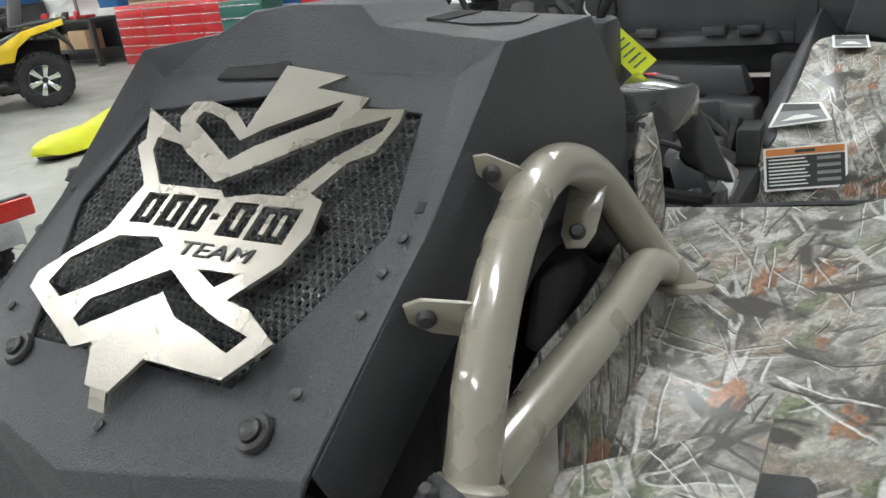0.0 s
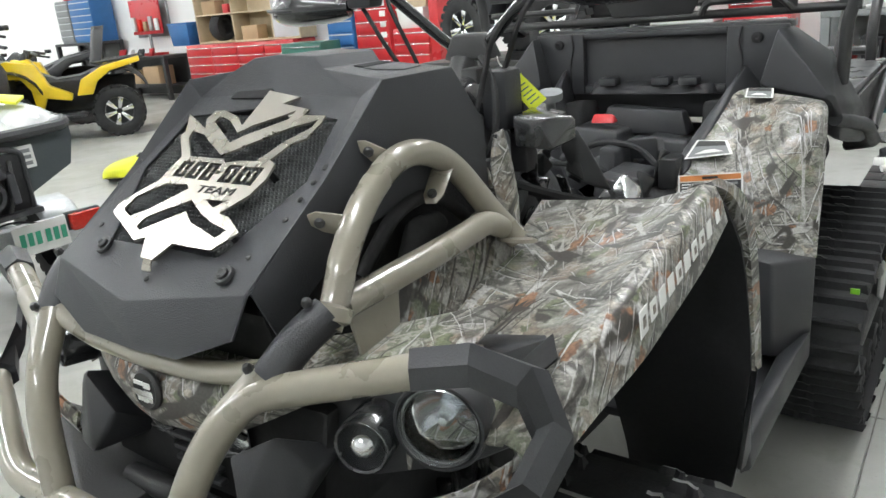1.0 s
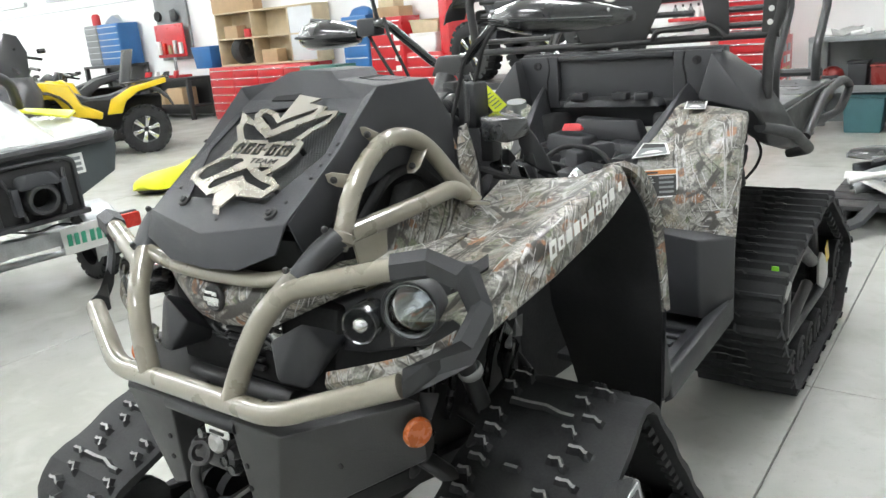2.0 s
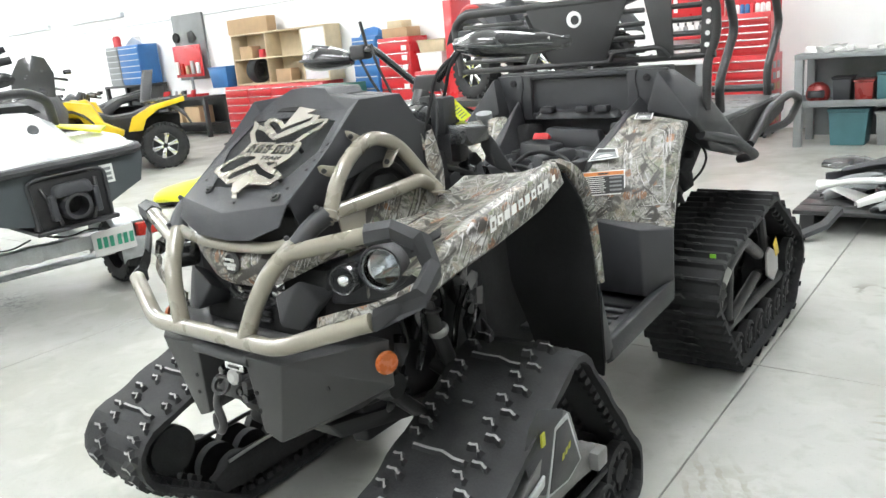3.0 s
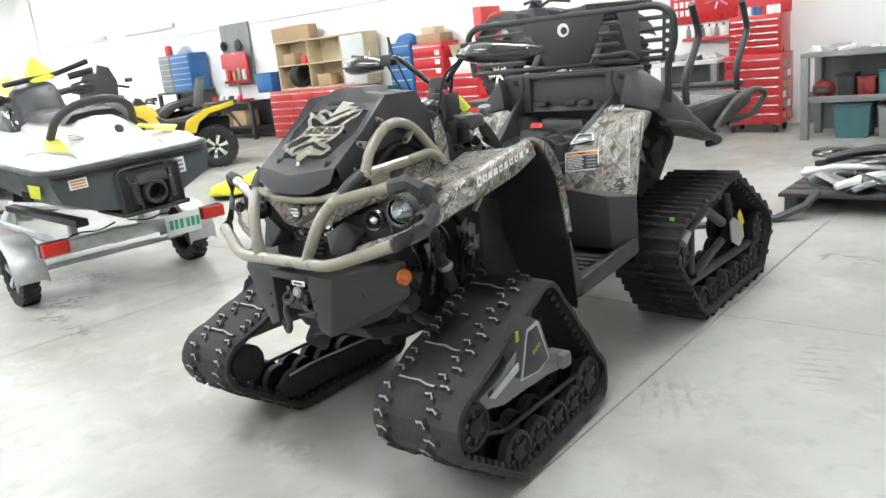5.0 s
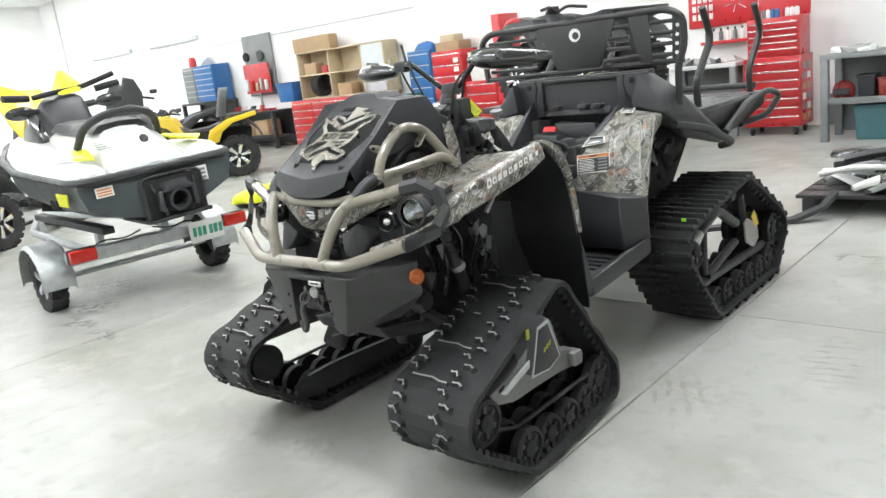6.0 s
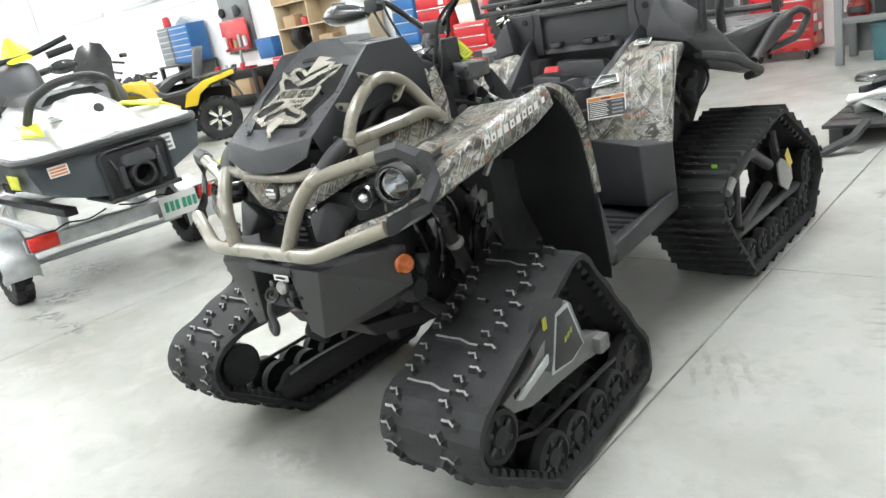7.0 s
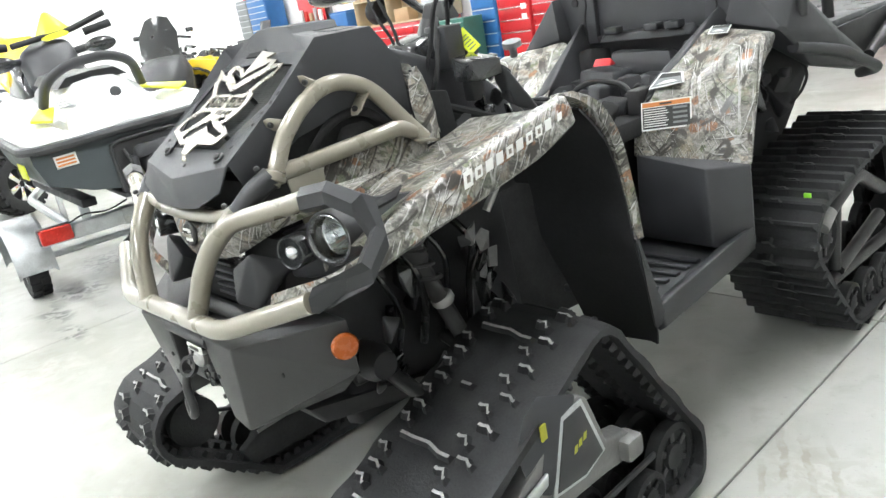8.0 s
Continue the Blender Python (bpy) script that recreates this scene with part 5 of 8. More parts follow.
# flat cargo bed with stakes and bent side tubes
bed = part("cargo_bed", box(-0.60, 0.56, 2.16, 3.35, 1.13, 1.165, 0.008), M_BED, atv, "dark metal cargo bed with pale patches")
for s in (1, -1):
    part("side_plate", prism([(s * 0.56, 2.30, 1.135), (s * 0.57, 3.36, 1.165), (s * 0.57, 3.30, 1.08), (s * 0.56, 2.85, 0.99), (s * 0.56, 2.60, 1.0)], (s * 0.012, 0, 0), 0.003), M_STEEL_BLACK, bed)
part("tail_rail", tube([(-0.60, 3.34, 1.20), (0.52, 3.34, 1.20)], 0.02, 0, 8), M_STEEL_BLACK, bed)
for x, y in ((0.5, 2.50), (0.5, 3.30), (-0.55, 2.50), (-0.55, 3.30)):
    part("stake", tube([(x, y, 1.16), (x, y - 0.02, 1.30), (x, y + 0.21, 1.53), (x, y + 0.10, 1.70)], 0.021, 0.06, 10), M_STEEL_BLACK, bed)
for s in (1, -1):
    part("side_tube", tube([(s * 0.60, 2.62, 1.0), (s * 0.60, 2.95, 1.13), (s * 0.62, 3.30, 1.17), (s * 0.63, 3.46, 1.12), (s * 0.62, 3.25, 1.02), (s * 0.55, 2.98, 1.0)], 0.02, 0.07, 10), M_STEEL_BLACK, bed)

# handlebars
hbars = part("handlebar", tube([(-0.52, 1.03, 1.565), (-0.30, 0.955, 1.560), (-0.165, 0.90, 1.595), (-0.06, 1.0, 1.455), (0.02, 1.0, 1.455), (0.165, 0.96, 1.565), (0.24, 0.94, 1.57), (0.48, 1.07, 1.55)], 0.0125, 0.04, 12), M_BAR, atv, "glossy black handlebar")
for s, inner, tip in ((1, V((0.204, 0.894, 1.575)), V((0.485, 1.05, 1.555))), (-1, V((-0.29, 0.925, 1.560)), V((-0.585, 1.03, 1.572)))):
    shape = smoothed([(0.026, 0.020, 0.010), (0.062, 0.036, -0.008), (0.084, 0.046, -0.032), (0.090, 0.047, -0.045), (0.084, 0.042, -0.042), (0.062, 0.030, -0.018), (0.024, 0.012, 0.010)], 19)
    rings = []
    for i, q in enumerate(shape):
        c = inner.lerp(tip, i / 18) + V((0, q.z, 0.0))
        rings.append([c + V((s * 0.012 * math.cos(a), q.x * math.cos(a), q.y * (math.sin(a) if math.sin(a) > 0 else 0.75 * math.sin(a)) - (0.008 if -0.9 < math.sin(a) < -0.1 else 0))) for a in [2 * math.pi * k / 18 for k in range(18)]])
    gd = part("hand_guard", loft(rings), M_BAR, hbars, "glossy black plastic hand guard", smooth=50)
    part("guard_seam", tube([inner.lerp(tip, i / 18) + V((0, q.z - q.x * 1.0, -0.002)) for i, q in enumerate(shape)][1:-1], 0.0035, 0, 6), M_PLASTIC, gd)
    part("guard_fin", prism([inner.lerp(tip, 0.22) + V((0, -0.055, 0.040)), inner.lerp(tip, 0.60) + V((0, -0.070, 0.046)), inner.lerp(tip, 0.85) + V((0, -0.03, 0.030)), inner.lerp(tip, 0.60) + V((0, -0.050, 0.040))], (0, 0.004, 0.008), 0.002), M_PLASTIC, gd)
    part("grip", tube([inner.lerp(tip, 0.35) + V((0, 0.04, 0)), inner.lerp(tip, 0.98) + V((0, 0.05, 0))], 0.019, 0, 10), M_RUBBER, hbars)
    part("brake_lever", tube([inner + V((0, -0.02, 0.012)), inner.lerp(tip, 0.4) + V((0, -0.03, 0.02)), inner.lerp(tip, 0.9) + V((0, -0.02, 0.012))], 0.007, 0.03, 6), M_ALU, hbars)
part("master_cylinder", box(0.19, 0.25, 0.91, 0.96, 1.575, 1.615, 0.008), M_PLASTIC, hbars)
part("switch_block", box(-0.27, -0.20, 0.90, 0.95, 1.555, 1.605, 0.010), M_PLASTIC, hbars)
part("bar_clamp", hull([(-0.07, 0.97, 1.43), (0.05, 0.97, 1.43), (-0.07, 1.03, 1.43), (0.05, 1.03, 1.43), (-0.05, 0.98, 1.485), (0.03, 0.98, 1.485), (-0.05, 1.02, 1.485), (0.03, 1.02, 1.485)], 0.008), M_STEEL_BLACK, hbars)
part("mirror_stub", tube([(-0.20, 0.92, 1.59), (-0.215, 0.915, 1.68)], 0.006, 0, 6), M_STEEL_BLACK, hbars)
for k, pts in enumerate((((-0.16, 0.90, 1.60), (-0.10, 0.84, 1.55), (-0.03, 0.85, 1.40), (-0.02, 0.80, 1.25)), ((0.18, 0.95, 1.56), (0.13, 0.86, 1.50), (0.10, 0.85, 1.38), (0.08, 0.80, 1.25)), ((-0.25, 0.93, 1.56), (-0.14, 0.86, 1.48), (-0.08, 0.88, 1.38), (-0.06, 0.82, 1.22)), ((0.20, 0.94, 1.57), (0.20, 0.84, 1.52), (0.13, 0.90, 1.42), (0.05, 0.90, 1.30)))):
    part("cable", tube(pts, 0.005 + 0.001 * (k % 2), 0.06, 6), M_DARK, hbars)
part("gauge_pod", hull([(-0.10, 0.80, 1.30), (0.08, 0.80, 1.30), (-0.11, 0.95, 1.30), (0.10, 0.95, 1.30), (-0.08, 0.80, 1.385), (0.06, 0.80, 1.385), (-0.07, 0.93, 1.41), (0.05, 0.93, 1.41)], 0.015), M_BAR, atv, "black gauge pod behind the hood")
part("ignition_block", box(0.09, 0.15, 0.86, 0.93, 1.30, 1.42, 0.012), M_PLASTIC, atv)
part("tank_cover", hull([(-0.10, 0.98, 1.02), (0.10, 0.98, 1.02), (-0.10, 1.30, 1.0), (0.10, 1.30, 1.0), (-0.07, 1.0, 1.30), (0.07, 1.0, 1.30), (-0.07, 1.18, 1.16), (0.07, 1.18, 1.16)], 0.02), M_PLASTIC, atv)
for k in range(4):
    part("bracket", box(-0.16 + 0.09 * k, -0.12 + 0.09 * k, 0.90 + 0.03 * (k % 2), 0.95 + 0.03 * (k % 2), 1.20, 1.36 + 0.03 * (k % 3), 0.006), M_STEEL_BLACK, atv)
random.seed(57)
for k in range(16):
    x, y, z = random.uniform(0.10, 0.27), random.uniform(0.84, 1.10), random.uniform(1.08, 1.30)
    w = random.uniform(0.015, 0.04)
    part("steering_fitting", hull([(x + random.uniform(-1, 1) * w, y + random.uniform(-1, 1) * w, z + random.uniform(-1.3, 1.3) * w) for _ in range(9)], 0.004), (M_BAR, M_PLASTIC, M_DARK)[k % 3], atv)
part("steering_column", tube([(0, 0.95, 1.43), (0, 0.72, 1.05)], 0.03, 0, 10), M_STEEL_BLACK, atv)
part("console", hull([(-0.10, 0.70, 1.40), (0.10, 0.70, 1.40), (-0.12, 0.75, 1.15), (0.12, 0.75, 1.15), (-0.08, 1.05, 1.15), (0.08, 1.05, 1.15), (0.08, 0.98, 1.30), (-0.08, 0.98, 1.30)], 0.02), M_PLASTIC, atv)

# under-hood filler so that no daylight passes beneath the cover
part("radiator_box", hull([(-0.20, 0.14, 1.20), (0.20, 0.14, 1.20), (-0.22, 0.62, 1.37), (0.22, 0.62, 1.37), (-0.22, 0.62, 1.0), (0.22, 0.62, 1.0), (-0.20, 0.20, 1.0), (0.20, 0.20, 1.0)], 0.01), M_DARK, atv)

# badge on the grille
BADGE_EDGE = ((-0.132, 0.260), (-0.067, 0.229), (-0.081, 0.249), (-0.075, 0.267), (-0.054, 0.269), (-0.014, 0.256), (0.010, 0.237), (0.015, 0.312), (0.089, 0.298), (0.064, 0.284), (0.125, 0.273), (0.122, 0.261),
              (0.165, 0.261), (0.166, 0.247), (0.157, 0.217), (0.136, 0.206), (0.116, 0.175), (0.131, 0.168), (0.134, 0.140), (0.123, 0.111), (0.090, 0.076), (0.114, 0.072), (0.150, 0.051), (0.122, 0.018),
              (0.043, 0.019), (0.027, -0.011), (0.000, -0.010), (-0.019, 0.022), (-0.039, 0.014), (-0.131, 0.055), (-0.134, 0.072), (-0.083, 0.122), (-0.077, 0.150), (-0.072, 0.170), (-0.113, 0.212), (-0.108, 0.221))
BADGE_CUTS = (
    ((-0.089, 0.208), (-0.094, 0.224), (-0.057, 0.216), (-0.041, 0.206), (0.011, 0.178), (0.044, 0.196), (0.111, 0.236), (0.156, 0.253), (0.154, 0.238), (0.120, 0.209), (0.091, 0.170), (0.063, 0.170), (0.031, 0.164), (0.023, 0.171), (-0.053, 0.172)),
    ((-0.055, 0.256), (-0.057, 0.243), (-0.046, 0.237), (0.011, 0.202), (0.031, 0.218), (0.097, 0.252), (0.101, 0.270), (0.032, 0.238), (0.011, 0.223), (-0.020, 0.245), (-0.042, 0.253)),
    ((-0.113, 0.063), (-0.106, 0.089), (-0.062, 0.117), (-0.016, 0.120), (-0.004, 0.112), (-0.058, 0.068), (-0.087, 0.052)),
    ((-0.056, 0.037), (-0.050, 0.056), (0.019, 0.093), (0.060, 0.071), (0.091, 0.060), (0.126, 0.052), (0.115, 0.037), (0.079, 0.048), (0.050, 0.055), (0.024, 0.073), (-0.002, 0.057), (-0.043, 0.031)),
    ((0.045, 0.097), (0.090, 0.098), (0.072, 0.084)))
# plain cut blocks in place of the brand lettering: (left, width, bottom, top)
BLOCKS = ((-0.062, 0.026, 0.131, 0.163), (-0.031, 0.026, 0.130, 0.163), (0.000, 0.024, 0.129, 0.162), (0.028, 0.009, 0.142, 0.148), (0.042, 0.027, 0.128, 0.161), (0.074, 0.040, 0.127, 0.160))


def cut_plate(edge, cuts, low, high):
    """A flat plate on the hood's slope with cuts through it."""
    t = bmesh.new()
    for loop in (edge, *cuts):
        vs = [t.verts.new(uv(u, v, low)) for u, v in loop]
        for a, b in zip(vs, vs[1:] + vs[:1]):
            t.edges.new((a, b))
    bmesh.ops.triangle_fill(t, use_beauty=True, use_dissolve=False, edges=list(t.edges), normal=NORM)
    bmesh.ops.dissolve_limit(t, angle_limit=radians(1), verts=t.verts, edges=t.edges)
    top = bmesh.ops.extrude_face_region(t, geom=list(t.faces))
    bmesh.ops.translate(t, vec=NORM * (high - low), verts=[g for g in top["geom"] if isinstance(g, bmesh.types.BMVert)])
    return t


letter_cuts = []
for u0, w, lo, hi in BLOCKS:
    lean = 0.10 * (hi - lo)
    letter_cuts.append(((u0, lo), (u0 + w, lo), (u0 + w + lean, hi), (u0 + lean, hi)))
badge = part("badge", cut_plate(BADGE_EDGE, BADGE_CUTS + tuple(letter_cuts), 0.0135, 0.0172), M_BADGE, hood, "cut metal bird badge, tan", smooth=0)
for u0, w, lo, hi in BLOCKS:
    if hi - lo > 0.01:
        for q in ((0.45,) if w < 0.03 else (0.3, 0.64)):
            part("badge_bridge", prism([uv(u0 + w * q, lo + 0.007, 0.0140), uv(u0 + w * q + 0.005, lo + 0.007, 0.0140), uv(u0 + w * q + 0.0065, hi - 0.007, 0.0140), uv(u0 + w * q + 0.0015, hi - 0.007, 0.0140)], NORM * 0.003), M_BADGE, badge)
part("badge_foot", prism([uv(0.006, -0.010, 0.0140), uv(0.024, -0.010, 0.0140), uv(0.024, -0.024, 0.006), uv(0.006, -0.024, 0.006)], NORM * 0.0025), M_BADGE, badge)
for (u, v) in ((-0.115, 0.06), (0.13, 0.05), (0.12, 0.16), (-0.06, 0.245)):
    part("standoff", lathe([(0.006, -0.012), (0.006, 0.0135)], uv(u, v), NORM, 8), M_STEEL_BLACK, hood)


def lettering(name, text, size, m, material, parent, depth=0.0006, shear=0.0):
    """Raised writing in Blender's own font, laid out by m (text runs along its x, up along its y)."""
    c = bpy.data.curves.new(name, "FONT")
    c.body, c.size, c.extrude, c.shear, c.align_x, c.align_y = text, size, depth, shear, "CENTER", "CENTER"
    tmp = bpy.data.objects.new(name, c)
    scene.collection.objects.link(tmp)
    me = bpy.data.meshes.new_from_object(tmp.evaluated_get(bpy.context.evaluated_depsgraph_get()))
    bpy.data.objects.remove(tmp)
    bpy.data.curves.remove(c)
    t = bmesh.new()
    t.from_mesh(me)
    bpy.data.meshes.remove(me)
    bmesh.ops.transform(t, matrix=m, verts=t.verts)
    return part(name, t, material, parent, smooth=0)


rotm = Matrix((V((1, 0, 0)), SLOPE, NORM)).transposed().to_4x4()
lettering("word_team", "TEAM", 0.0215, Matrix.Translation(uv(0.052, 0.1125, 0.0178)) @ rotm @ Matrix.Diagonal((1.45, 0.85, 1, 1)), M_INK, hood, shear=0.2)
# hood fixings
for u, v, r in ((0.156, -0.006, 0.0145), (-0.119, 0.006, 0.0145)):
    w = part("hood_washer", lathe([(r, 0.0), (r, 0.003), (r * 0.9, 0.005), (r * 0.62, 0.005), (r * 0.55, 0.002), (r * 0.2, 0.002), (0, 0.003)], uv(u, v, 0.001), NORM, 22), M_STEEL_BLACK, hood, "large black washer and bolt")
    part("bolt_head", lathe([(0.008, 0.004), (0.008, 0.008), (0.005, 0.010), (0, 0.007)], uv(u, v, 0.001), NORM, 12), M_STEEL_BLACK, w)
for u, v in ((0.018, -0.032), (0.198, 0.124), (0.195, 0.090), (0.174, 0.026), (0.202, 0.154), (-0.192, 0.168), (-0.165, 0.04), (-0.2, 0.12)):
    part("hood_rivet", lathe([(0.0045, 0), (0.0045, 0.0015), (0.002, 0.003), (0, 0.003)], uv(u, v, 0.001), NORM, 10), M_STEEL_BLACK, hood)
for sx in (1, -1):
    part("hood_slot", prism([uv(sx * 0.203, 0.175, 0.001), uv(sx * 0.211, 0.176, 0.001), uv(sx * 0.210, 0.186, 0.001), uv(sx * 0.203, 0.185, 0.001)], NORM * 0.002, 0.001), M_DARK, hood)
    roof = [(sx * x, y, 1.4625 + (0.24 - x) * 0.075) for x, y in ((0.112, 0.47), (0.165, 0.455), (0.205, 0.475), (0.200, 0.525), (0.112, 0.535))]
    part("roof_recess", prism(roof, (0, 0, 0.0012)), M_COVER, hood)
    part("roof_slot", prism([V(p) + V((0, 0, 0.0014)) for p in (roof[0], V(roof[0]).lerp(V(roof[1]), 0.45), V(roof[4]).lerp(V(roof[3]), 0.3), roof[4])], (0, 0, 0.001)), M_DARK, hood)
part("top_slot", prism([onslope(-0.085, 0.388, 0.001), onslope(0.012, 0.388, 0.001), onslope(0.0, 0.404, 0.003), onslope(-0.075, 0.404, 0.003)], NORM * 0.003), M_DARK, hood)

# winch
winch = part("winch_drum", tube([(-0.085, 0.12, 0.79), (0.085, 0.12, 0.79)], 0.05, 0, 18), M_STEEL_BLACK, atv, "black winch between the bumper plates")
part("fairlead_roller", tube([(-0.11, 0.01, 0.855), (0.11, 0.01, 0.85)], 0.016, 0, 12), M_PLASTIC, winch)
part("motor", tube([(-0.06, 0.05, 0.745), (0.07, 0.05, 0.745)], 0.038, 0, 16), M_STEEL_BLACK, winch)
part("hook_ring", lathe([(0.018, -0.006), (0.026, -0.006), (0.026, 0.006), (0.018, 0.006), (0.018, -0.006)], (0.0, -0.012, 0.772), (0.3, -0.8, 0.5), 16, caps=False), M_STEEL_BLACK, winch, "black shackle ring")
part("hook", tube([(-0.005, -0.018, 0.76), (-0.010, -0.03, 0.72), (0.016, -0.035, 0.675), (0.0, -0.035, 0.645), (-0.022, -0.03, 0.665), (-0.020, -0.028, 0.69)], 0.011, 0.02, 10), M_STEEL_BLACK, winch, "black winch hook")
wl = part("name_tag", box(0.030, 0.102, -0.012, -0.006, 0.826, 0.847, 0.004), M_CHROME, winch, "small bright name tag")
part("bar", box(0.045, 0.088, -0.014, -0.0125, 0.833, 0.840, 0.001), M_INK, wl)
part("clutch_ring", lathe([(0.016, -0.008), (0.022, -0.004), (0.022, 0.006), (0.013, 0.014), (0, 0.012)], (0.03, 0.012, 0.792), (0.1, -1, 0.1), 20), M_ALU, winch, "bright ring on the winch end")
for k, (x, z) in enumerate(((0.055, 0.815), (0.07, 0.775), (0.04, 0.750), (-0.02, 0.80), (-0.05, 0.765), (0.06, 0.735))):
    part("winch_fitting", lathe([(0.014, -0.02), (0.016, 0.0), (0.011, 0.012), (0, 0.013)], (x, 0.02, z), (0.1 * (k % 3) - 0.1, -1, 0.1), 10), (M_BAR, M_STEEL_BLACK, M_BAR)[k % 3], winch)
part("cross_member", tube([(-0.16, 0.12, 0.868), (0.16, 0.12, 0.868)], 0.02, 0, 10), M_STEEL_BLACK, atv)
part("tie_rod", tube([(-0.42, 0.42, 0.40), (-0.25, 0.36, 0.46), (-0.05, 0.30, 0.56)], 0.010, 0.05, 8), M_CHROME, atv, "bright steering rod")
part("steering_knuckle", hull([(-0.50, 0.40, 0.36), (-0.38, 0.42, 0.42), (-0.45, 0.5, 0.55), (-0.40, 0.45, 0.30), (-0.52, 0.5, 0.4), (-0.36, 0.55, 0.48)], 0.015), M_STEEL_BLACK, atv)
part("skid_plate", hull([(-0.20, 0.16, 0.62), (0.20, 0.16, 0.62), (-0.26, 0.9, 0.48), (0.26, 0.9, 0.48), (-0.26, 0.9, 0.42), (0.26, 0.9, 0.42), (-0.2, 0.2, 0.56), (0.2, 0.2, 0.56)], 0.01), M_STEEL_BLACK, atv)

# rear track arms
for s, unit, xo in ((1, rl, 0.655), (-1, rr_, -0.715)):
    fr_ = part("track_frame", tube([(xo, 2.02, 0.52), (xo, 2.12, 0.56), (xo, 2.32, 0.615), (xo, 2.58, 0.48)], 0.028, 0.06, 10), M_STEEL_BLACK, unit, "bent black tube frame")
    part("frame_post", tube([(xo - s * 0.01, 2.15, 0.545), (xo - s * 0.01, 2.14, 0.30)], 0.024, 0, 10), M_STEEL_BLACK, unit)
    part("frame_brace", tube([(xo - s * 0.02, 2.62, 0.36), (xo - s * 0.02, 2.20, 0.27)], 0.024, 0, 10), M_STEEL_BLACK, unit)
    part("frame_rail", tube([(xo - s * 0.03, 2.14, 0.24), (xo - s * 0.03, 3.1, 0.22)], 0.025, 0, 10), M_STEEL_BLACK, unit)
    part("frame_cap", tube([(xo, 2.00, 0.505), (xo, 2.07, 0.545)], 0.031, 0, 12), M_ALU, unit, "bare metal tube end")
    part("hub_plate", prism([(xo, y, z) for y, z in ((2.70, 0.45), (2.75, 0.47), (2.90, 0.40), (2.92, 0.31), (2.84, 0.27), (2.72, 0.33))], (s * 0.012, 0, 0), 0.003), M_ALU, unit, "scuffed grey hub plate")
    part("yellow_mark", prism([(xo + s * 0.0125, y, z) for y, z in ((2.80, 0.47), (2.85, 0.50), (2.92, 0.40), (2.86, 0.39))], (s * 0.002, 0, 0)), M_YELLOW, unit, "yellow paint mark")
    part("upper_arm", tube([(xo - s * 0.03, 2.81, 0.42), (xo - s * 0.05, 2.80, 0.60)], 0.022, 0, 8), M_STEEL_BLACK, unit)
part("paint_dot", box(0.66, 0.684, 1.862, 1.868, 0.66, 0.676, 0.001), M_GREEN, rl, "small green paint dot")

# labels on the rear panel
lab = V((0.243, 1.608, 1.042)), V((0.404, 1.652, 1.052)), V((0.424, 1.593, 0.958)), V((0.255, 1.580, 0.952))
lab = (lab[0], lab[1], lab[1] + lab[3] - lab[0], lab[3])
n_lab = (lab[1] - lab[0]).cross(lab[3] - lab[0]).normalized()
if n_lab.y > 0:
    n_lab = -n_lab


def onlab(a, b, lift):
    top, bot = lab[0].lerp(lab[1], a), lab[3].lerp(lab[2], a)
    return top.lerp(bot, b) + n_lab * lift


wl = part("warning_label", prism([onlab(0, 0, 0.004), onlab(1, 0, 0.004), onlab(1, 1, 0.004), onlab(0, 1, 0.004)], n_lab * 0.001), M_LABEL, rq_left, "white warning label with orange header")
part("label_field", prism([onlab(0.03, 0.22, 0.0055), onlab(0.97, 0.22, 0.0055), onlab(0.97, 0.95, 0.0055), onlab(0.03, 0.95, 0.0055)], n_lab * 0.0006), M_INK, wl)
part("label_header", prism([onlab(0.03, 0.04, 0.0055), onlab(0.97, 0.04, 0.0055), onlab(0.97, 0.19, 0.0055), onlab(0.03, 0.19, 0.0055)], n_lab * 0.0006), M_ORANGE_INK, wl)
part("bar", prism([onlab(0.38, 0.08, 0.0065), onlab(0.62, 0.08, 0.0065), onlab(0.62, 0.15, 0.0065), onlab(0.38, 0.15, 0.0065)], n_lab * 0.0004), M_INK, wl)
for k in range(8):
    b0 = 0.27 + k * 0.083
    part("bar", prism([onlab(0.06, b0, 0.0065), onlab(0.50 + 0.08 * (k % 3) / 3, b0, 0.0065), onlab(0.50 + 0.08 * (k % 3) / 3, b0 + 0.03, 0.0065), onlab(0.06, b0 + 0.03, 0.0065)], n_lab * 0.0004), M_LABEL, wl)
    if k % 2 == 0:
        part("bar", prism([onlab(0.64, b0, 0.0065), onlab(0.92, b0, 0.0065), onlab(0.92, b0 + 0.075, 0.0065), onlab(0.64, b0 + 0.075, 0.0065)], n_lab * 0.0004), M_GREYMETAL, wl)
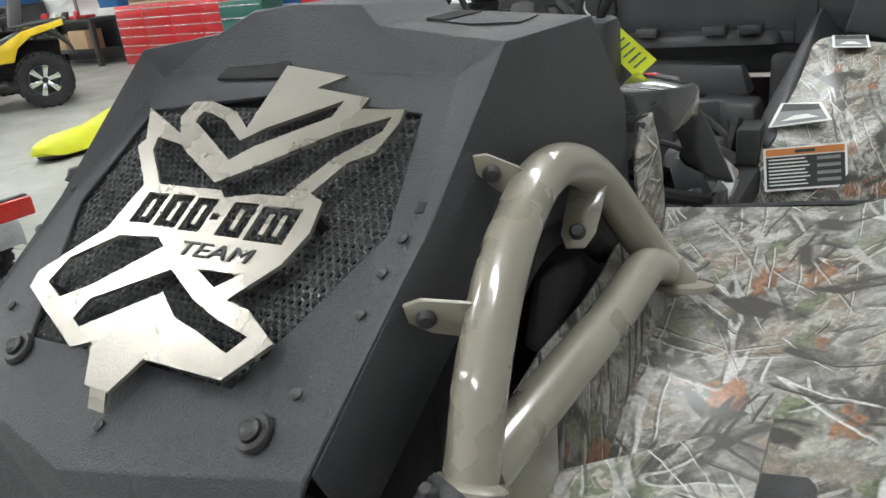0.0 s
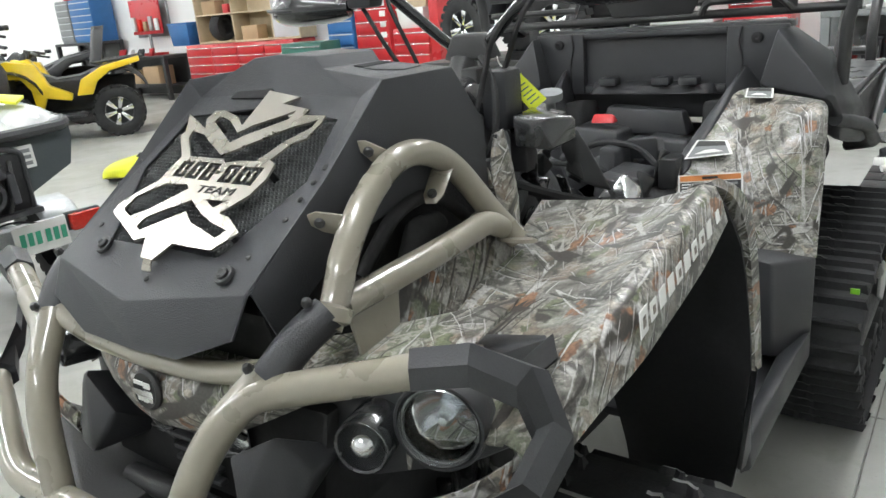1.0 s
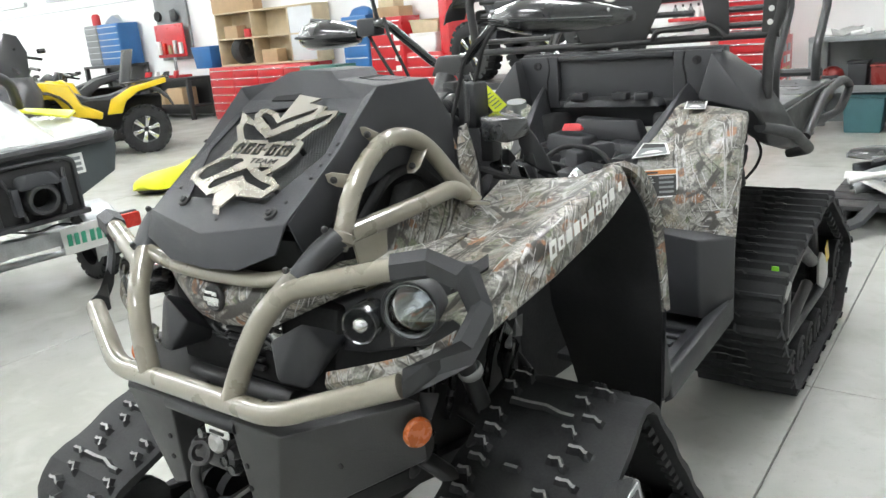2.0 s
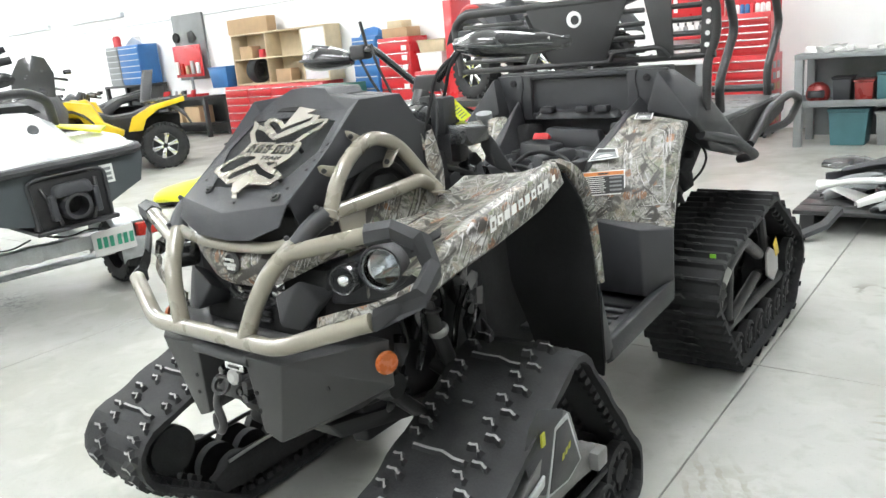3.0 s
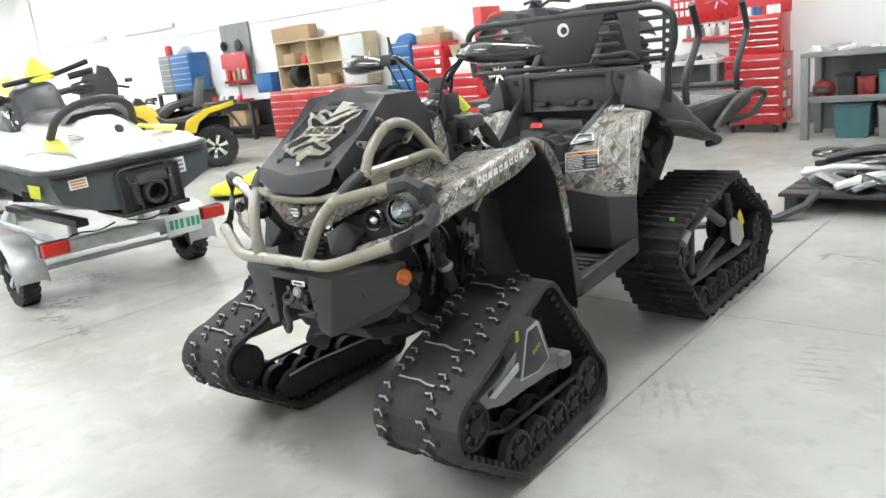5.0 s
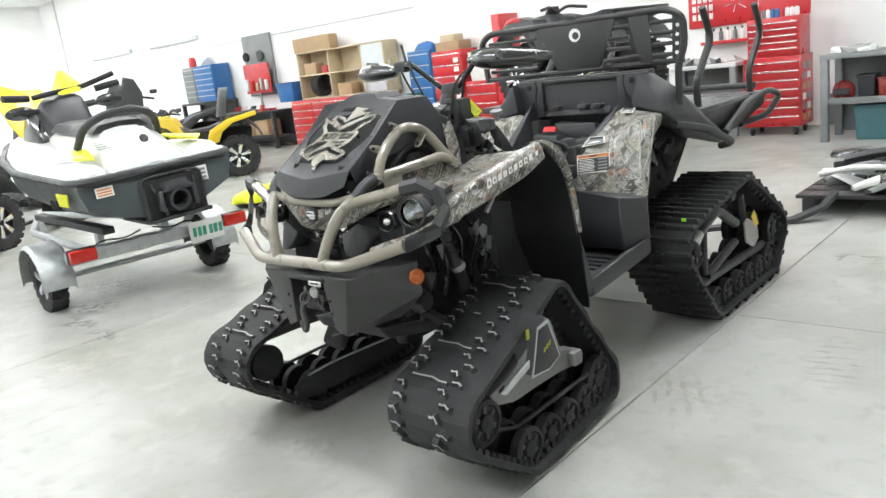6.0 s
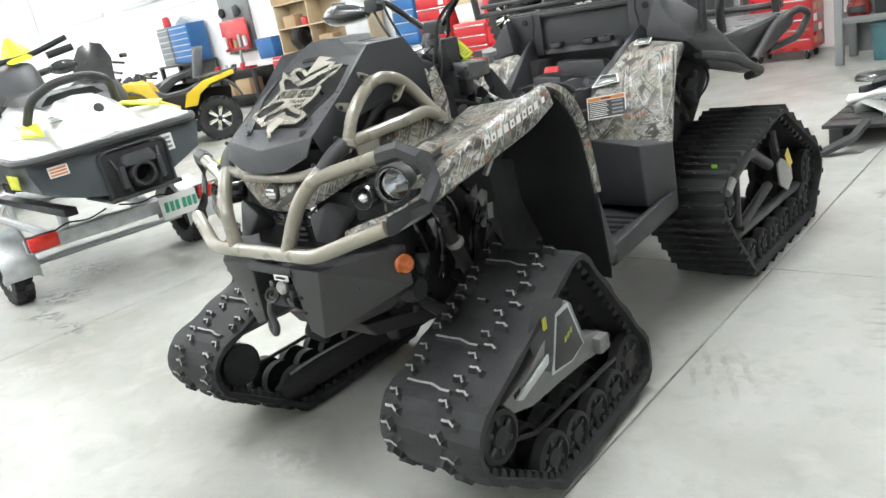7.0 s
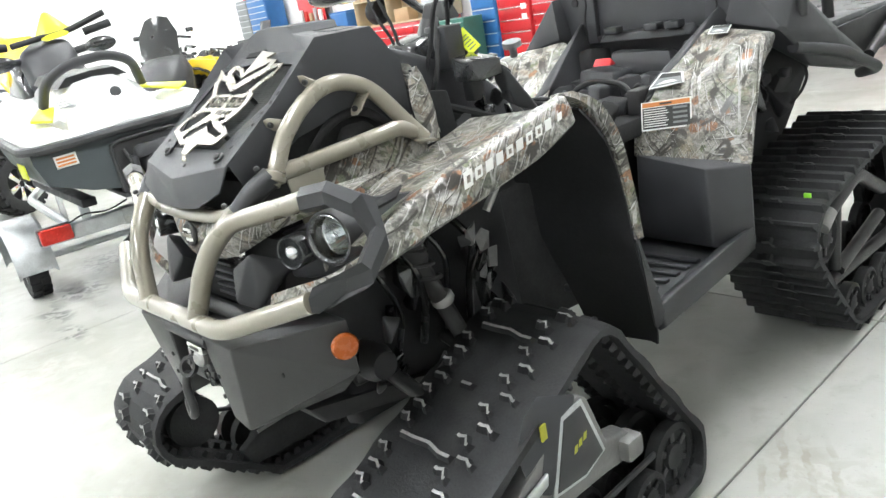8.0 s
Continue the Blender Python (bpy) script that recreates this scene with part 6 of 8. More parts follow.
for quadp in (((0.245, 1.655, 1.075), (0.262, 1.715, 1.118), (0.345, 1.715, 1.120), (0.372, 1.672, 1.092)), ((0.345, 1.885, 1.212), (0.338, 1.935, 1.232), (0.415, 1.925, 1.232), (0.425, 1.872, 1.212))):
    q = [V(p) for p in quadp]
    nn = (q[1] - q[0]).cross(q[3] - q[0]).normalized()
    nn = nn if nn.z > 0 else -nn
    c = sum(q, V()) / 4
    sl = part("small_label", prism([p + nn * 0.004 for p in q], nn * 0.001), M_LABEL, rq_left, "small white and orange caution label")
    part("label_field", prism([c + (p - c) * 0.86 + nn * 0.0055 for p in q], nn * 0.0005), M_GREYMETAL, sl)
    part("label_header", prism([c + (q[1] - c) * 0.84 + nn * 0.0065, c + (q[2] - c) * 0.84 + nn * 0.0065, c + (q[2] - c) * 0.84 + (q[3] - q[2]) * 0.3 + nn * 0.0065, c + (q[1] - c) * 0.84 + (q[0] - q[1]) * 0.3 + nn * 0.0065], nn * 0.0004), M_INK, sl)
    part("bar", prism([c + (q[0] - c) * 0.6 + nn * 0.0068, c + (q[3] - c) * 0.6 + nn * 0.0068, c + (q[3] - c) * 0.2 + nn * 0.0068, c + (q[0] - c) * 0.2 + nn * 0.0068], nn * 0.0004), M_LABEL, sl)

# white name blocks along the fender
for k in range(10):
    y = 0.438 + k * 0.0335 + (0.012 if k == 9 else 0)
    zc = curve_at(CROWN, y + 0.01) - 0.034
    xo = curve_at([(0.20, 0.535), (0.45, 0.568), (0.87, 0.575)], y) + 0.008
    h, w = (0.034, 0.026) if k == 0 else ((0.023, 0.022) if k < 9 else (0.016, 0.016))
    r = 0.16
    pts = [(xo + 0.006, y, zc - h / 2), (xo + 0.006, y + w, zc - h / 2 + w * r), (xo + 0.0005, y + w + 0.008, zc + h / 2 + w * r), (xo + 0.0005, y + 0.008, zc + h / 2)]
    nb = part("name_block", prism(pts, (0.0016, 0, 0.0004)), M_LABEL, fd_left, "white block lettering")
    c = sum((V(p) for p in pts), V()) / 4
    if k in (0, 1, 4, 6, 7):
        part("block_core", prism([c + (V(p) - c) * 0.42 + V((0.0018, 0, 0)) for p in pts], (0.0006, 0, 0)), M_CAMO, nb)

# dark slot on the fender nose
part("fender_slot", prism([(0.475, 0.255, 1.118), (0.50, 0.215, 1.112), (0.528, 0.30, 1.133), (0.502, 0.340, 1.146)], (0.004, -0.002, 0.008), 0.003), M_DARK, fd_left)

# steering area
pod = part("switch_housing", hull([(0.165, 0.85, 1.335), (0.225, 0.87, 1.325), (0.255, 0.95, 1.318), (0.165, 0.93, 1.340), (0.175, 0.84, 1.272), (0.235, 0.875, 1.262), (0.25, 0.96, 1.268), (0.165, 0.95, 1.28)], 0.006), M_BAR, atv, "angular glossy black instrument housing")
part("shield_fin", hull([(0.22, 0.97, 1.29), (0.25, 0.97, 1.29), (0.25, 1.06, 1.15), (0.29, 1.04, 1.145), (0.24, 0.97, 1.18), (0.21, 0.95, 1.26), (0.27, 1.08, 1.13)], 0.010), M_PLASTIC, atv)
part("side_shroud", hull([(0.10, 0.70, 1.36), (0.16, 0.72, 1.35), (0.19, 0.70, 1.28), (0.22, 0.72, 1.16), (0.16, 0.78, 1.14), (0.10, 0.78, 1.2), (0.08, 0.75, 1.3)], 0.014), M_CAMO, atv, "camouflage side shroud behind the hood")
part("side_shroud", hull([(-0.10, 0.70, 1.36), (-0.16, 0.72, 1.35), (-0.19, 0.70, 1.28), (-0.22, 0.72, 1.16), (-0.16, 0.78, 1.14), (-0.10, 0.78, 1.2)], 0.014), M_CAMO, atv)
part("hose", tube([(0.12, 0.86, 1.20), (0.20, 0.92, 1.16), (0.25, 1.02, 1.12), (0.22, 1.2, 1.06)], 0.012, 0.05, 8), M_DARK, atv)
part("cable", tube([(0.06, 0.92, 1.44), (0.14, 0.84, 1.40), (0.16, 0.80, 1.30), (0.10, 0.78, 1.2)], 0.007, 0.06, 6), M_DARK, atv)
part("foil_heat_shield", hull([(0.18, 1.28, 1.08), (0.24, 1.26, 1.05), (0.25, 1.34, 1.07), (0.19, 1.36, 1.09), (0.21, 1.30, 1.125), (0.23, 1.29, 1.0), (0.20, 1.33, 1.0)], 0.01), M_CHROME, atv, "crumpled bright heat foil")
part("choke_knob", lathe([(0.012, 0), (0.012, 0.03), (0.03, 0.032), (0.03, 0.05), (0, 0.05)], (0.06, 1.22, 1.28), (0.1, -0.2, 1), 16), M_GREYMETAL, atv)

tg = thing("hang_tag", pose(0.156, 0.945, 1.365), "fluorescent yellow paper tag on the handlebar", "tag")
c0 = V((0.156, 0.945, 1.365))
corners = [V(p) - c0 for p in ((0.110, 0.925, 1.388), (0.133, 0.948, 1.405), (0.193, 0.946, 1.352), (0.170, 0.925, 1.330))]
nt = (corners[1] - corners[0]).cross(corners[3] - corners[0]).normalized()
nt = nt if nt.y < 0 else -nt
part("card", prism(corners, nt * 0.0012), M_TAG, tg)
for k in range(5):
    a = 0.3 + k * 0.13
    p, q = corners[0].lerp(corners[3], a), corners[1].lerp(corners[2], a)
    part("bar", prism([p.lerp(q, 0.2) + nt * 0.0016, p.lerp(q, 0.8) + nt * 0.0016, p.lerp(q, 0.8) + nt * 0.0016 + (corners[3] - corners[0]) * 0.03, p.lerp(q, 0.2) + nt * 0.0016 + (corners[3] - corners[0]) * 0.03], nt * 0.0005), M_DKGREEN, tg)
part("string", tube([corners[0].lerp(corners[1], 0.5), corners[0].lerp(corners[1], 0.5) + V((-0.03, 0.0, 0.03)), V((-0.06, -0.02, 0.075))], 0.0015, 0.01, 5), M_LABEL, tg)

# ---- trailer and jet ski ----
def wheel(parent, name, c, axis, r, w, tyre=None, rim=None, spokes=6, tread=True):
    """Tyre with tread blocks, rim and spokes, under parent."""
    axis = V(axis).normalized()
    h = w / 2
    ty = part(name, lathe([(r * 0.58, -h * 0.8), (r * 0.72, -h), (r * 0.93, -h * 0.92), (r, -h * 0.6), (r, h * 0.6), (r * 0.93, h * 0.92), (r * 0.72, h), (r * 0.58, h * 0.8)], c, axis, 32, caps=False), tyre or M_RUBBER, parent, "black rubber tyre")
    if tread:
        a = axis.orthogonal().normalized()
        b = axis.cross(a)
        t = bmesh.new()
        for k in range(22):
            for sgn in (-1, 1):
                an = 2 * math.pi * (k + (0.25 if sgn > 0 else -0.25)) / 22
                rad = a * math.cos(an) + b * math.sin(an)
                tan = axis.cross(rad)
                o = V(c) + rad * r * 0.99 + axis * sgn * h * 0.5
                hull([o + tan * dt * r * 0.09 + axis * da * h * 0.42 + rad * dr * r * 0.05 for dt in (-1, 1) for da in (-1, 1) for dr in (-1, 1)], bm=t)
        tagged(part("tread_belt", t, tyre or M_RUBBER, ty, smooth=0), kind="stuff")
    part("rim", lathe([(r * 0.60, -h * 0.7), (r * 0.62, h * 0.72), (r * 0.55, h * 0.66), (r * 0.52, h * 0.2), (r * 0.1, h * 0.25), (0, h * 0.3)], c, axis, 28, caps=False), M_PLASTIC if spokes else M_ALU, ty)
    if spokes:
        a = axis.orthogonal().normalized()
        b = axis.cross(a)
        for k in range(spokes):
            an = 2 * math.pi * k / spokes
            rad = a * math.cos(an) + b * math.sin(an)
            tan = axis.cross(rad)
            part("spoke", hull([V(c) + axis * h * (0.72 if q > 0.3 else 0.62) + rad * r * q + tan * e * r * (0.05 + 0.09 * q) + axis * dz * 0.012 for q in (0.1, 0.57) for e in (-1, 1) for dz in (-1, 1)], 0.003), rim or M_CHROME, ty)
    return ty


trailer = thing("boat_trailer", pose(-4.11, 1.30, 0, 0, 0, -5.6), "galvanised single-axle trailer under a jet ski", "trailer")
for sy in (-1, 1):
    wheel(trailer, "wheel", (0, sy * 0.715, 0.245), (0, sy, 0), 0.245, 0.14, rim=M_GALV, spokes=5)
    rows = []
    for k in range(9):
        an = math.radians(-10 + 200 * k / 8)
        rows.append([(0.31 * math.cos(an), sy * (0.715 + e), 0.27 + 0.30 * math.sin(an) - (0.03 if abs(e) > 0.11 else 0)) for e in (-0.125, -0.10, 0.10, 0.125)])
    part("mudguard", sheet(rows, 0.006), M_GALV, trailer, "dented galvanised mudguard")
    ly = 0.73 if sy > 0 else -0.57
    lamp = part("tail_lamp", box(0.50, 0.56, ly - 0.10, ly + 0.10, 0.425, 0.525, 0.012), M_LAMPRED, trailer, "red rectangular tail lamp")
    part("lamp_back", box(0.46, 0.502, ly - 0.105, ly + 0.105, 0.42, 0.53, 0.006), M_PLASTIC, lamp)
    part("bunk", box(-1.5, 0.35, sy * 0.28 - 0.05, sy * 0.28 + 0.05, 0.56, 0.62, 0.01), M_PLASTIC, trailer)
    part("bunk_post", box(0.05, 0.12, sy * 0.28 - 0.03, sy * 0.28 + 0.03, 0.44, 0.57, 0.004), M_GALV, trailer)
    part("side_rail", tube([(0.44, sy * 0.42, 0.44), (-1.4, sy * 0.40, 0.46), (-2.6, 0, 0.48)], 0.035, 0.1, 8), M_GALV, trailer)
    part("wire", tube([(0.47, sy * 0.50, 0.50), (0.40, sy * 0.35, 0.54), (0.42, sy * 0.2, 0.51), (0.40, sy * 0.05, 0.55)], 0.006, 0.08, 6), M_DARK, trailer)
part("cross_beam", box(0.36, 0.47, -0.66, 0.80, 0.40, 0.50, 0.008), M_GALV, trailer, "galvanised channel cross beam")
part("axle", tube([(0, -0.66, 0.245), (0, 0.66, 0.245)], 0.025, 0, 10), M_GALV, trailer)
part("beam_strap", box(0.355, 0.475, -0.12, -0.02, 0.395, 0.507, 0.004), M_GALV, trailer)
part("jack", tube([(-2.6, 0, 0.52), (-2.6, 0, 0.0)], 0.03, 0, 8), M_GALV, trailer)
plate = part("number_plate", prism([(0.545, 0.29, 0.525), (0.545, 0.60, 0.535), (0.53, 0.612, 0.355), (0.53, 0.302, 0.345)], (0.004, 0, 0), 0.001), M_LABEL, trailer, "white plate with green bars")
for k in range(6):
    y0 = 0.325 + k * 0.045 + (0.012 if k > 2 else 0)
    part("bar", prism([(0.549, y0, 0.480), (0.549, y0 + 0.030, 0.481), (0.5405, y0 + 0.032, 0.402), (0.5405, y0 + 0.002, 0.401)], (0.002, 0, 0)), M_GREENINK, plate)

M_HULLGREY = mat("grey hull plastic", (0.065, 0.076, 0.082), 0.4, vary=0.1, scale=5, bump=0.01)
ski = thing("jet_ski", pose(-3.20, 1.24, 0, 2.5, 0, -7), "white jet ski with yellow accents on a trailer", "jet ski")


def hull_ring(x, half, zb, zr):
    return [(x, -half, zr), (x, -half, zr - 0.06), (x, -half * 0.93, zr - 0.20), (x, -half * 0.55, zb + 0.08), (x, 0, zb), (x, half * 0.55, zb + 0.08), (x, half * 0.93, zr - 0.20), (x, half, zr - 0.06), (x, half, zr)]


part("hull", loft([hull_ring(x, h, b, r) for x, h, b, r in ((0.0, 0.60, 0.68, 1.06), (-0.6, 0.62, 0.65, 1.07), (-1.6, 0.60, 0.64, 1.10), (-2.4, 0.50, 0.68, 1.17), (-3.0, 0.30, 0.85, 1.26), (-3.4, 0.04, 1.12, 1.34))]), M_HULLGREY, ski, "dark grey lower hull", smooth=45)
part("rub_rail", tube([(-3.4, 0, 1.36), (-3.0, -0.32, 1.28), (-2.4, -0.52, 1.19), (-1.6, -0.62, 1.12), (-0.1, -0.63, 1.08), (0.03, -0.55, 1.075), (0.03, 0.55, 1.075), (-0.1, 0.63, 1.08), (-1.6, 0.62, 1.12), (-2.4, 0.52, 1.19), (-3.0, 0.32, 1.28), (-3.4, 0, 1.36)], 0.03, 0.12, 8), M_PLASTIC, ski)
part("deck", loft([[(x, -h, z0), (x, -h * 0.97, z0 + 0.05), (x, -h * 0.6, z1 - 0.05), (x, 0, z1), (x, h * 0.6, z1 - 0.05), (x, h * 0.97, z0 + 0.05), (x, h, z0)] for x, h, z0, z1 in ((0.0, 0.58, 1.07, 1.12), (-0.25, 0.60, 1.08, 1.19), (-1.0, 0.60, 1.09, 1.22), (-1.7, 0.58, 1.12, 1.30), (-2.4, 0.48, 1.19, 1.42), (-3.0, 0.28, 1.28, 1.42), (-3.35, 0.04, 1.34, 1.37))]), M_WHITE, ski, "white upper deck", smooth=60)
for sy in (-1, 1):
    part("deck_bulge", loft([[(x, sy * (0.46 + r * math.cos(a)), 1.09 + r * 0.8 * math.sin(a)) for a in [math.pi * k / 6 for k in range(7)]] for x, r in ((0.0, 0.05), (-0.1, 0.12), (-0.4, 0.145), (-0.8, 0.13), (-1.2, 0.05))]), M_WHITE, ski, smooth=60)
    part("stripe", prism([(-0.08, sy * 0.40, 1.205), (-0.22, sy * 0.50, 1.222), (-0.75, sy * 0.36, 1.255), (-0.60, sy * 0.28, 1.255)], (0, 0, 0.016), 0.002), M_LIME, ski, "yellow stripe")
    part("side_mark", prism([(-0.15, sy * 0.628, 1.00), (-0.42, sy * 0.632, 1.00), (-0.42, sy * 0.630, 0.90), (-0.22, sy * 0.622, 0.90)], (0, sy * 0.008, 0), 0.002), M_LIME, ski)
    for k in range(4):
        part("vent", box(-0.52 - k * 0.06, -0.49 - k * 0.06, sy * 0.615 - 0.01, sy * 0.615 + 0.01, 0.86, 0.93, 0.004), M_DARK, ski)
    part("mirror", loft([[(-2.02 + dx, sy * 0.40 + 0.06 + 0.13 * k * math.cos(a), 1.60 + 0.062 * k * math.sin(a)) for a in [math.pi * q / 8 for q in range(16)]] for dx, k in ((-0.07, 0.5), (-0.03, 0.95), (0.02, 1.0), (0.03, 0.8))]), M_BAR, ski, "dark oval mirror")
    part("mirror_arm", tube([(-2.05, sy * 0.30 + 0.06, 1.60), (-2.1, sy * 0.12 + 0.06, 1.58)], 0.03, 0, 8), M_PLASTIC, ski)
seat = part("seat_base", loft([[(x, -w, 1.08), (x, -w * 0.78, z - 0.06), (x, -w * 0.45, z), (x, 0, z + 0.015), (x, w * 0.45, z), (x, w * 0.78, z - 0.06), (x, w, 1.08)] for x, w, z in ((-0.02, 0.33, 1.14), (-0.12, 0.34, 1.21), (-0.42, 0.30, 1.36), (-0.72, 0.28, 1.42), (-1.2, 0.26, 1.40), (-1.75, 0.24, 1.42), (-2.1, 0.22, 1.38))]), M_WHITE, ski, "white seat pedestal", smooth=60)
part("seat_pad", loft([[(x, -w, z - 0.05), (x, -w * 0.7, z + 0.01), (x, 0, z + 0.02), (x, w * 0.7, z + 0.01), (x, w, z - 0.05)] for x, w, z in ((-0.55, 0.23, 1.42), (-0.8, 0.25, 1.44), (-1.3, 0.20, 1.43), (-1.8, 0.18, 1.45))]), M_PLASTIC, ski)
part("grab_handle", tube([(-0.62, -0.34, 1.28), (-0.50, -0.30, 1.43), (-0.46, -0.14, 1.51), (-0.46, 0.12, 1.52), (-0.50, 0.27, 1.45), (-0.62, 0.32, 1.28)], 0.032, 0.12, 10), M_PLASTIC, ski, "black arched grab handle")
part("deck_plug", lathe([(0.035, 0), (0.035, 0.01), (0.02, 0.014), (0, 0.014)], (-0.22, 0.04, 1.285), (0.85, 0, 0.5), 16), M_PLASTIC, ski)
part("console", hull([(-1.75, -0.14, 1.30), (-1.75, 0.20, 1.30), (-2.0, -0.20, 1.40), (-2.0, 0.28, 1.40), (-2.05, -0.17, 1.66), (-2.05, 0.25, 1.70), (-2.5, -0.2, 1.3), (-2.5, 0.28, 1.3), (-2.35, 0.0, 1.74), (-2.35, 0.15, 1.74)], 0.04), M_PLASTIC, ski, "black steering console")
part("console_top", hull([(-2.04, 0.06, 1.70), (-2.04, 0.26, 1.72), (-2.12, 0.0, 1.76), (-2.12, 0.30, 1.78), (-2.25, 0.16, 1.98), (-2.30, 0.08, 1.76), (-2.3, 0.28, 1.78)], 0.02), M_LIME, ski, "yellow console cap")
part("handlebar", tube([(-2.0, -0.20, 1.72), (-2.1, 0.0, 1.74), (-2.1, 0.28, 1.76), (-1.98, 0.56, 1.84)], 0.024, 0.06, 8), M_RUBBER, ski)
part("bow_lid", sheet([[(-2.35, -0.24, 1.22), (-2.45, -0.06, 1.25), (-2.45, 0.16, 1.25)], [(-2.5, -0.34, 1.50), (-2.62, -0.12, 1.57), (-2.62, 0.14, 1.57)], [(-2.72, -0.38, 1.78), (-2.80, -0.16, 1.80), (-2.82, 0.09, 1.78)], [(-2.92, -0.42, 2.10), (-2.95, -0.34, 1.92), (-2.98, -0.06, 1.80)]], 0.02), M_YELLOW, ski, "raised yellow bow lid")
part("cockpit_cowl", hull([(-1.92, -0.26, 1.30), (-1.92, 0.32, 1.30), (-2.35, -0.32, 1.32), (-2.35, 0.36, 1.32), (-2.0, -0.20, 1.50), (-2.0, 0.26, 1.52), (-2.3, -0.24, 1.62), (-2.3, 0.28, 1.62)], 0.03), M_BAR, ski, "dark angular cockpit cowl")
for sy in (-1, 1):
    part("bar_grip", tube([(-2.0, sy * 0.30 + 0.06, 1.72), (-1.96, sy * 0.52 + 0.06, 1.75)], 0.032, 0, 10), M_RUBBER, ski)
for k in range(5):
    part("deck_bar", box(-0.30 - 0.03 * k, -0.285 - 0.03 * k, -0.30, -0.20 - 0.012 * k, 1.262 + 0.016 * k, 1.266 + 0.016 * k), M_GREYMETAL, ski)
pump = part("pump_tunnel", box(-0.05, 0.014, -0.17, 0.33, 0.66, 1.01, 0.06, seg=4), M_DARK, ski, "black pump recess")
part("tunnel_lip", tube([(0.014, -0.15, 0.68), (0.014, -0.16, 0.98), (0.014, -0.10, 1.01), (0.014, 0.26, 1.01), (0.014, 0.32, 0.98), (0.014, 0.31, 0.68)], 0.014, 0.05, 8), M_PLASTIC, pump)
part("nozzle", lathe([(0.10, -0.02), (0.105, 0.05), (0.085, 0.12), (0.065, 0.12), (0.06, 0.0), (0, 0.0)], (0.0, 0.08, 0.82), (1, 0, -0.1), 20), M_PLASTIC, pump)
part("nozzle_bridge", hull([(0.05, -0.06, 0.88), (0.05, 0.22, 0.88), (0.12, -0.03, 0.88), (0.12, 0.19, 0.88), (0.06, -0.04, 0.96), (0.06, 0.20, 0.96), (0.11, 0.02, 0.965), (0.11, 0.14, 0.965)], 0.014), M_COVER, pump)
for sy in (-1, 1):
    part("nozzle_ear", box(0.03, 0.10, 0.08 + sy * 0.135 - 0.02, 0.08 + sy * 0.135 + 0.02, 0.74, 0.90, 0.01), M_COVER, pump)
    part("steering_link", tube([(0.02, 0.08 + sy * 0.17, 0.95), (0.09, 0.08 + sy * 0.13, 0.80), (0.05, 0.08 + sy * 0.10, 0.70)], 0.012, 0.03, 8), M_STEEL_BLACK, pump)
part("ride_plate", box(-0.5, 0.06, -0.18, 0.34, 0.66, 0.69, 0.008), M_PLASTIC, ski)
for sy, y0, z0, w, h, m2 in ((-1, -0.42, 0.98, 0.13, 0.075, M_ORANGE_INK), (1, 0.30, 0.95, 0.17, 0.12, M_GREYMETAL)):
    lb = part("warning_label", box(0.004, 0.010, y0 - w / 2, y0 + w / 2, z0 - h / 2, z0 + h / 2, 0.002), M_LABEL, ski, "faded warning label")
    for k in range(3):
        part("bar", box(0.010, 0.012, y0 - w * 0.42, y0 + w * 0.40, z0 - h * 0.36 + k * h * 0.27, z0 - h * 0.20 + k * h * 0.27), m2, lb)

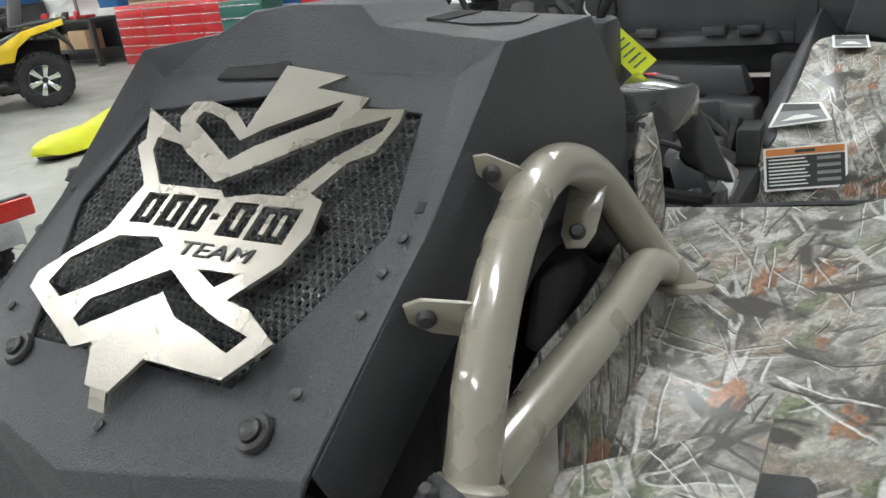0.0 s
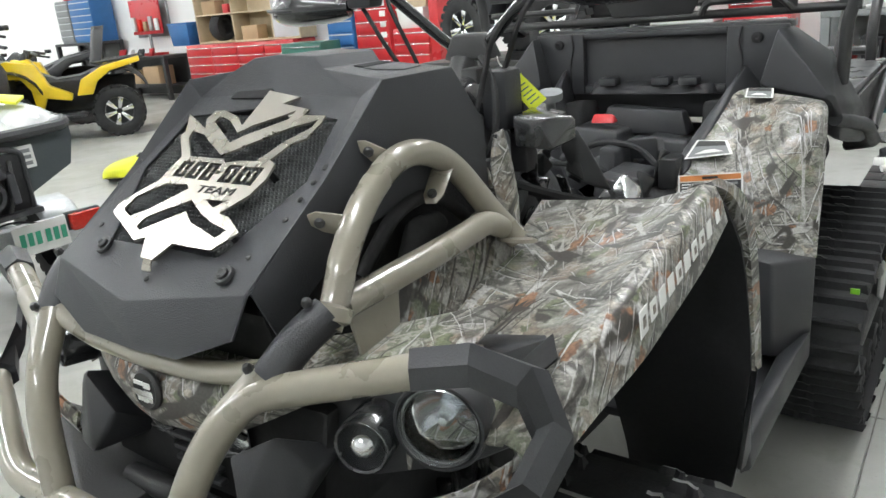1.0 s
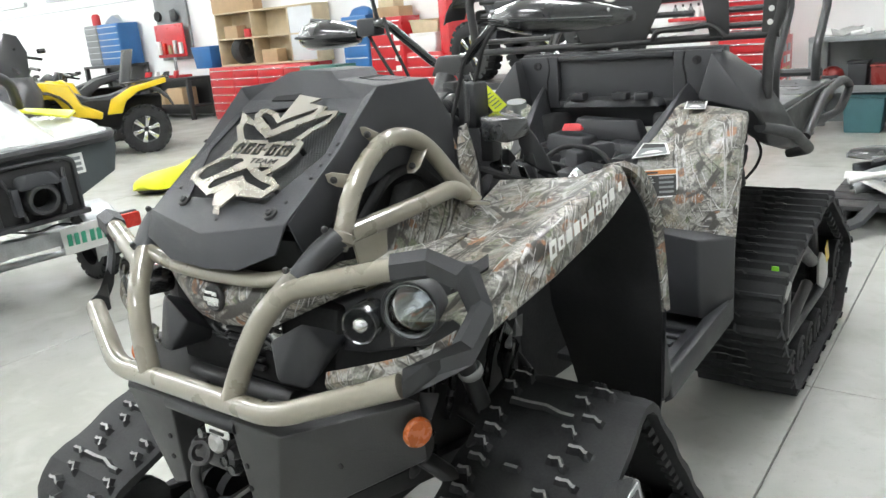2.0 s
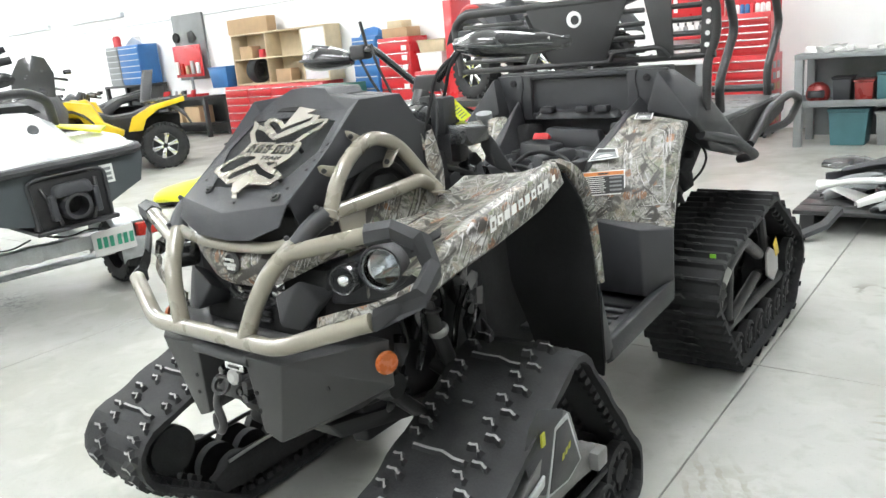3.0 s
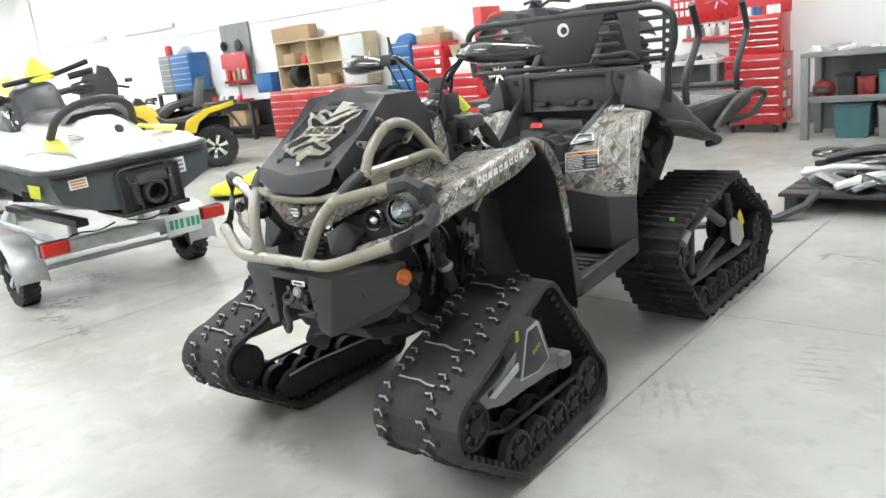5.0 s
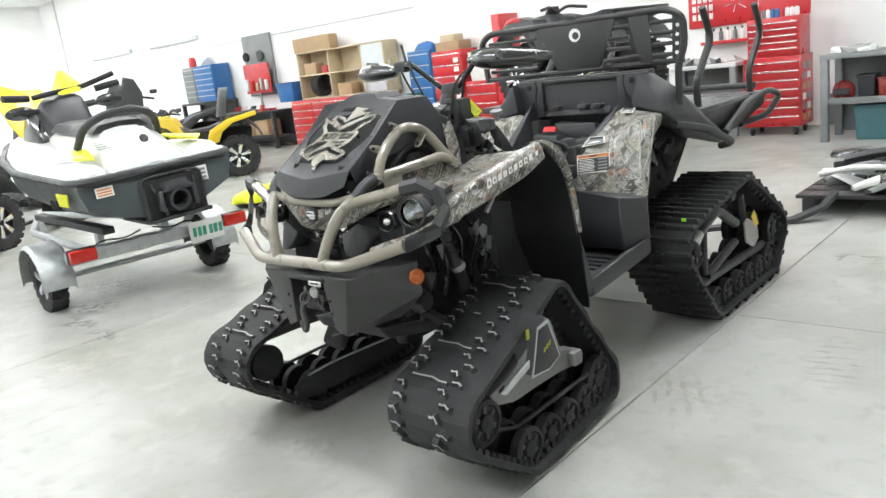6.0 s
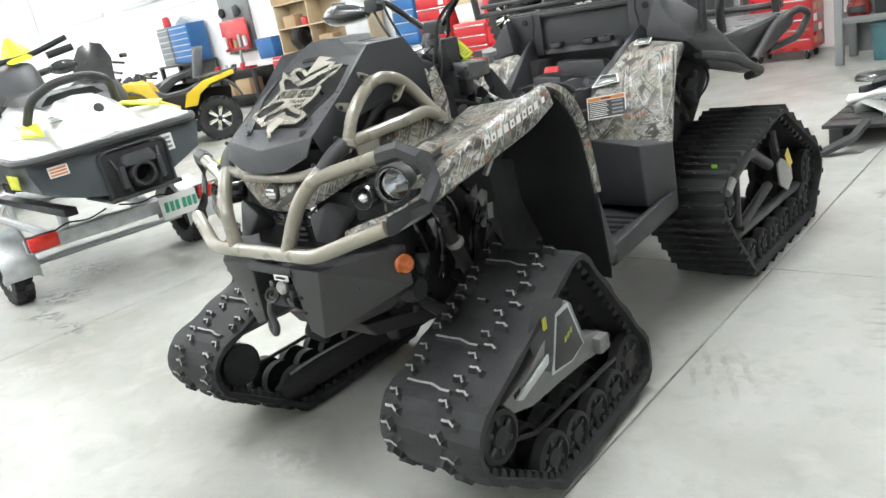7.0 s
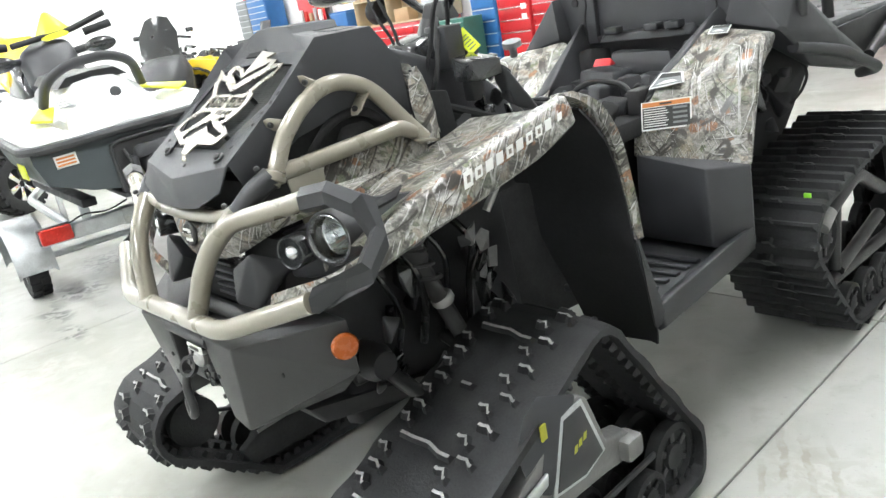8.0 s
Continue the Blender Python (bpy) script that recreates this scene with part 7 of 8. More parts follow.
# ---- other machines ----
def quad(name, m, label, colour, rack=True, backrest=False, rim=M_CHROME, screen=False, seat_mat=None, trim=None):
    """A parked quad bike: front along +x, left side +y."""
    q = thing(name, m, label, "quad bike")
    for sx in (-1, 1):
        for sy in (-1, 1):
            wheel(q, "wheel", (sx * 0.66, sy * 0.45, 0.335), (0, sy, 0), 0.335, 0.24, rim=rim, spokes=6)
            fx = sx * 0.66
            rows = []
            for k in range(9):
                an = math.radians(15 + 150 * k / 8)
                z = 0.44 + 0.43 * math.sin(an) + (0.08 if sx < 0 else 0.14)
                rows.append([(fx + 0.45 * math.cos(an), sy * y, z + dz) for y, dz in ((0.22, 0.02), (0.40, 0.015), (0.52, -0.005), (0.555, -0.03))])
            fen = part("fender", sheet(rows, 0.012), M_PLASTIC, q, smooth=50)
    for sy in (-1, 1):
        part("rear_flank", prism([(x, sy * 0.40, z) for x, z in ((-0.18, 0.60), (-0.26, 0.80), (-0.55, 0.95), (-1.04, 1.04), (-1.04, 0.97), (-0.64, 0.88), (-0.46, 0.76), (-0.38, 0.60))], (0, sy * 0.17, 0), 0.012), colour, q)
        part("front_flank", prism([(x, sy * 0.26, z) for x, z in ((1.02, 0.84), (0.92, 1.00), (0.60, 1.12), (0.26, 1.05), (0.14, 0.76), (-0.12, 0.62), (-0.10, 0.54), (0.20, 0.60), (0.26, 0.46), (0.34, 0.46), (0.36, 0.72), (0.46, 0.88), (0.78, 0.90))], (0, sy * 0.24, 0), 0.012), colour, q)
    part("frame_body", hull([(-0.9, -0.22, 0.35), (-0.9, 0.22, 0.35), (0.9, -0.2, 0.4), (0.9, 0.2, 0.4), (-0.95, -0.2, 0.8), (-0.95, 0.2, 0.8), (0.95, -0.2, 0.8), (0.95, 0.2, 0.8)], 0.05), M_DARK, q)
    for sy in (-1, 1):
        part("footrest", box(-0.25, 0.30, sy * 0.42 - 0.14, sy * 0.42 + 0.14, 0.32, 0.36, 0.01), M_PLASTIC, q)
    part("seat", loft([[(x, -w, z - 0.12), (x, -w * 0.85, z - 0.02), (x, 0, z), (x, w * 0.85, z - 0.02), (x, w, z - 0.12)] for x, w, z in ((-0.78, 0.20, 0.98), (-0.55, 0.22, 0.96), (-0.25, 0.20, 0.86), (0.05, 0.17, 0.84), (0.3, 0.14, 0.95))]), seat_mat or M_PLASTIC, q, smooth=60)
    part("tank_cover", hull([(0.2, -0.14, 0.85), (0.2, 0.14, 0.85), (0.6, -0.2, 0.85), (0.6, 0.2, 0.85), (0.35, -0.12, 1.12), (0.35, 0.12, 1.12), (0.62, -0.2, 1.10), (0.62, 0.2, 1.10)], 0.03), colour, q)
    part("handlebar", tube([(0.18, -0.40, 1.16), (0.30, -0.15, 1.20), (0.34, 0, 1.12), (0.30, 0.15, 1.20), (0.18, 0.40, 1.16)], 0.02, 0.05, 8), M_STEEL_BLACK, q)
    part("headlamp_pod", hull([(0.40, -0.12, 1.04), (0.40, 0.12, 1.04), (0.52, -0.1, 1.06), (0.52, 0.1, 1.06), (0.38, -0.1, 1.22), (0.38, 0.1, 1.22)], 0.02), M_PLASTIC, q)
    if trim:
        for sy in (-1, 1):
            part("trim", tube([(0.98, sy * 0.40, 0.98), (0.72, sy * 0.50, 1.10), (0.40, sy * 0.46, 1.06), (0.22, sy * 0.40, 0.82)], 0.03, 0.12, 8), trim, q, "bright trim along the fender")
        part("trim_nose", hull([(0.88, -0.12, 0.98), (0.88, 0.12, 0.98), (1.0, -0.08, 0.92), (1.0, 0.08, 0.92), (0.80, -0.08, 1.06), (0.80, 0.08, 1.06)], 0.015), trim, q)
    if rack:
        for x0, x1 in ((-1.08, -0.42), (0.48, 1.0)):
            part("rack", tube([(x0, -0.38, 1.02), (x0, 0.38, 1.02), (x1, 0.38, 1.0), (x1, -0.38, 1.0), (x0, -0.38, 1.02)], 0.018, 0.06, 8), M_STEEL_BLACK, q)
            for k in range(4):
                y = -0.24 + k * 0.16
                part("rack_bar", tube([(x0, y, 1.02), (x1, y, 1.0)], 0.011, 0, 6), M_STEEL_BLACK, q)
    if backrest:
        part("backrest", loft([[(x - 0.10, -w, z), (x, -w * 0.8, z), (x + 0.06, 0, z), (x, w * 0.8, z), (x - 0.10, w, z)] for x, w, z in ((-0.45, 0.20, 0.98), (-0.50, 0.20, 1.2), (-0.55, 0.17, 1.40), (-0.57, 0.08, 1.47))]), M_PLASTIC, q, "padded black backrest", smooth=60)
    if screen:
        part("windscreen", sheet([[(0.40, -0.26, 1.10), (0.46, 0, 1.12), (0.40, 0.26, 1.10)], [(0.30, -0.30, 1.35), (0.36, 0, 1.37), (0.30, 0.30, 1.35)], [(0.18, -0.20, 1.58), (0.22, 0, 1.63), (0.18, 0.20, 1.58)]], 0.008), M_PLASTIC, q, "dark windscreen")
    return q


quad("yellow_quad_bike", pose(-10.72, 6.05, 0, 0, 0, -123.5) @ Matrix.Scale(1.1, 4), "yellow and black two-seat quad bike", M_YELLOW, rack=True, backrest=True)
quad("green_quad_bike", pose(-13.0, 6.7, 0, 0, 0, -118) @ Matrix.Scale(1.2, 4), "black quad bike with lime green trim", M_PLASTIC, rack=False, trim=M_GREEN)


def snowmobile(name, m, label, colour, tall=0.4):
    """A parked snowmobile: front along +x, on two skis and a rubber belt."""
    q = thing(name, m, label, "snowmobile")
    part("tunnel", box(-1.45, 0.25, -0.20, 0.20, 0.36, 0.56, 0.03), M_STEEL_BLACK, q)
    part("belt", loft([[(x, y, z) for x, z in ((-1.45, 0.12), (-1.3, 0.02), (0.1, 0.02), (0.3, 0.14), (0.2, 0.36), (-1.3, 0.38), (-1.45, 0.28))] for y in (-0.19, 0.19)]), M_RUBBER, q)
    part("seat", loft([[(x, -w, z - 0.16), (x, -w * 0.8, z - 0.02), (x, 0, z), (x, w * 0.8, z - 0.02), (x, w, z - 0.16)] for x, w, z in ((-1.25, 0.16, 0.74), (-1.0, 0.19, 0.80), (-0.5, 0.17, 0.76), (-0.1, 0.13, 0.80))]), M_PLASTIC, q, smooth=60)
    part("hood", loft([[(x, -w, 0.36), (x, -w * 1.05, (z + 0.36) / 2), (x, -w * 0.7, z - 0.04), (x, 0, z), (x, w * 0.7, z - 0.04), (x, w * 1.05, (z + 0.36) / 2), (x, w, 0.36)] for x, w, z in ((-0.15, 0.22, 0.90), (0.15, 0.34, 0.98), (0.55, 0.40, 0.86), (0.95, 0.30, 0.64), (1.12, 0.14, 0.50))]), colour, q, "moulded hood", smooth=50)
    part("windscreen", sheet([[(0.42, -0.30, 0.90), (0.52, 0, 0.92), (0.42, 0.30, 0.90)], [(0.26, -0.30, 0.96 + tall * 0.5), (0.34, 0, 1.0 + tall * 0.5), (0.26, 0.30, 0.96 + tall * 0.5)], [(0.14, -0.18, 0.92 + tall), (0.18, 0, 0.98 + tall), (0.14, 0.18, 0.92 + tall)]], 0.008), M_BAR, q, "dark windscreen")
    part("handlebar", tube([(-0.16, -0.38, 1.12), (-0.02, -0.16, 1.18), (0.0, 0, 1.10), (-0.02, 0.16, 1.18), (-0.16, 0.38, 1.12)], 0.02, 0.05, 8), M_RUBBER, q)
    part("steering_post", tube([(0.0, 0, 1.12), (0.12, 0, 0.90)], 0.035, 0, 8), M_PLASTIC, q)
    part("rear_bumper", tube([(-1.2, -0.2, 0.52), (-1.55, -0.2, 0.60), (-1.55, 0.2, 0.60), (-1.2, 0.2, 0.52)], 0.016, 0.05, 8), M_STEEL_BLACK, q)
    for sy in (-1, 1):
        part("ski", loft([[(x, sy * 0.46 - 0.07, z), (x, sy * 0.46 + 0.07, z), (x, sy * 0.46 + 0.05, z + 0.03), (x, sy * 0.46 - 0.05, z + 0.03)] for x, z in ((0.05, 0.0), (0.5, 0.0), (0.9, 0.02), (1.15, 0.10), (1.28, 0.22))]), M_PLASTIC, q)
        part("ski_leg", tube([(0.5, sy * 0.46, 0.03), (0.5, sy * 0.44, 0.34), (0.55, sy * 0.15, 0.42)], 0.025, 0.05, 8), M_STEEL_BLACK, q)
        part("mirror", hull([(-0.05 + dx, sy * (0.42 + dy), 1.24 + dz) for dx in (0, 0.05) for dy in (-0.06, 0.06) for dz in (-0.035, 0.035)], 0.015), M_BAR, q)
    return q


stand = thing("machine_stand", pose(-10.4, 4.75, 0, 0, 0, -40), "low black steel stand under a snowmobile", "stand")
part("deck", box(-1.5, 1.3, -0.6, 0.6, 0.39, 0.45, 0.006), M_STEEL_BLACK, stand)
for sx in (-1.4, 1.2):
    for sy in (-0.52, 0.52):
        part("leg", box(sx - 0.04, sx + 0.04, sy - 0.04, sy + 0.04, 0.0, 0.39, 0.004), M_STEEL_BLACK, stand)
snowmobile("black_snowmobile", pose(-10.4, 4.75, 0.45, 0, 0, -40), "black snowmobile with a tall dark windscreen", M_PLASTIC, tall=0.55)
snowmobile("grey_snowmobile", pose(-12.6, 5.6, 0, 0, 0, -60), "dark grey snowmobile in a row of machines", M_COVER, tall=0.45)
snowmobile("white_snowmobile", pose(-13.6, 4.6, 0, 0, 0, -75), "white snowmobile with a dark windscreen", M_WHITE, tall=0.45)
snowmobile("low_black_snowmobile", pose(-9.6, 3.0, 0, 0, 0, -55), "low black snowmobile with wide handlebars", M_BAR, tall=0.25)
snowmobile("red_snowmobile", pose(-15.2, 6.6, 0, 0, 0, -60), "dark red snowmobile behind other machines", M_DARKRED, tall=0.40)
snowmobile("green_snowmobile", pose(-14.6, 7.6, 0, 0, 0, -50), "black and green snowmobile behind a quad bike", M_GREEN, tall=0.35)
quad("grey_quad_bike", pose(-12.0, 2.9, 0, 0, 0, -95) @ Matrix.Scale(1.1, 4), "dark grey quad bike with a rack", M_COVER, rack=True, backrest=True)
quad("black_quad_bike", pose(-8.0, 0.7, 0, 0, 0, -60), "black quad bike with a wire rack", M_PLASTIC, rack=True)
lift = thing("vehicle_lift", pose(-3.1, 7.2, 0), "low black lift table carrying a quad bike", "lift")
part("platform", box(-1.2, 1.2, -0.6, 0.6, 0.82, 0.90, 0.01), M_STEEL_BLACK, lift)
part("base", box(-1.1, 1.1, -0.5, 0.5, 0.0, 0.10, 0.01), M_STEEL_BLACK, lift)
for sy in (-0.42, 0.42):
    for a, b in ((-1.0, 1.0), (1.0, -1.0)):
        part("scissor_arm", tube([(a, sy, 0.10), (b, sy, 0.82)], 0.035, 0, 8), M_STEEL_BLACK, lift)
quad("dark_quad_bike", pose(-3.1, 7.2, 0.90, 0, 0, 165), "dark grey and red quad bike on a lift table", M_COVER, rack=True, trim=M_RED)

# yellow plastic sled on a dark skid
sled = thing("yellow_sled", pose(-6.45, 3.95, 0, 0, 0, 120), "bright yellow moulded plastic sled on the floor", "sled")
SLED = [(0.0, 0.0, 0.05, 0.06, 0.05), (0.10, -0.01, 0.17, 0.15, 0.01), (0.45, -0.06, 0.29, 0.19, 0.0), (0.9, -0.18, 0.36, 0.17, 0.0), (1.3, -0.27, 0.40, 0.22, 0.0), (1.7, -0.27, 0.36, 0.20, 0.0), (2.1, -0.20, 0.26, 0.25, 0.01), (2.6, -0.10, 0.15, 0.24, 0.03), (3.0, -0.03, 0.08, 0.22, 0.10), (3.2, 0.0, 0.03, 0.14, 0.16)]
runs = smoothed([(p[0], p[1], p[2]) for p in SLED], 28), smoothed([(p[0], p[3], p[4]) for p in SLED], 28)
part("shell", loft([[(p.x, p.y + p.z * math.cos(a), 0.05 + q.z + q.y * max(0.0, math.sin(a)) * (1 + 0.10 * math.sin(3 * a + 2.2 * p.x))) for a in [math.pi * 2 * k / 20 for k in range(20)]] for p, q in zip(*runs)]), M_LIME, sled, smooth=60)
part("skid", loft([[(p.x + 0.06, p.y + p.z * 0.88 * math.cos(a), 0.03 + q.z + 0.028 * math.sin(a)) for a in [math.pi * 2 * k / 12 for k in range(12)]] for p, q in list(zip(*runs))[1:-2]]), M_PLASTIC, sled, "black skid below the sled")
part("tow_eye", tube([(3.05, -0.05, 0.30), (3.12, -0.14, 0.33), (3.10, -0.26, 0.32)], 0.03, 0.05, 8), M_PLASTIC, sled, "black tow fitting")

# black folded hitch bar lying in front of the sled
hitch = thing("hitch_bar", pose(-5.60, 3.72, 0, 0, 0, 62), "black steel hitch bar lying on the floor", "hitch bar")
part("bar", tube([(0, 0, 0.05), (0.30, -0.02, 0.06), (0.90, 0.0, 0.10)], 0.035, 0.08, 10), M_STEEL_BLACK, hitch)
part("foot", hull([(-0.10, -0.06, 0.0), (0.12, -0.08, 0.0), (-0.10, 0.06, 0.0), (0.12, 0.08, 0.0), (-0.06, -0.04, 0.09), (0.10, -0.05, 0.10), (-0.06, 0.04, 0.09), (0.10, 0.05, 0.10)], 0.01), M_PLASTIC, hitch)
part("brace", tube([(0.15, 0.10, 0.03), (0.60, 0.12, 0.04), (0.92, 0.02, 0.06)], 0.025, 0.08, 8), M_STEEL_BLACK, hitch)
part("upright", tube([(0.80, 0.05, 0.0), (0.80, 0.05, 0.30)], 0.03, 0, 8), M_STEEL_BLACK, hitch)
part("cap", box(0.70, 0.90, -0.02, 0.12, 0.28, 0.34, 0.01), M_PLASTIC, hitch)

# ---- benches, cabinets and shelves along the back wall ----
def drawers(parent, x0, x1, y, z0, z1, n, colour, handle=M_CHROME):
    h = (z1 - z0) / n
    for k in range(n):
        d = part("drawer", box(x0 + 0.015, x1 - 0.015, y - 0.022, y + 0.01, z0 + k * h + 0.008, z0 + (k + 1) * h - 0.008, 0.004), colour, parent)
        part("handle", box(x0 + 0.03, x1 - 0.03, y - 0.036, y - 0.020, z0 + (k + 1) * h - 0.034, z0 + (k + 1) * h - 0.016, 0.003), handle, d, "bright metal drawer pull")


def cabinet(name, x0, x1, y0, y1, z0, z1, cols, rows, colour, label, castors=False, handle=M_CHROME):
    c = thing(name, pose((x0 + x1) / 2, (y0 + y1) / 2, z0), label, "tool cabinet")
    w, d, h = (x1 - x0) / 2, (y1 - y0) / 2, z1 - z0
    b0 = 0.13 if castors else 0.0
    part("carcass", box(-w, w, -d + 0.012, d, b0, h, 0.008), colour, c)
    for k in range(cols):
        drawers(c, -w + 2 * w * k / cols, -w + 2 * w * (k + 1) / cols, -d + 0.012, b0 + 0.04, h - 0.05, rows, colour, handle)
    if castors:
        for sx in (-1, 1):
            for sy in (-1, 1):
                part("castor", lathe([(0.05, -0.02), (0.062, -0.012), (0.062, 0.012), (0.05, 0.02)], (sx * (w - 0.09), sy * (d - 0.08), 0.062), (1, 0, 0), 16), M_RUBBER, c)
                part("castor_fork", box(sx * (w - 0.09) - 0.03, sx * (w - 0.09) + 0.03, sy * (d - 0.08) - 0.025, sy * (d - 0.08) + 0.025, 0.09, 0.135, 0.004), M_GALV, c)
    return c


chest = cabinet("rolling_tool_chest", -1.83, -1.05, 9.50, 10.05, 0.0, 1.09, 1, 7, M_RED, "red rolling tool chest with chrome drawer pulls", castors=True)
top = cabinet("top_tool_chest", -1.78, -1.08, 9.55, 10.02, 1.09, 1.62, 1, 5, M_RED, "red top chest with its lid open")
part("open_lid", prism([(-0.35, 0.23, 0.53), (0.36, 0.23, 0.53), (0.36, 0.27, 0.95), (-0.35, 0.27, 0.95)], (0, 0.02, 0), 0.004), M_RED, top, "raised red lid")
random.seed(4)
for k in range(9):
    part("can", lathe([(0.03, 0), (0.03, 0.10), (0.015, 0.12), (0, 0.12)], (-0.28 + k * 0.065, 0.05, 0.53), (0, 0, 1), 10), random.choice([M_LABEL, M_RED, M_GREYMETAL, M_BLUE]), top)
for k in range(12):
    z = 0.2 + (k % 6) * 0.14
    part("sticker", box(0.391, 0.394, -0.2 + (k // 6) * 0.2, -0.06 + (k // 6) * 0.2, z, z + 0.09, 0.001), random.choice([M_LABEL, M_CARD, M_GREYMETAL, M_ORANGE_INK]), chest, "worn sticker")

# peg panel with hanging tools behind
peg = thing("tool_panel", pose(-2.5, WY1 - 0.06, 1.60), "red wall panel with hanging tools", "tool panel")
part("panel", box(-0.55, 0.52, 0.0, 0.055, 0.0, 0.55, 0.015), M_RED, peg)
for k in range(12):
    x, z = -0.48 + (k % 4) * 0.09, 0.12 + (k // 4) * 0.13
    part("packet", box(x, x + 0.06, -0.012, 0.002, z, z + 0.09, 0.004), M_LABEL, peg)
for k in range(6):
    an = k * math.pi / 3 + 0.3
    part("wrench", tube([(0.22 + 0.05 * math.cos(an), -0.01, 0.32 + 0.04 * math.sin(an)), (0.22 + 0.20 * math.cos(an), -0.01, 0.32 + 0.14 * math.sin(an))], 0.008, 0, 6), M_CHROME, peg)


def bench(name, x0, x1, y0, y1, h, label, shelf=None, m=M_GREYMETAL, topm=None):
    b = thing(name, pose((x0 + x1) / 2, (y0 + y1) / 2, 0), label, "workbench")
    w, d = (x1 - x0) / 2, (y1 - y0) / 2
    part("top", box(-w, w, -d, d, h - 0.06, h, 0.006), topm or m, b)
    for sx in (-1, 1):
        for sy in (-1, 1):
            part("leg", box(sx * (w - 0.05) - 0.045, sx * (w - 0.05) + 0.045, sy * (d - 0.05) - 0.045, sy * (d - 0.05) + 0.045, 0, h - 0.06, 0.004), m, b)
    if shelf:
        part("shelf", box(-w + 0.02, w - 0.02, -d + 0.03, d, shelf - 0.03, shelf, 0.004), m, b)
        part("shelf_lip", box(-w + 0.02, w - 0.02, -d + 0.02, -d + 0.04, shelf, shelf + 0.05, 0.004), m, b)
    part("back_panel", box(-w, w, d - 0.02, d - 0.005, 0.05, h - 0.06), m, b)
    return b


bench("steel_workbench", -0.62, 2.6, 8.80, 9.55, 1.09, "heavy grey steel workbench loaded with parts", shelf=0.50)
bench("side_workbench", -3.1, -1.95, 9.55, 10.3, 1.07, "grey workbench with a pale top", shelf=0.45, topm=M_WHITE)
bench("black_work_table", -15.45, -13.35, 9.8, 10.5, 0.92, "dark work table with boxes beneath", shelf=0.30, m=M_STEEL_BLACK)


def bin_box(name, x, y, z, w, d, h, m, label, category="box", lid=True, group=""):
    b = thing(name, pose(x, y, z), label, category, group)
    part("tub", hull([(sx * w / 2 * f, sy * d / 2 * f, zz) for sx in (-1, 1) for sy in (-1, 1) for f, zz in ((0.88, 0), (1, h * 0.9))], 0.012), m, b)
    if lid:
        part("lid", box(-w / 2 - 0.012, w / 2 + 0.012, -d / 2 - 0.012, d / 2 + 0.012, h * 0.9, h, 0.01), m, b)
    return b


bin_box("teal_bin", -0.05, 9.15, 0.0, 0.42, 0.40, 0.44, M_TEAL, "teal plastic storage bin under a bench")
bin_box("grey_bin", 0.42, 9.15, 0.0, 0.36, 0.40, 0.40, M_GREYMETAL, "worn grey plastic bin under a bench")
bin_box("orange_bin", 0.10, 9.1, 0.50, 0.20, 0.3, 0.26, M_DARKRED, "dark red plastic box on a bench shelf")
bin_box("teal_box", 0.32, 9.1, 0.50, 0.18, 0.3, 0.34, M_TEAL, "teal box on a bench shelf")
bin_box("red_box", 0.58, 9.1, 0.50, 0.26, 0.3, 0.28, M_RED, "red metal box on a bench shelf")
bin_box("dark_box", -0.14, 9.15, 0.50, 0.2, 0.3, 0.30, M_PLASTIC, "black box on a bench shelf")
hm = thing("helmet", pose(-0.40, 9.05, 0.50), "dark red helmet on a bench shelf", "helmet")
part("shell", lathe([(0.10, 0.0), (0.13, 0.06), (0.135, 0.13), (0.11, 0.20), (0.05, 0.245), (0, 0.25)], (0, 0, 0), (0, 0, 1), 20), M_DARKRED, hm)
part("visor", hull([(-0.10, -0.12, 0.07), (0.10, -0.12, 0.07), (-0.10, -0.10, 0.16), (0.10, -0.10, 0.16), (-0.06, -0.15, 0.08), (0.06, -0.15, 0.08), (-0.06, -0.145, 0.15), (0.06, -0.145, 0.15)], 0.01), M_PLASTIC, hm)
random.seed(11)
for k in range(44):
    x, y = random.uniform(-0.5, 2.3), random.uniform(8.88, 9.42)
    s = random.uniform(0.025, 0.09)
    solo("machine_part", hull([(x + random.uniform(-1.6, 1.6) * s, y + random.uniform(-1, 1) * s, 1.09 + random.choice((0, 0.0, random.uniform(0.3, 1.2))) * s) for _ in range(12)] + [(x, y, 1.09)], 0.006), random.choice([M_LABEL, M_LABEL, M_ALU, M_LABEL, M_PLASTIC]), "loose pale machine part on a workbench", "machine part", "parts on the workbench")
for k in range(16):
    x, y = random.uniform(-3.0, -2.0), random.uniform(9.65, 10.2)
    s = random.uniform(0.03, 0.09)
    solo("machine_part", hull([(x + random.uniform(-1.4, 1.4) * s, y + random.uniform(-1, 1) * s, 1.07 + random.choice((0, 0, random.uniform(0.3, 1.4))) * s) for _ in range(11)] + [(x, y, 1.07)], 0.005), random.choice([M_LABEL, M_ALU, M_PLASTIC, M_GREYMETAL]), "loose machine part on the side bench", "machine part", "parts on the workbench")

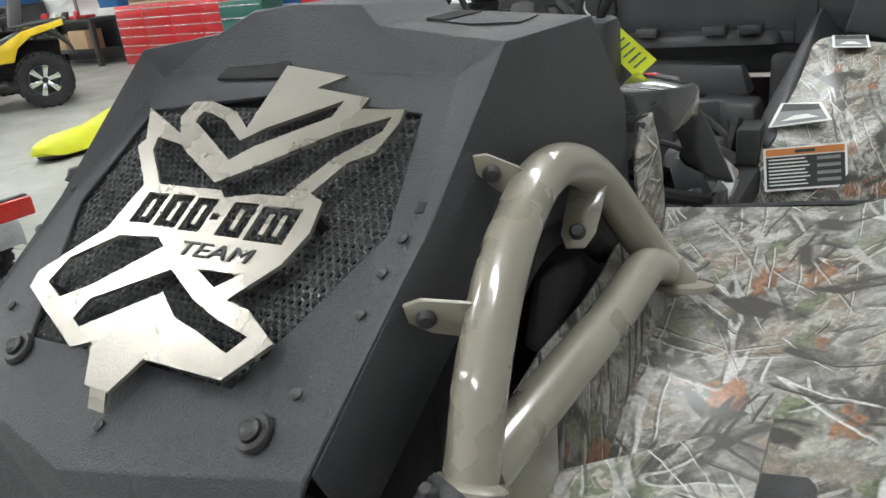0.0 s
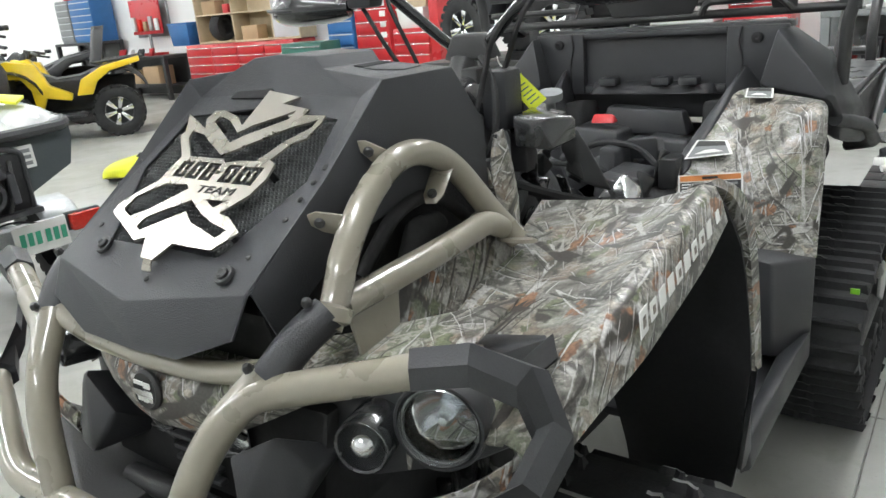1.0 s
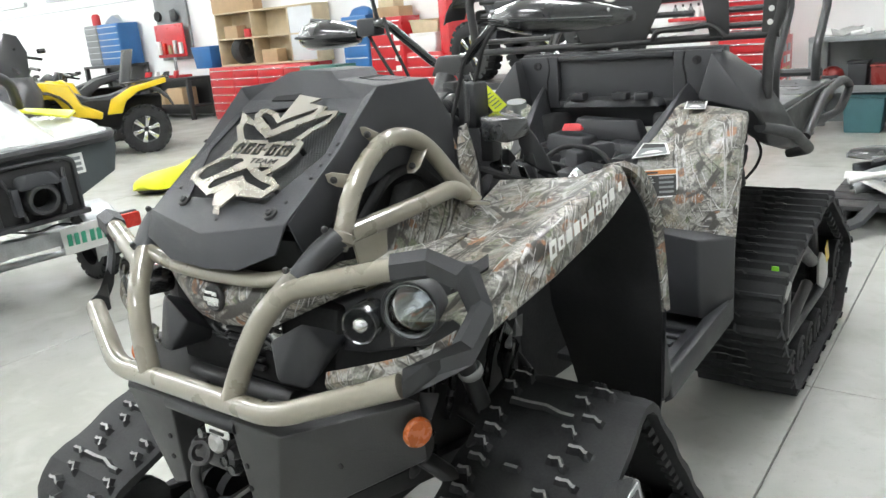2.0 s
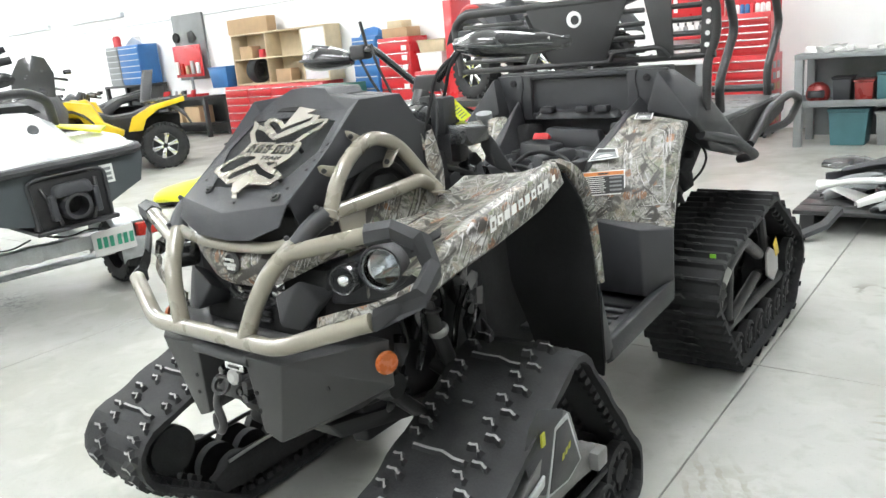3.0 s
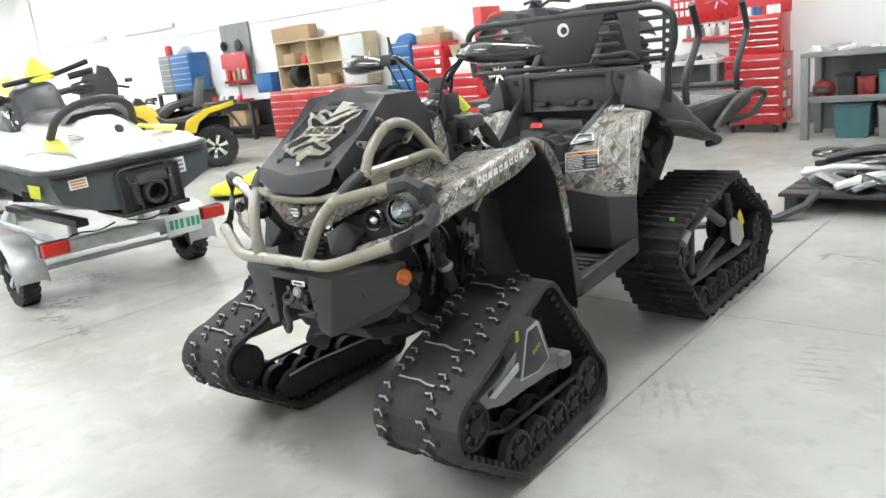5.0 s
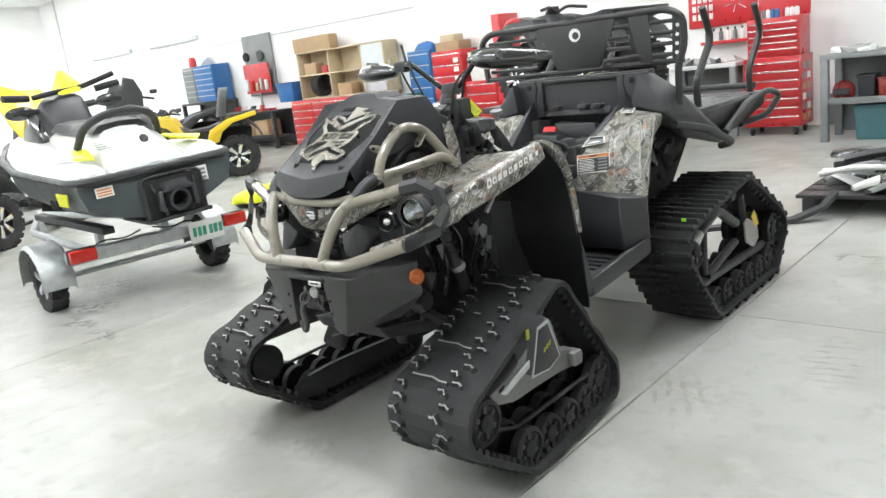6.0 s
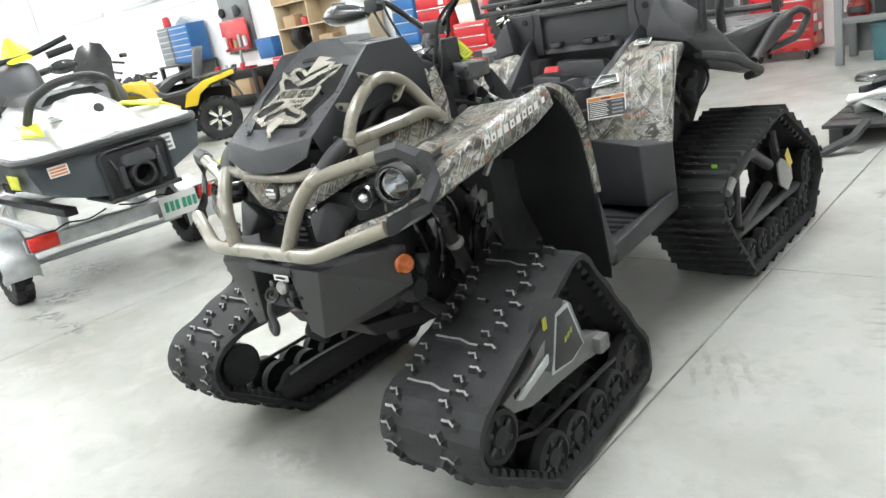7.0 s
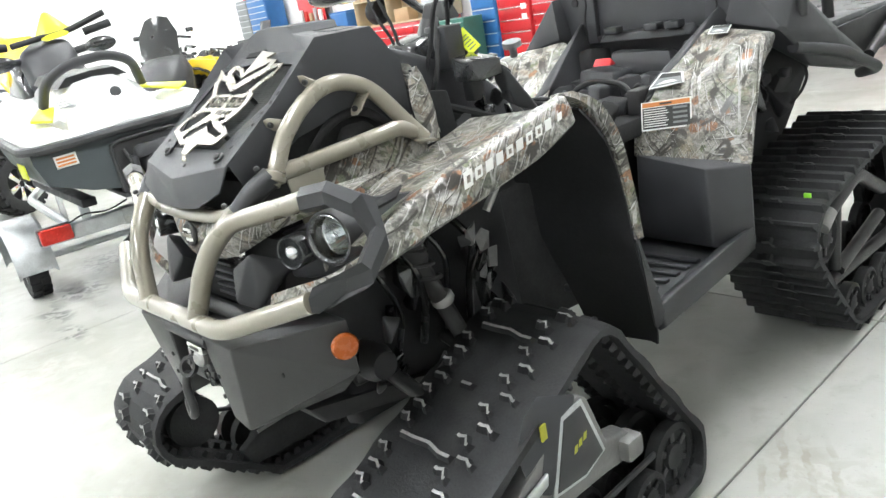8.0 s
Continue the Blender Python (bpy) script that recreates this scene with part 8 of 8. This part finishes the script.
# bottles on a red ledge
ledge = thing("red_ledge", pose(-2.35, WY1 - 0.14, 1.33), "small red wall ledge for bottles", "ledge")
part("board", box(-0.45, 0.45, -0.09, 0.139, 0, 0.05, 0.006), M_RED, ledge)
for k in range(7):
    bt = thing("bottle", pose(-2.72 + k * 0.11, WY1 - 0.15, 1.38), "small pale spray bottle on a ledge", "bottle", "bottles on the ledge")
    part("body", lathe([(0.032, 0), (0.035, 0.02), (0.035, 0.12), (0.015, 0.15)], (0, 0, 0), (0, 0, 1), 12), M_LABEL if k % 2 else M_GREYMETAL, bt)
    part("cap", lathe([(0.016, 0.15), (0.016, 0.19), (0, 0.19)], (0, 0, 0), (0, 0, 1), 10), M_INK, bt)

# pigeonhole shelf on the red cabinets
sh = thing("pigeonhole_shelf", pose(-11.0, 10.3, 1.10), "pale plywood pigeonhole shelf with parts", "shelf")
for z in (0.0, 0.53, 1.05):
    part("board", box(-1.45, 1.45, -0.22, 0.22, z, z + 0.03, 0.003), M_PLY, sh)
for x in (-1.45, -0.36, 0.72, 1.42):
    part("divider", box(x, x + 0.03, -0.22, 0.22, 0.03, 1.05, 0.002), M_PLY, sh)
part("end_panel", box(0.76, 1.41, -0.215, -0.19, 0.04, 1.04, 0.004), M_PALEPIPE, sh, "pale grey door closing one bay")
part("back", box(-1.44, 1.44, 0.20, 0.22, 0.03, 1.05), M_PLY, sh)
def on_shelf(name, x, z, w, h, m, label, cat):
    return solo(name, box(x - w / 2, x + w / 2, 10.12, 10.38, z, z + h, 0.012), m, label, cat)
on_shelf("cardboard_box", -12.05, 1.66, 0.4, 0.25, M_CARD, "brown cardboard box in a pigeonhole", "box")
on_shelf("red_tin", -11.55, 1.66, 0.18, 0.17, M_RED, "small red tin in a pigeonhole", "tin")
on_shelf("carton", -10.95, 1.13, 0.45, 0.26, M_CARD, "brown carton in a pigeonhole", "box")
random.seed(77)
for k in range(12):
    x0, z0 = random.choice((-12.4, -11.3, -10.25)), random.choice((1.13, 1.66))
    x = x0 + random.uniform(0.12, 0.72)
    if abs(x + 11.9) < 0.42 or abs(x + 10.95) < 0.36 or (abs(x + 11.55) < 0.2):
        continue
    h, r = random.uniform(0.12, 0.32), random.uniform(0.05, 0.10)
    solo("shelf_bottle", lathe([(r, 0), (r, h * 0.75), (r * 0.4, h * 0.85), (r * 0.4, h), (0, h)], (x, 10.22, z0), (0, 0, 1), 12), random.choice([M_LABEL, M_PLASTIC, M_GREYMETAL, M_BLUE, M_LABEL]), "small container in a pigeonhole", "bottle", "containers in the pigeonholes")
on_shelf("long_carton", -11.9, 2.18, 1.3, 0.32, M_CARD, "long brown carton on top of a shelf", "box")
on_shelf("white_carton", -11.85, 2.50, 0.5, 0.02, M_LABEL, "flat white carton on a long carton", "box")
ty = thing("spare_tyre", pose(-11.9, 10.28, 1.40), "black tyre lying in a pigeonhole", "tyre")
part("tread", lathe([(0.16, -0.12), (0.24, -0.13), (0.27, -0.08), (0.27, 0.08), (0.24, 0.13), (0.16, 0.12), (0.15, 0)], (0, 0, 0), (1, 0, 0), 28), M_RUBBER, ty)
cabinet("red_cabinet_row", -12.75, -9.65, 9.95, 10.55, 0.0, 1.09, 4, 6, M_RED, "long row of red drawer cabinets")
bin_box("blue_bin", -12.95, 10.2, 1.09, 0.62, 0.45, 0.46, M_BLUE, "blue plastic bin on red cabinets")

# grey and red boards by the work table
gb = thing("grey_board", pose(-14.5, WY1 - 0.08, 1.3), "tall grey wall board with hung tools", "wall board")
part("board", box(-0.62, 0.55, 0.0, 0.07, 0, 1.52, 0.01), M_GREYMETAL, gb)
part("hung_drill", hull([(0.05, -0.1, 0.85), (0.25, -0.1, 0.85), (0.1, -0.02, 0.85), (0.28, 0.0, 0.95), (0.0, -0.08, 1.1), (0.2, -0.05, 1.15)], 0.02), M_PLASTIC, gb)
part("hung_coil", lathe([(0.05, -0.02), (0.11, -0.03), (0.12, 0.0), (0.11, 0.03), (0.05, 0.02)], (-0.5, -0.03, 1.0), (0, 1, 0), 16), M_DARK, gb)
rb = thing("red_board", pose(-14.4, 10.2, 0.92), "red display board of tools on a table", "tool board")
part("board", box(-0.55, 0.5, 0.10, 0.14, 0.45, 1.18, 0.01), M_RED, rb)
part("foot", box(-0.5, 0.45, -0.05, 0.2, 0.0, 0.05, 0.006), M_RED, rb)
part("post", box(-0.04, 0.04, 0.11, 0.14, 0.05, 0.46, 0.004), M_GREYMETAL, rb)
for k in range(5):
    part("hung_tool", hull([(-0.42 + k * 0.2 + dx, 0.04 + dy, 0.62 + dz) for dx in (-0.05, 0.05) for dy in (0, 0.06) for dz in (-0.1, 0.2 - 0.05 * (k % 3))], 0.01), [M_LABEL, M_LAMPRED, M_CARD, M_ALU, M_LABEL][k], rb)
for k in range(4):
    solo("table_tool", hull([(-15.1 + k * 0.35 + random.uniform(-0.12, 0.12), 10.0 + random.uniform(-0.1, 0.1), 0.92 + random.choice((0, 0.0, 0.16))) for _ in range(10)] + [(-15.1 + k * 0.35, 10.0, 0.92)], 0.008), [M_RED, M_LABEL, M_PLASTIC, M_RED][k], "hand tool lying on the dark work table", "tool")
solo("floor_carton", box(-14.9, -14.45, 9.9, 10.3, 0.301, 0.62, 0.01), M_CARD, "brown carton on a low table shelf", "box")
solo("floor_carton", box(-14.3, -13.75, 9.9, 10.3, 0.301, 0.70, 0.01), M_CARD, "larger brown carton on a low table shelf", "box")

# blue and grey chests
bench("chest_table", -17.5, -15.7, 9.85, 10.5, 1.30, "dark stand beneath the drawer chests", shelf=0.4, m=M_STEEL_BLACK)
cabinet("grey_drawer_chest", -17.3, -16.75, 9.95, 10.5, 1.30, 2.25, 1, 6, M_GREYMETAL, "tall grey drawer chest", handle=M_GALV)
cabinet("blue_drawer_chest", -16.73, -15.85, 9.95, 10.5, 1.30, 2.25, 1, 6, M_BLUE, "tall blue drawer chest", handle=M_GALV)
solo("red_canister", lathe([(0.10, 0), (0.10, 0.22), (0.06, 0.27), (0, 0.27)], (-17.1, 10.2, 2.25), (0, 0, 1), 16), M_RED, "red canister on a drawer chest", "canister")
solo("rag_bundle", hull([(-16.4 + random.uniform(-0.4, 0.4), 10.2 + random.uniform(-0.15, 0.15), 2.25 + random.choice((0, 0, 0.2, 0.12))) for _ in range(18)], 0.02), M_LABEL, "pale bundle on the drawer chests", "bundle")
cabinet("blue_tool_box", -8.75, -8.15, 9.95, 10.5, 0.0, 1.85, 1, 8, M_BLUE, "blue tool cabinet under cartons", handle=M_GALV)
red_box = cabinet("red_tool_box", -8.1, -7.35, 9.95, 10.5, 0.0, 1.78, 1, 8, M_RED, "red tool cabinet with white drawer labels")
for k in range(5):
    part("drawer_label", box(0.20, 0.32, -0.302, -0.297, 0.86 + k * 0.17, 0.95 + k * 0.17, 0.001), M_LABEL, red_box, "white drawer label")
cabinet("low_red_cabinet", -7.3, -6.55, 9.95, 10.5, 0.0, 1.15, 1, 6, M_RED, "low red drawer cabinet beside a taller one")
bin_box("white_crate", -6.95, 10.2, 1.15, 0.55, 0.4, 0.32, M_LABEL, "pale plastic crate on a red cabinet", "crate")
bin_box("beige_case", -6.95, 10.25, 1.47, 0.62, 0.36, 0.22, M_PLY, "beige case on top of a crate", "case")
cabinet("green_tool_box", -9.3, -8.35, 9.3, 9.8, 0.0, 1.05, 1, 5, M_DKGREEN, "dark green tool cabinet")
solo("top_carton", box(-8.05, -7.45, 10.05, 10.45, 1.78, 1.95, 0.012), M_CARD, "brown carton on a red cabinet", "box")
solo("small_carton", box(-7.95, -7.6, 10.1, 10.4, 1.95, 2.08, 0.01), M_PLY, "small pale carton on a brown carton", "box")
solo("blue_duffel", hull([(-8.7, 10.1, 1.85), (-8.2, 10.1, 1.85), (-8.7, 10.4, 1.85), (-8.2, 10.4, 1.85), (-8.65, 10.2, 2.0), (-8.25, 10.2, 2.0), (-8.45, 10.3, 2.04)], 0.03), M_BLUE, "blue bundle on a tool cabinet", "bundle")
solo("red_pillar", box(-6.5, -6.32, 9.9, 10.5, 0.0, 2.3, 0.01), M_RED, "tall narrow red steel locker", "locker")
# wall fittings
solo("conduit", tube([(WX0 + 0.1, WY1 - 0.02, 2.75), (-9.0, WY1 - 0.02, 2.75)], 0.014, 0, 8), M_PALEPIPE, "thin pale conduit along the wall", "conduit")
solo("down_pipe", tube([(-25.6, WY1 - 0.06, 0.0), (-25.6, WY1 - 0.06, CEIL)], 0.03, 0, 8), M_PALEPIPE, "pale pipe down the wall", "pipe")
for k, x in enumerate((-23.6, -19.8)):
    solo("door_header", box(x, x + 2.6, WY1 - 0.10, WY1 + 0.01, 3.0, 3.12, 0.006), M_PALEPIPE, "pale steel header rail on the wall", "rail")
solo("base_plinth", box(-1.0, -0.65, WY1 - 0.03, WY1 + 0.01, 0.0, 0.45, 0.004), M_GREYMETAL, "grey kick panel on the wall", "panel", kind="structure")

# ---- pallet with stripped body panels ----
pal = thing("low_platform", pose(1.45, 5.6, 0), "low dark platform carrying stripped body panels", "platform")
for k in range(7):
    part("deck_board", box(-1.15, 1.15, -0.78 + k * 0.225, -0.58 + k * 0.225, 0.14, 0.17, 0.004), M_STEEL_BLACK, pal)
for x in (-1.05, 0.0, 1.05):
    part("bearer", box(x - 0.05, x + 0.05, -0.78, 0.78, 0.0, 0.14, 0.004), M_STEEL_BLACK, pal)
random.seed(23)
for k in range(110):
    x, y = random.uniform(0.46, 2.45), random.uniform(4.95, 6.2)
    L1, W1 = random.uniform(0.22, 0.66), random.uniform(0.03, 0.12)
    amp, nose, bow = random.uniform(0.01, 0.06), random.uniform(0.05, 0.3), random.uniform(-0.10, 0.10)
    rows = []
    for i in range(9):
        u = i / 8
        w = W1 * (nose + (1 - nose) * math.sin(math.pi * (0.12 + 0.70 * u)))
        rows.append([(L1 * (u - 0.5), w * f + bow * math.sin(math.pi * u), amp * (1 - f * f) * math.sin(math.pi * (0.2 + 0.7 * u)) - (0.02 if abs(f) == 1 else 0)) for f in (-1, -0.9, -0.4, 0, 0.4, 0.9, 1)])
    t = sheet(rows, 0.007)
    bmesh.ops.transform(t, matrix=pose(x, y, 0, random.uniform(-26, 26), random.uniform(-11, 11), random.choice((0, 25, 160, 190)) + random.uniform(-25, 25)), verts=t.verts)
    lo = min(v.co.z for v in t.verts)
    bmesh.ops.translate(t, vec=(0, 0, 0.172 + 0.003 * max(0, k - 58) - lo), verts=t.verts)
    m2 = random.choice([M_LABEL, M_GREYMETAL, M_PLASTIC, M_BAR, M_GREYMETAL, M_COVER, M_BAR, M_PLASTIC, M_BAR, M_ALU])
    solo("body_panel", t, m2, "pale moulded body panel in a heap" if m2 in (M_LABEL, M_ALU) else "dark moulded body panel in a heap", "body panel", "heap of body panels", smooth=60)
for x, y, z, a in ((0.75, 5.15, 0.30, 20), (1.15, 5.2, 0.34, -12), (1.75, 5.25, 0.36, 8)):
    t = tube([(-0.35, 0, 0), (-0.1, 0.05, 0.04), (0.2, 0.0, 0.03), (0.45, -0.06, 0.0)], 0.022, 0.12, 10)
    bmesh.ops.transform(t, matrix=pose(x, y, z, 0, 0, a), verts=t.verts)
    solo("bent_bar", t, M_LABEL, "pale bent tube lying on stripped panels", "tube", "heap of body panels")
sk = thing("loose_ski", pose(0.20, 4.45, 0, 0, 0, 35), "black snowmobile ski lying on the floor", "ski")
part("runner", loft([[(x, -0.06, z), (x, 0.06, z), (x, 0.05, z + 0.03), (x, -0.05, z + 0.03)] for x, z in ((-0.55, 0.0), (-0.2, 0.0), (0.2, 0.01), (0.42, 0.09), (0.52, 0.20))]), M_PLASTIC, sk)
part("spindle", tube([(-0.1, 0, 0.03), (-0.12, 0, 0.22), (-0.3, 0.1, 0.28)], 0.03, 0.04, 8), M_STEEL_BLACK, sk)
part("edge_tape", box(-0.3, -0.2, -0.07, -0.058, 0.0, 0.05, 0.002), M_LABEL, sk)

# ---- floor slabs, with sawn joints between them ----
floor = solo("floor", box(WX0, WX1, WY0, WY1, -0.10, -0.012), M_JOINT, "pale polished concrete workshop floor with sawn joints", "floor", kind="structure", smooth=0)
XS = [WX0, -21.6, -17.88, -14.16, -10.44, -6.72, -3.0, 0.72, 4.44, WX1]
YS = [WY0, -6.87, -2.25, 2.37, 6.99, WY1]
for xa, xb in zip(XS, XS[1:]):
    for ya, yb in zip(YS, YS[1:]):
        part("slab", box(xa + 0.003, xb - 0.003, ya + 0.003, yb - 0.003, -0.05, 0.0, 0.0025, seg=1), M_FLOOR, floor, smooth=0)
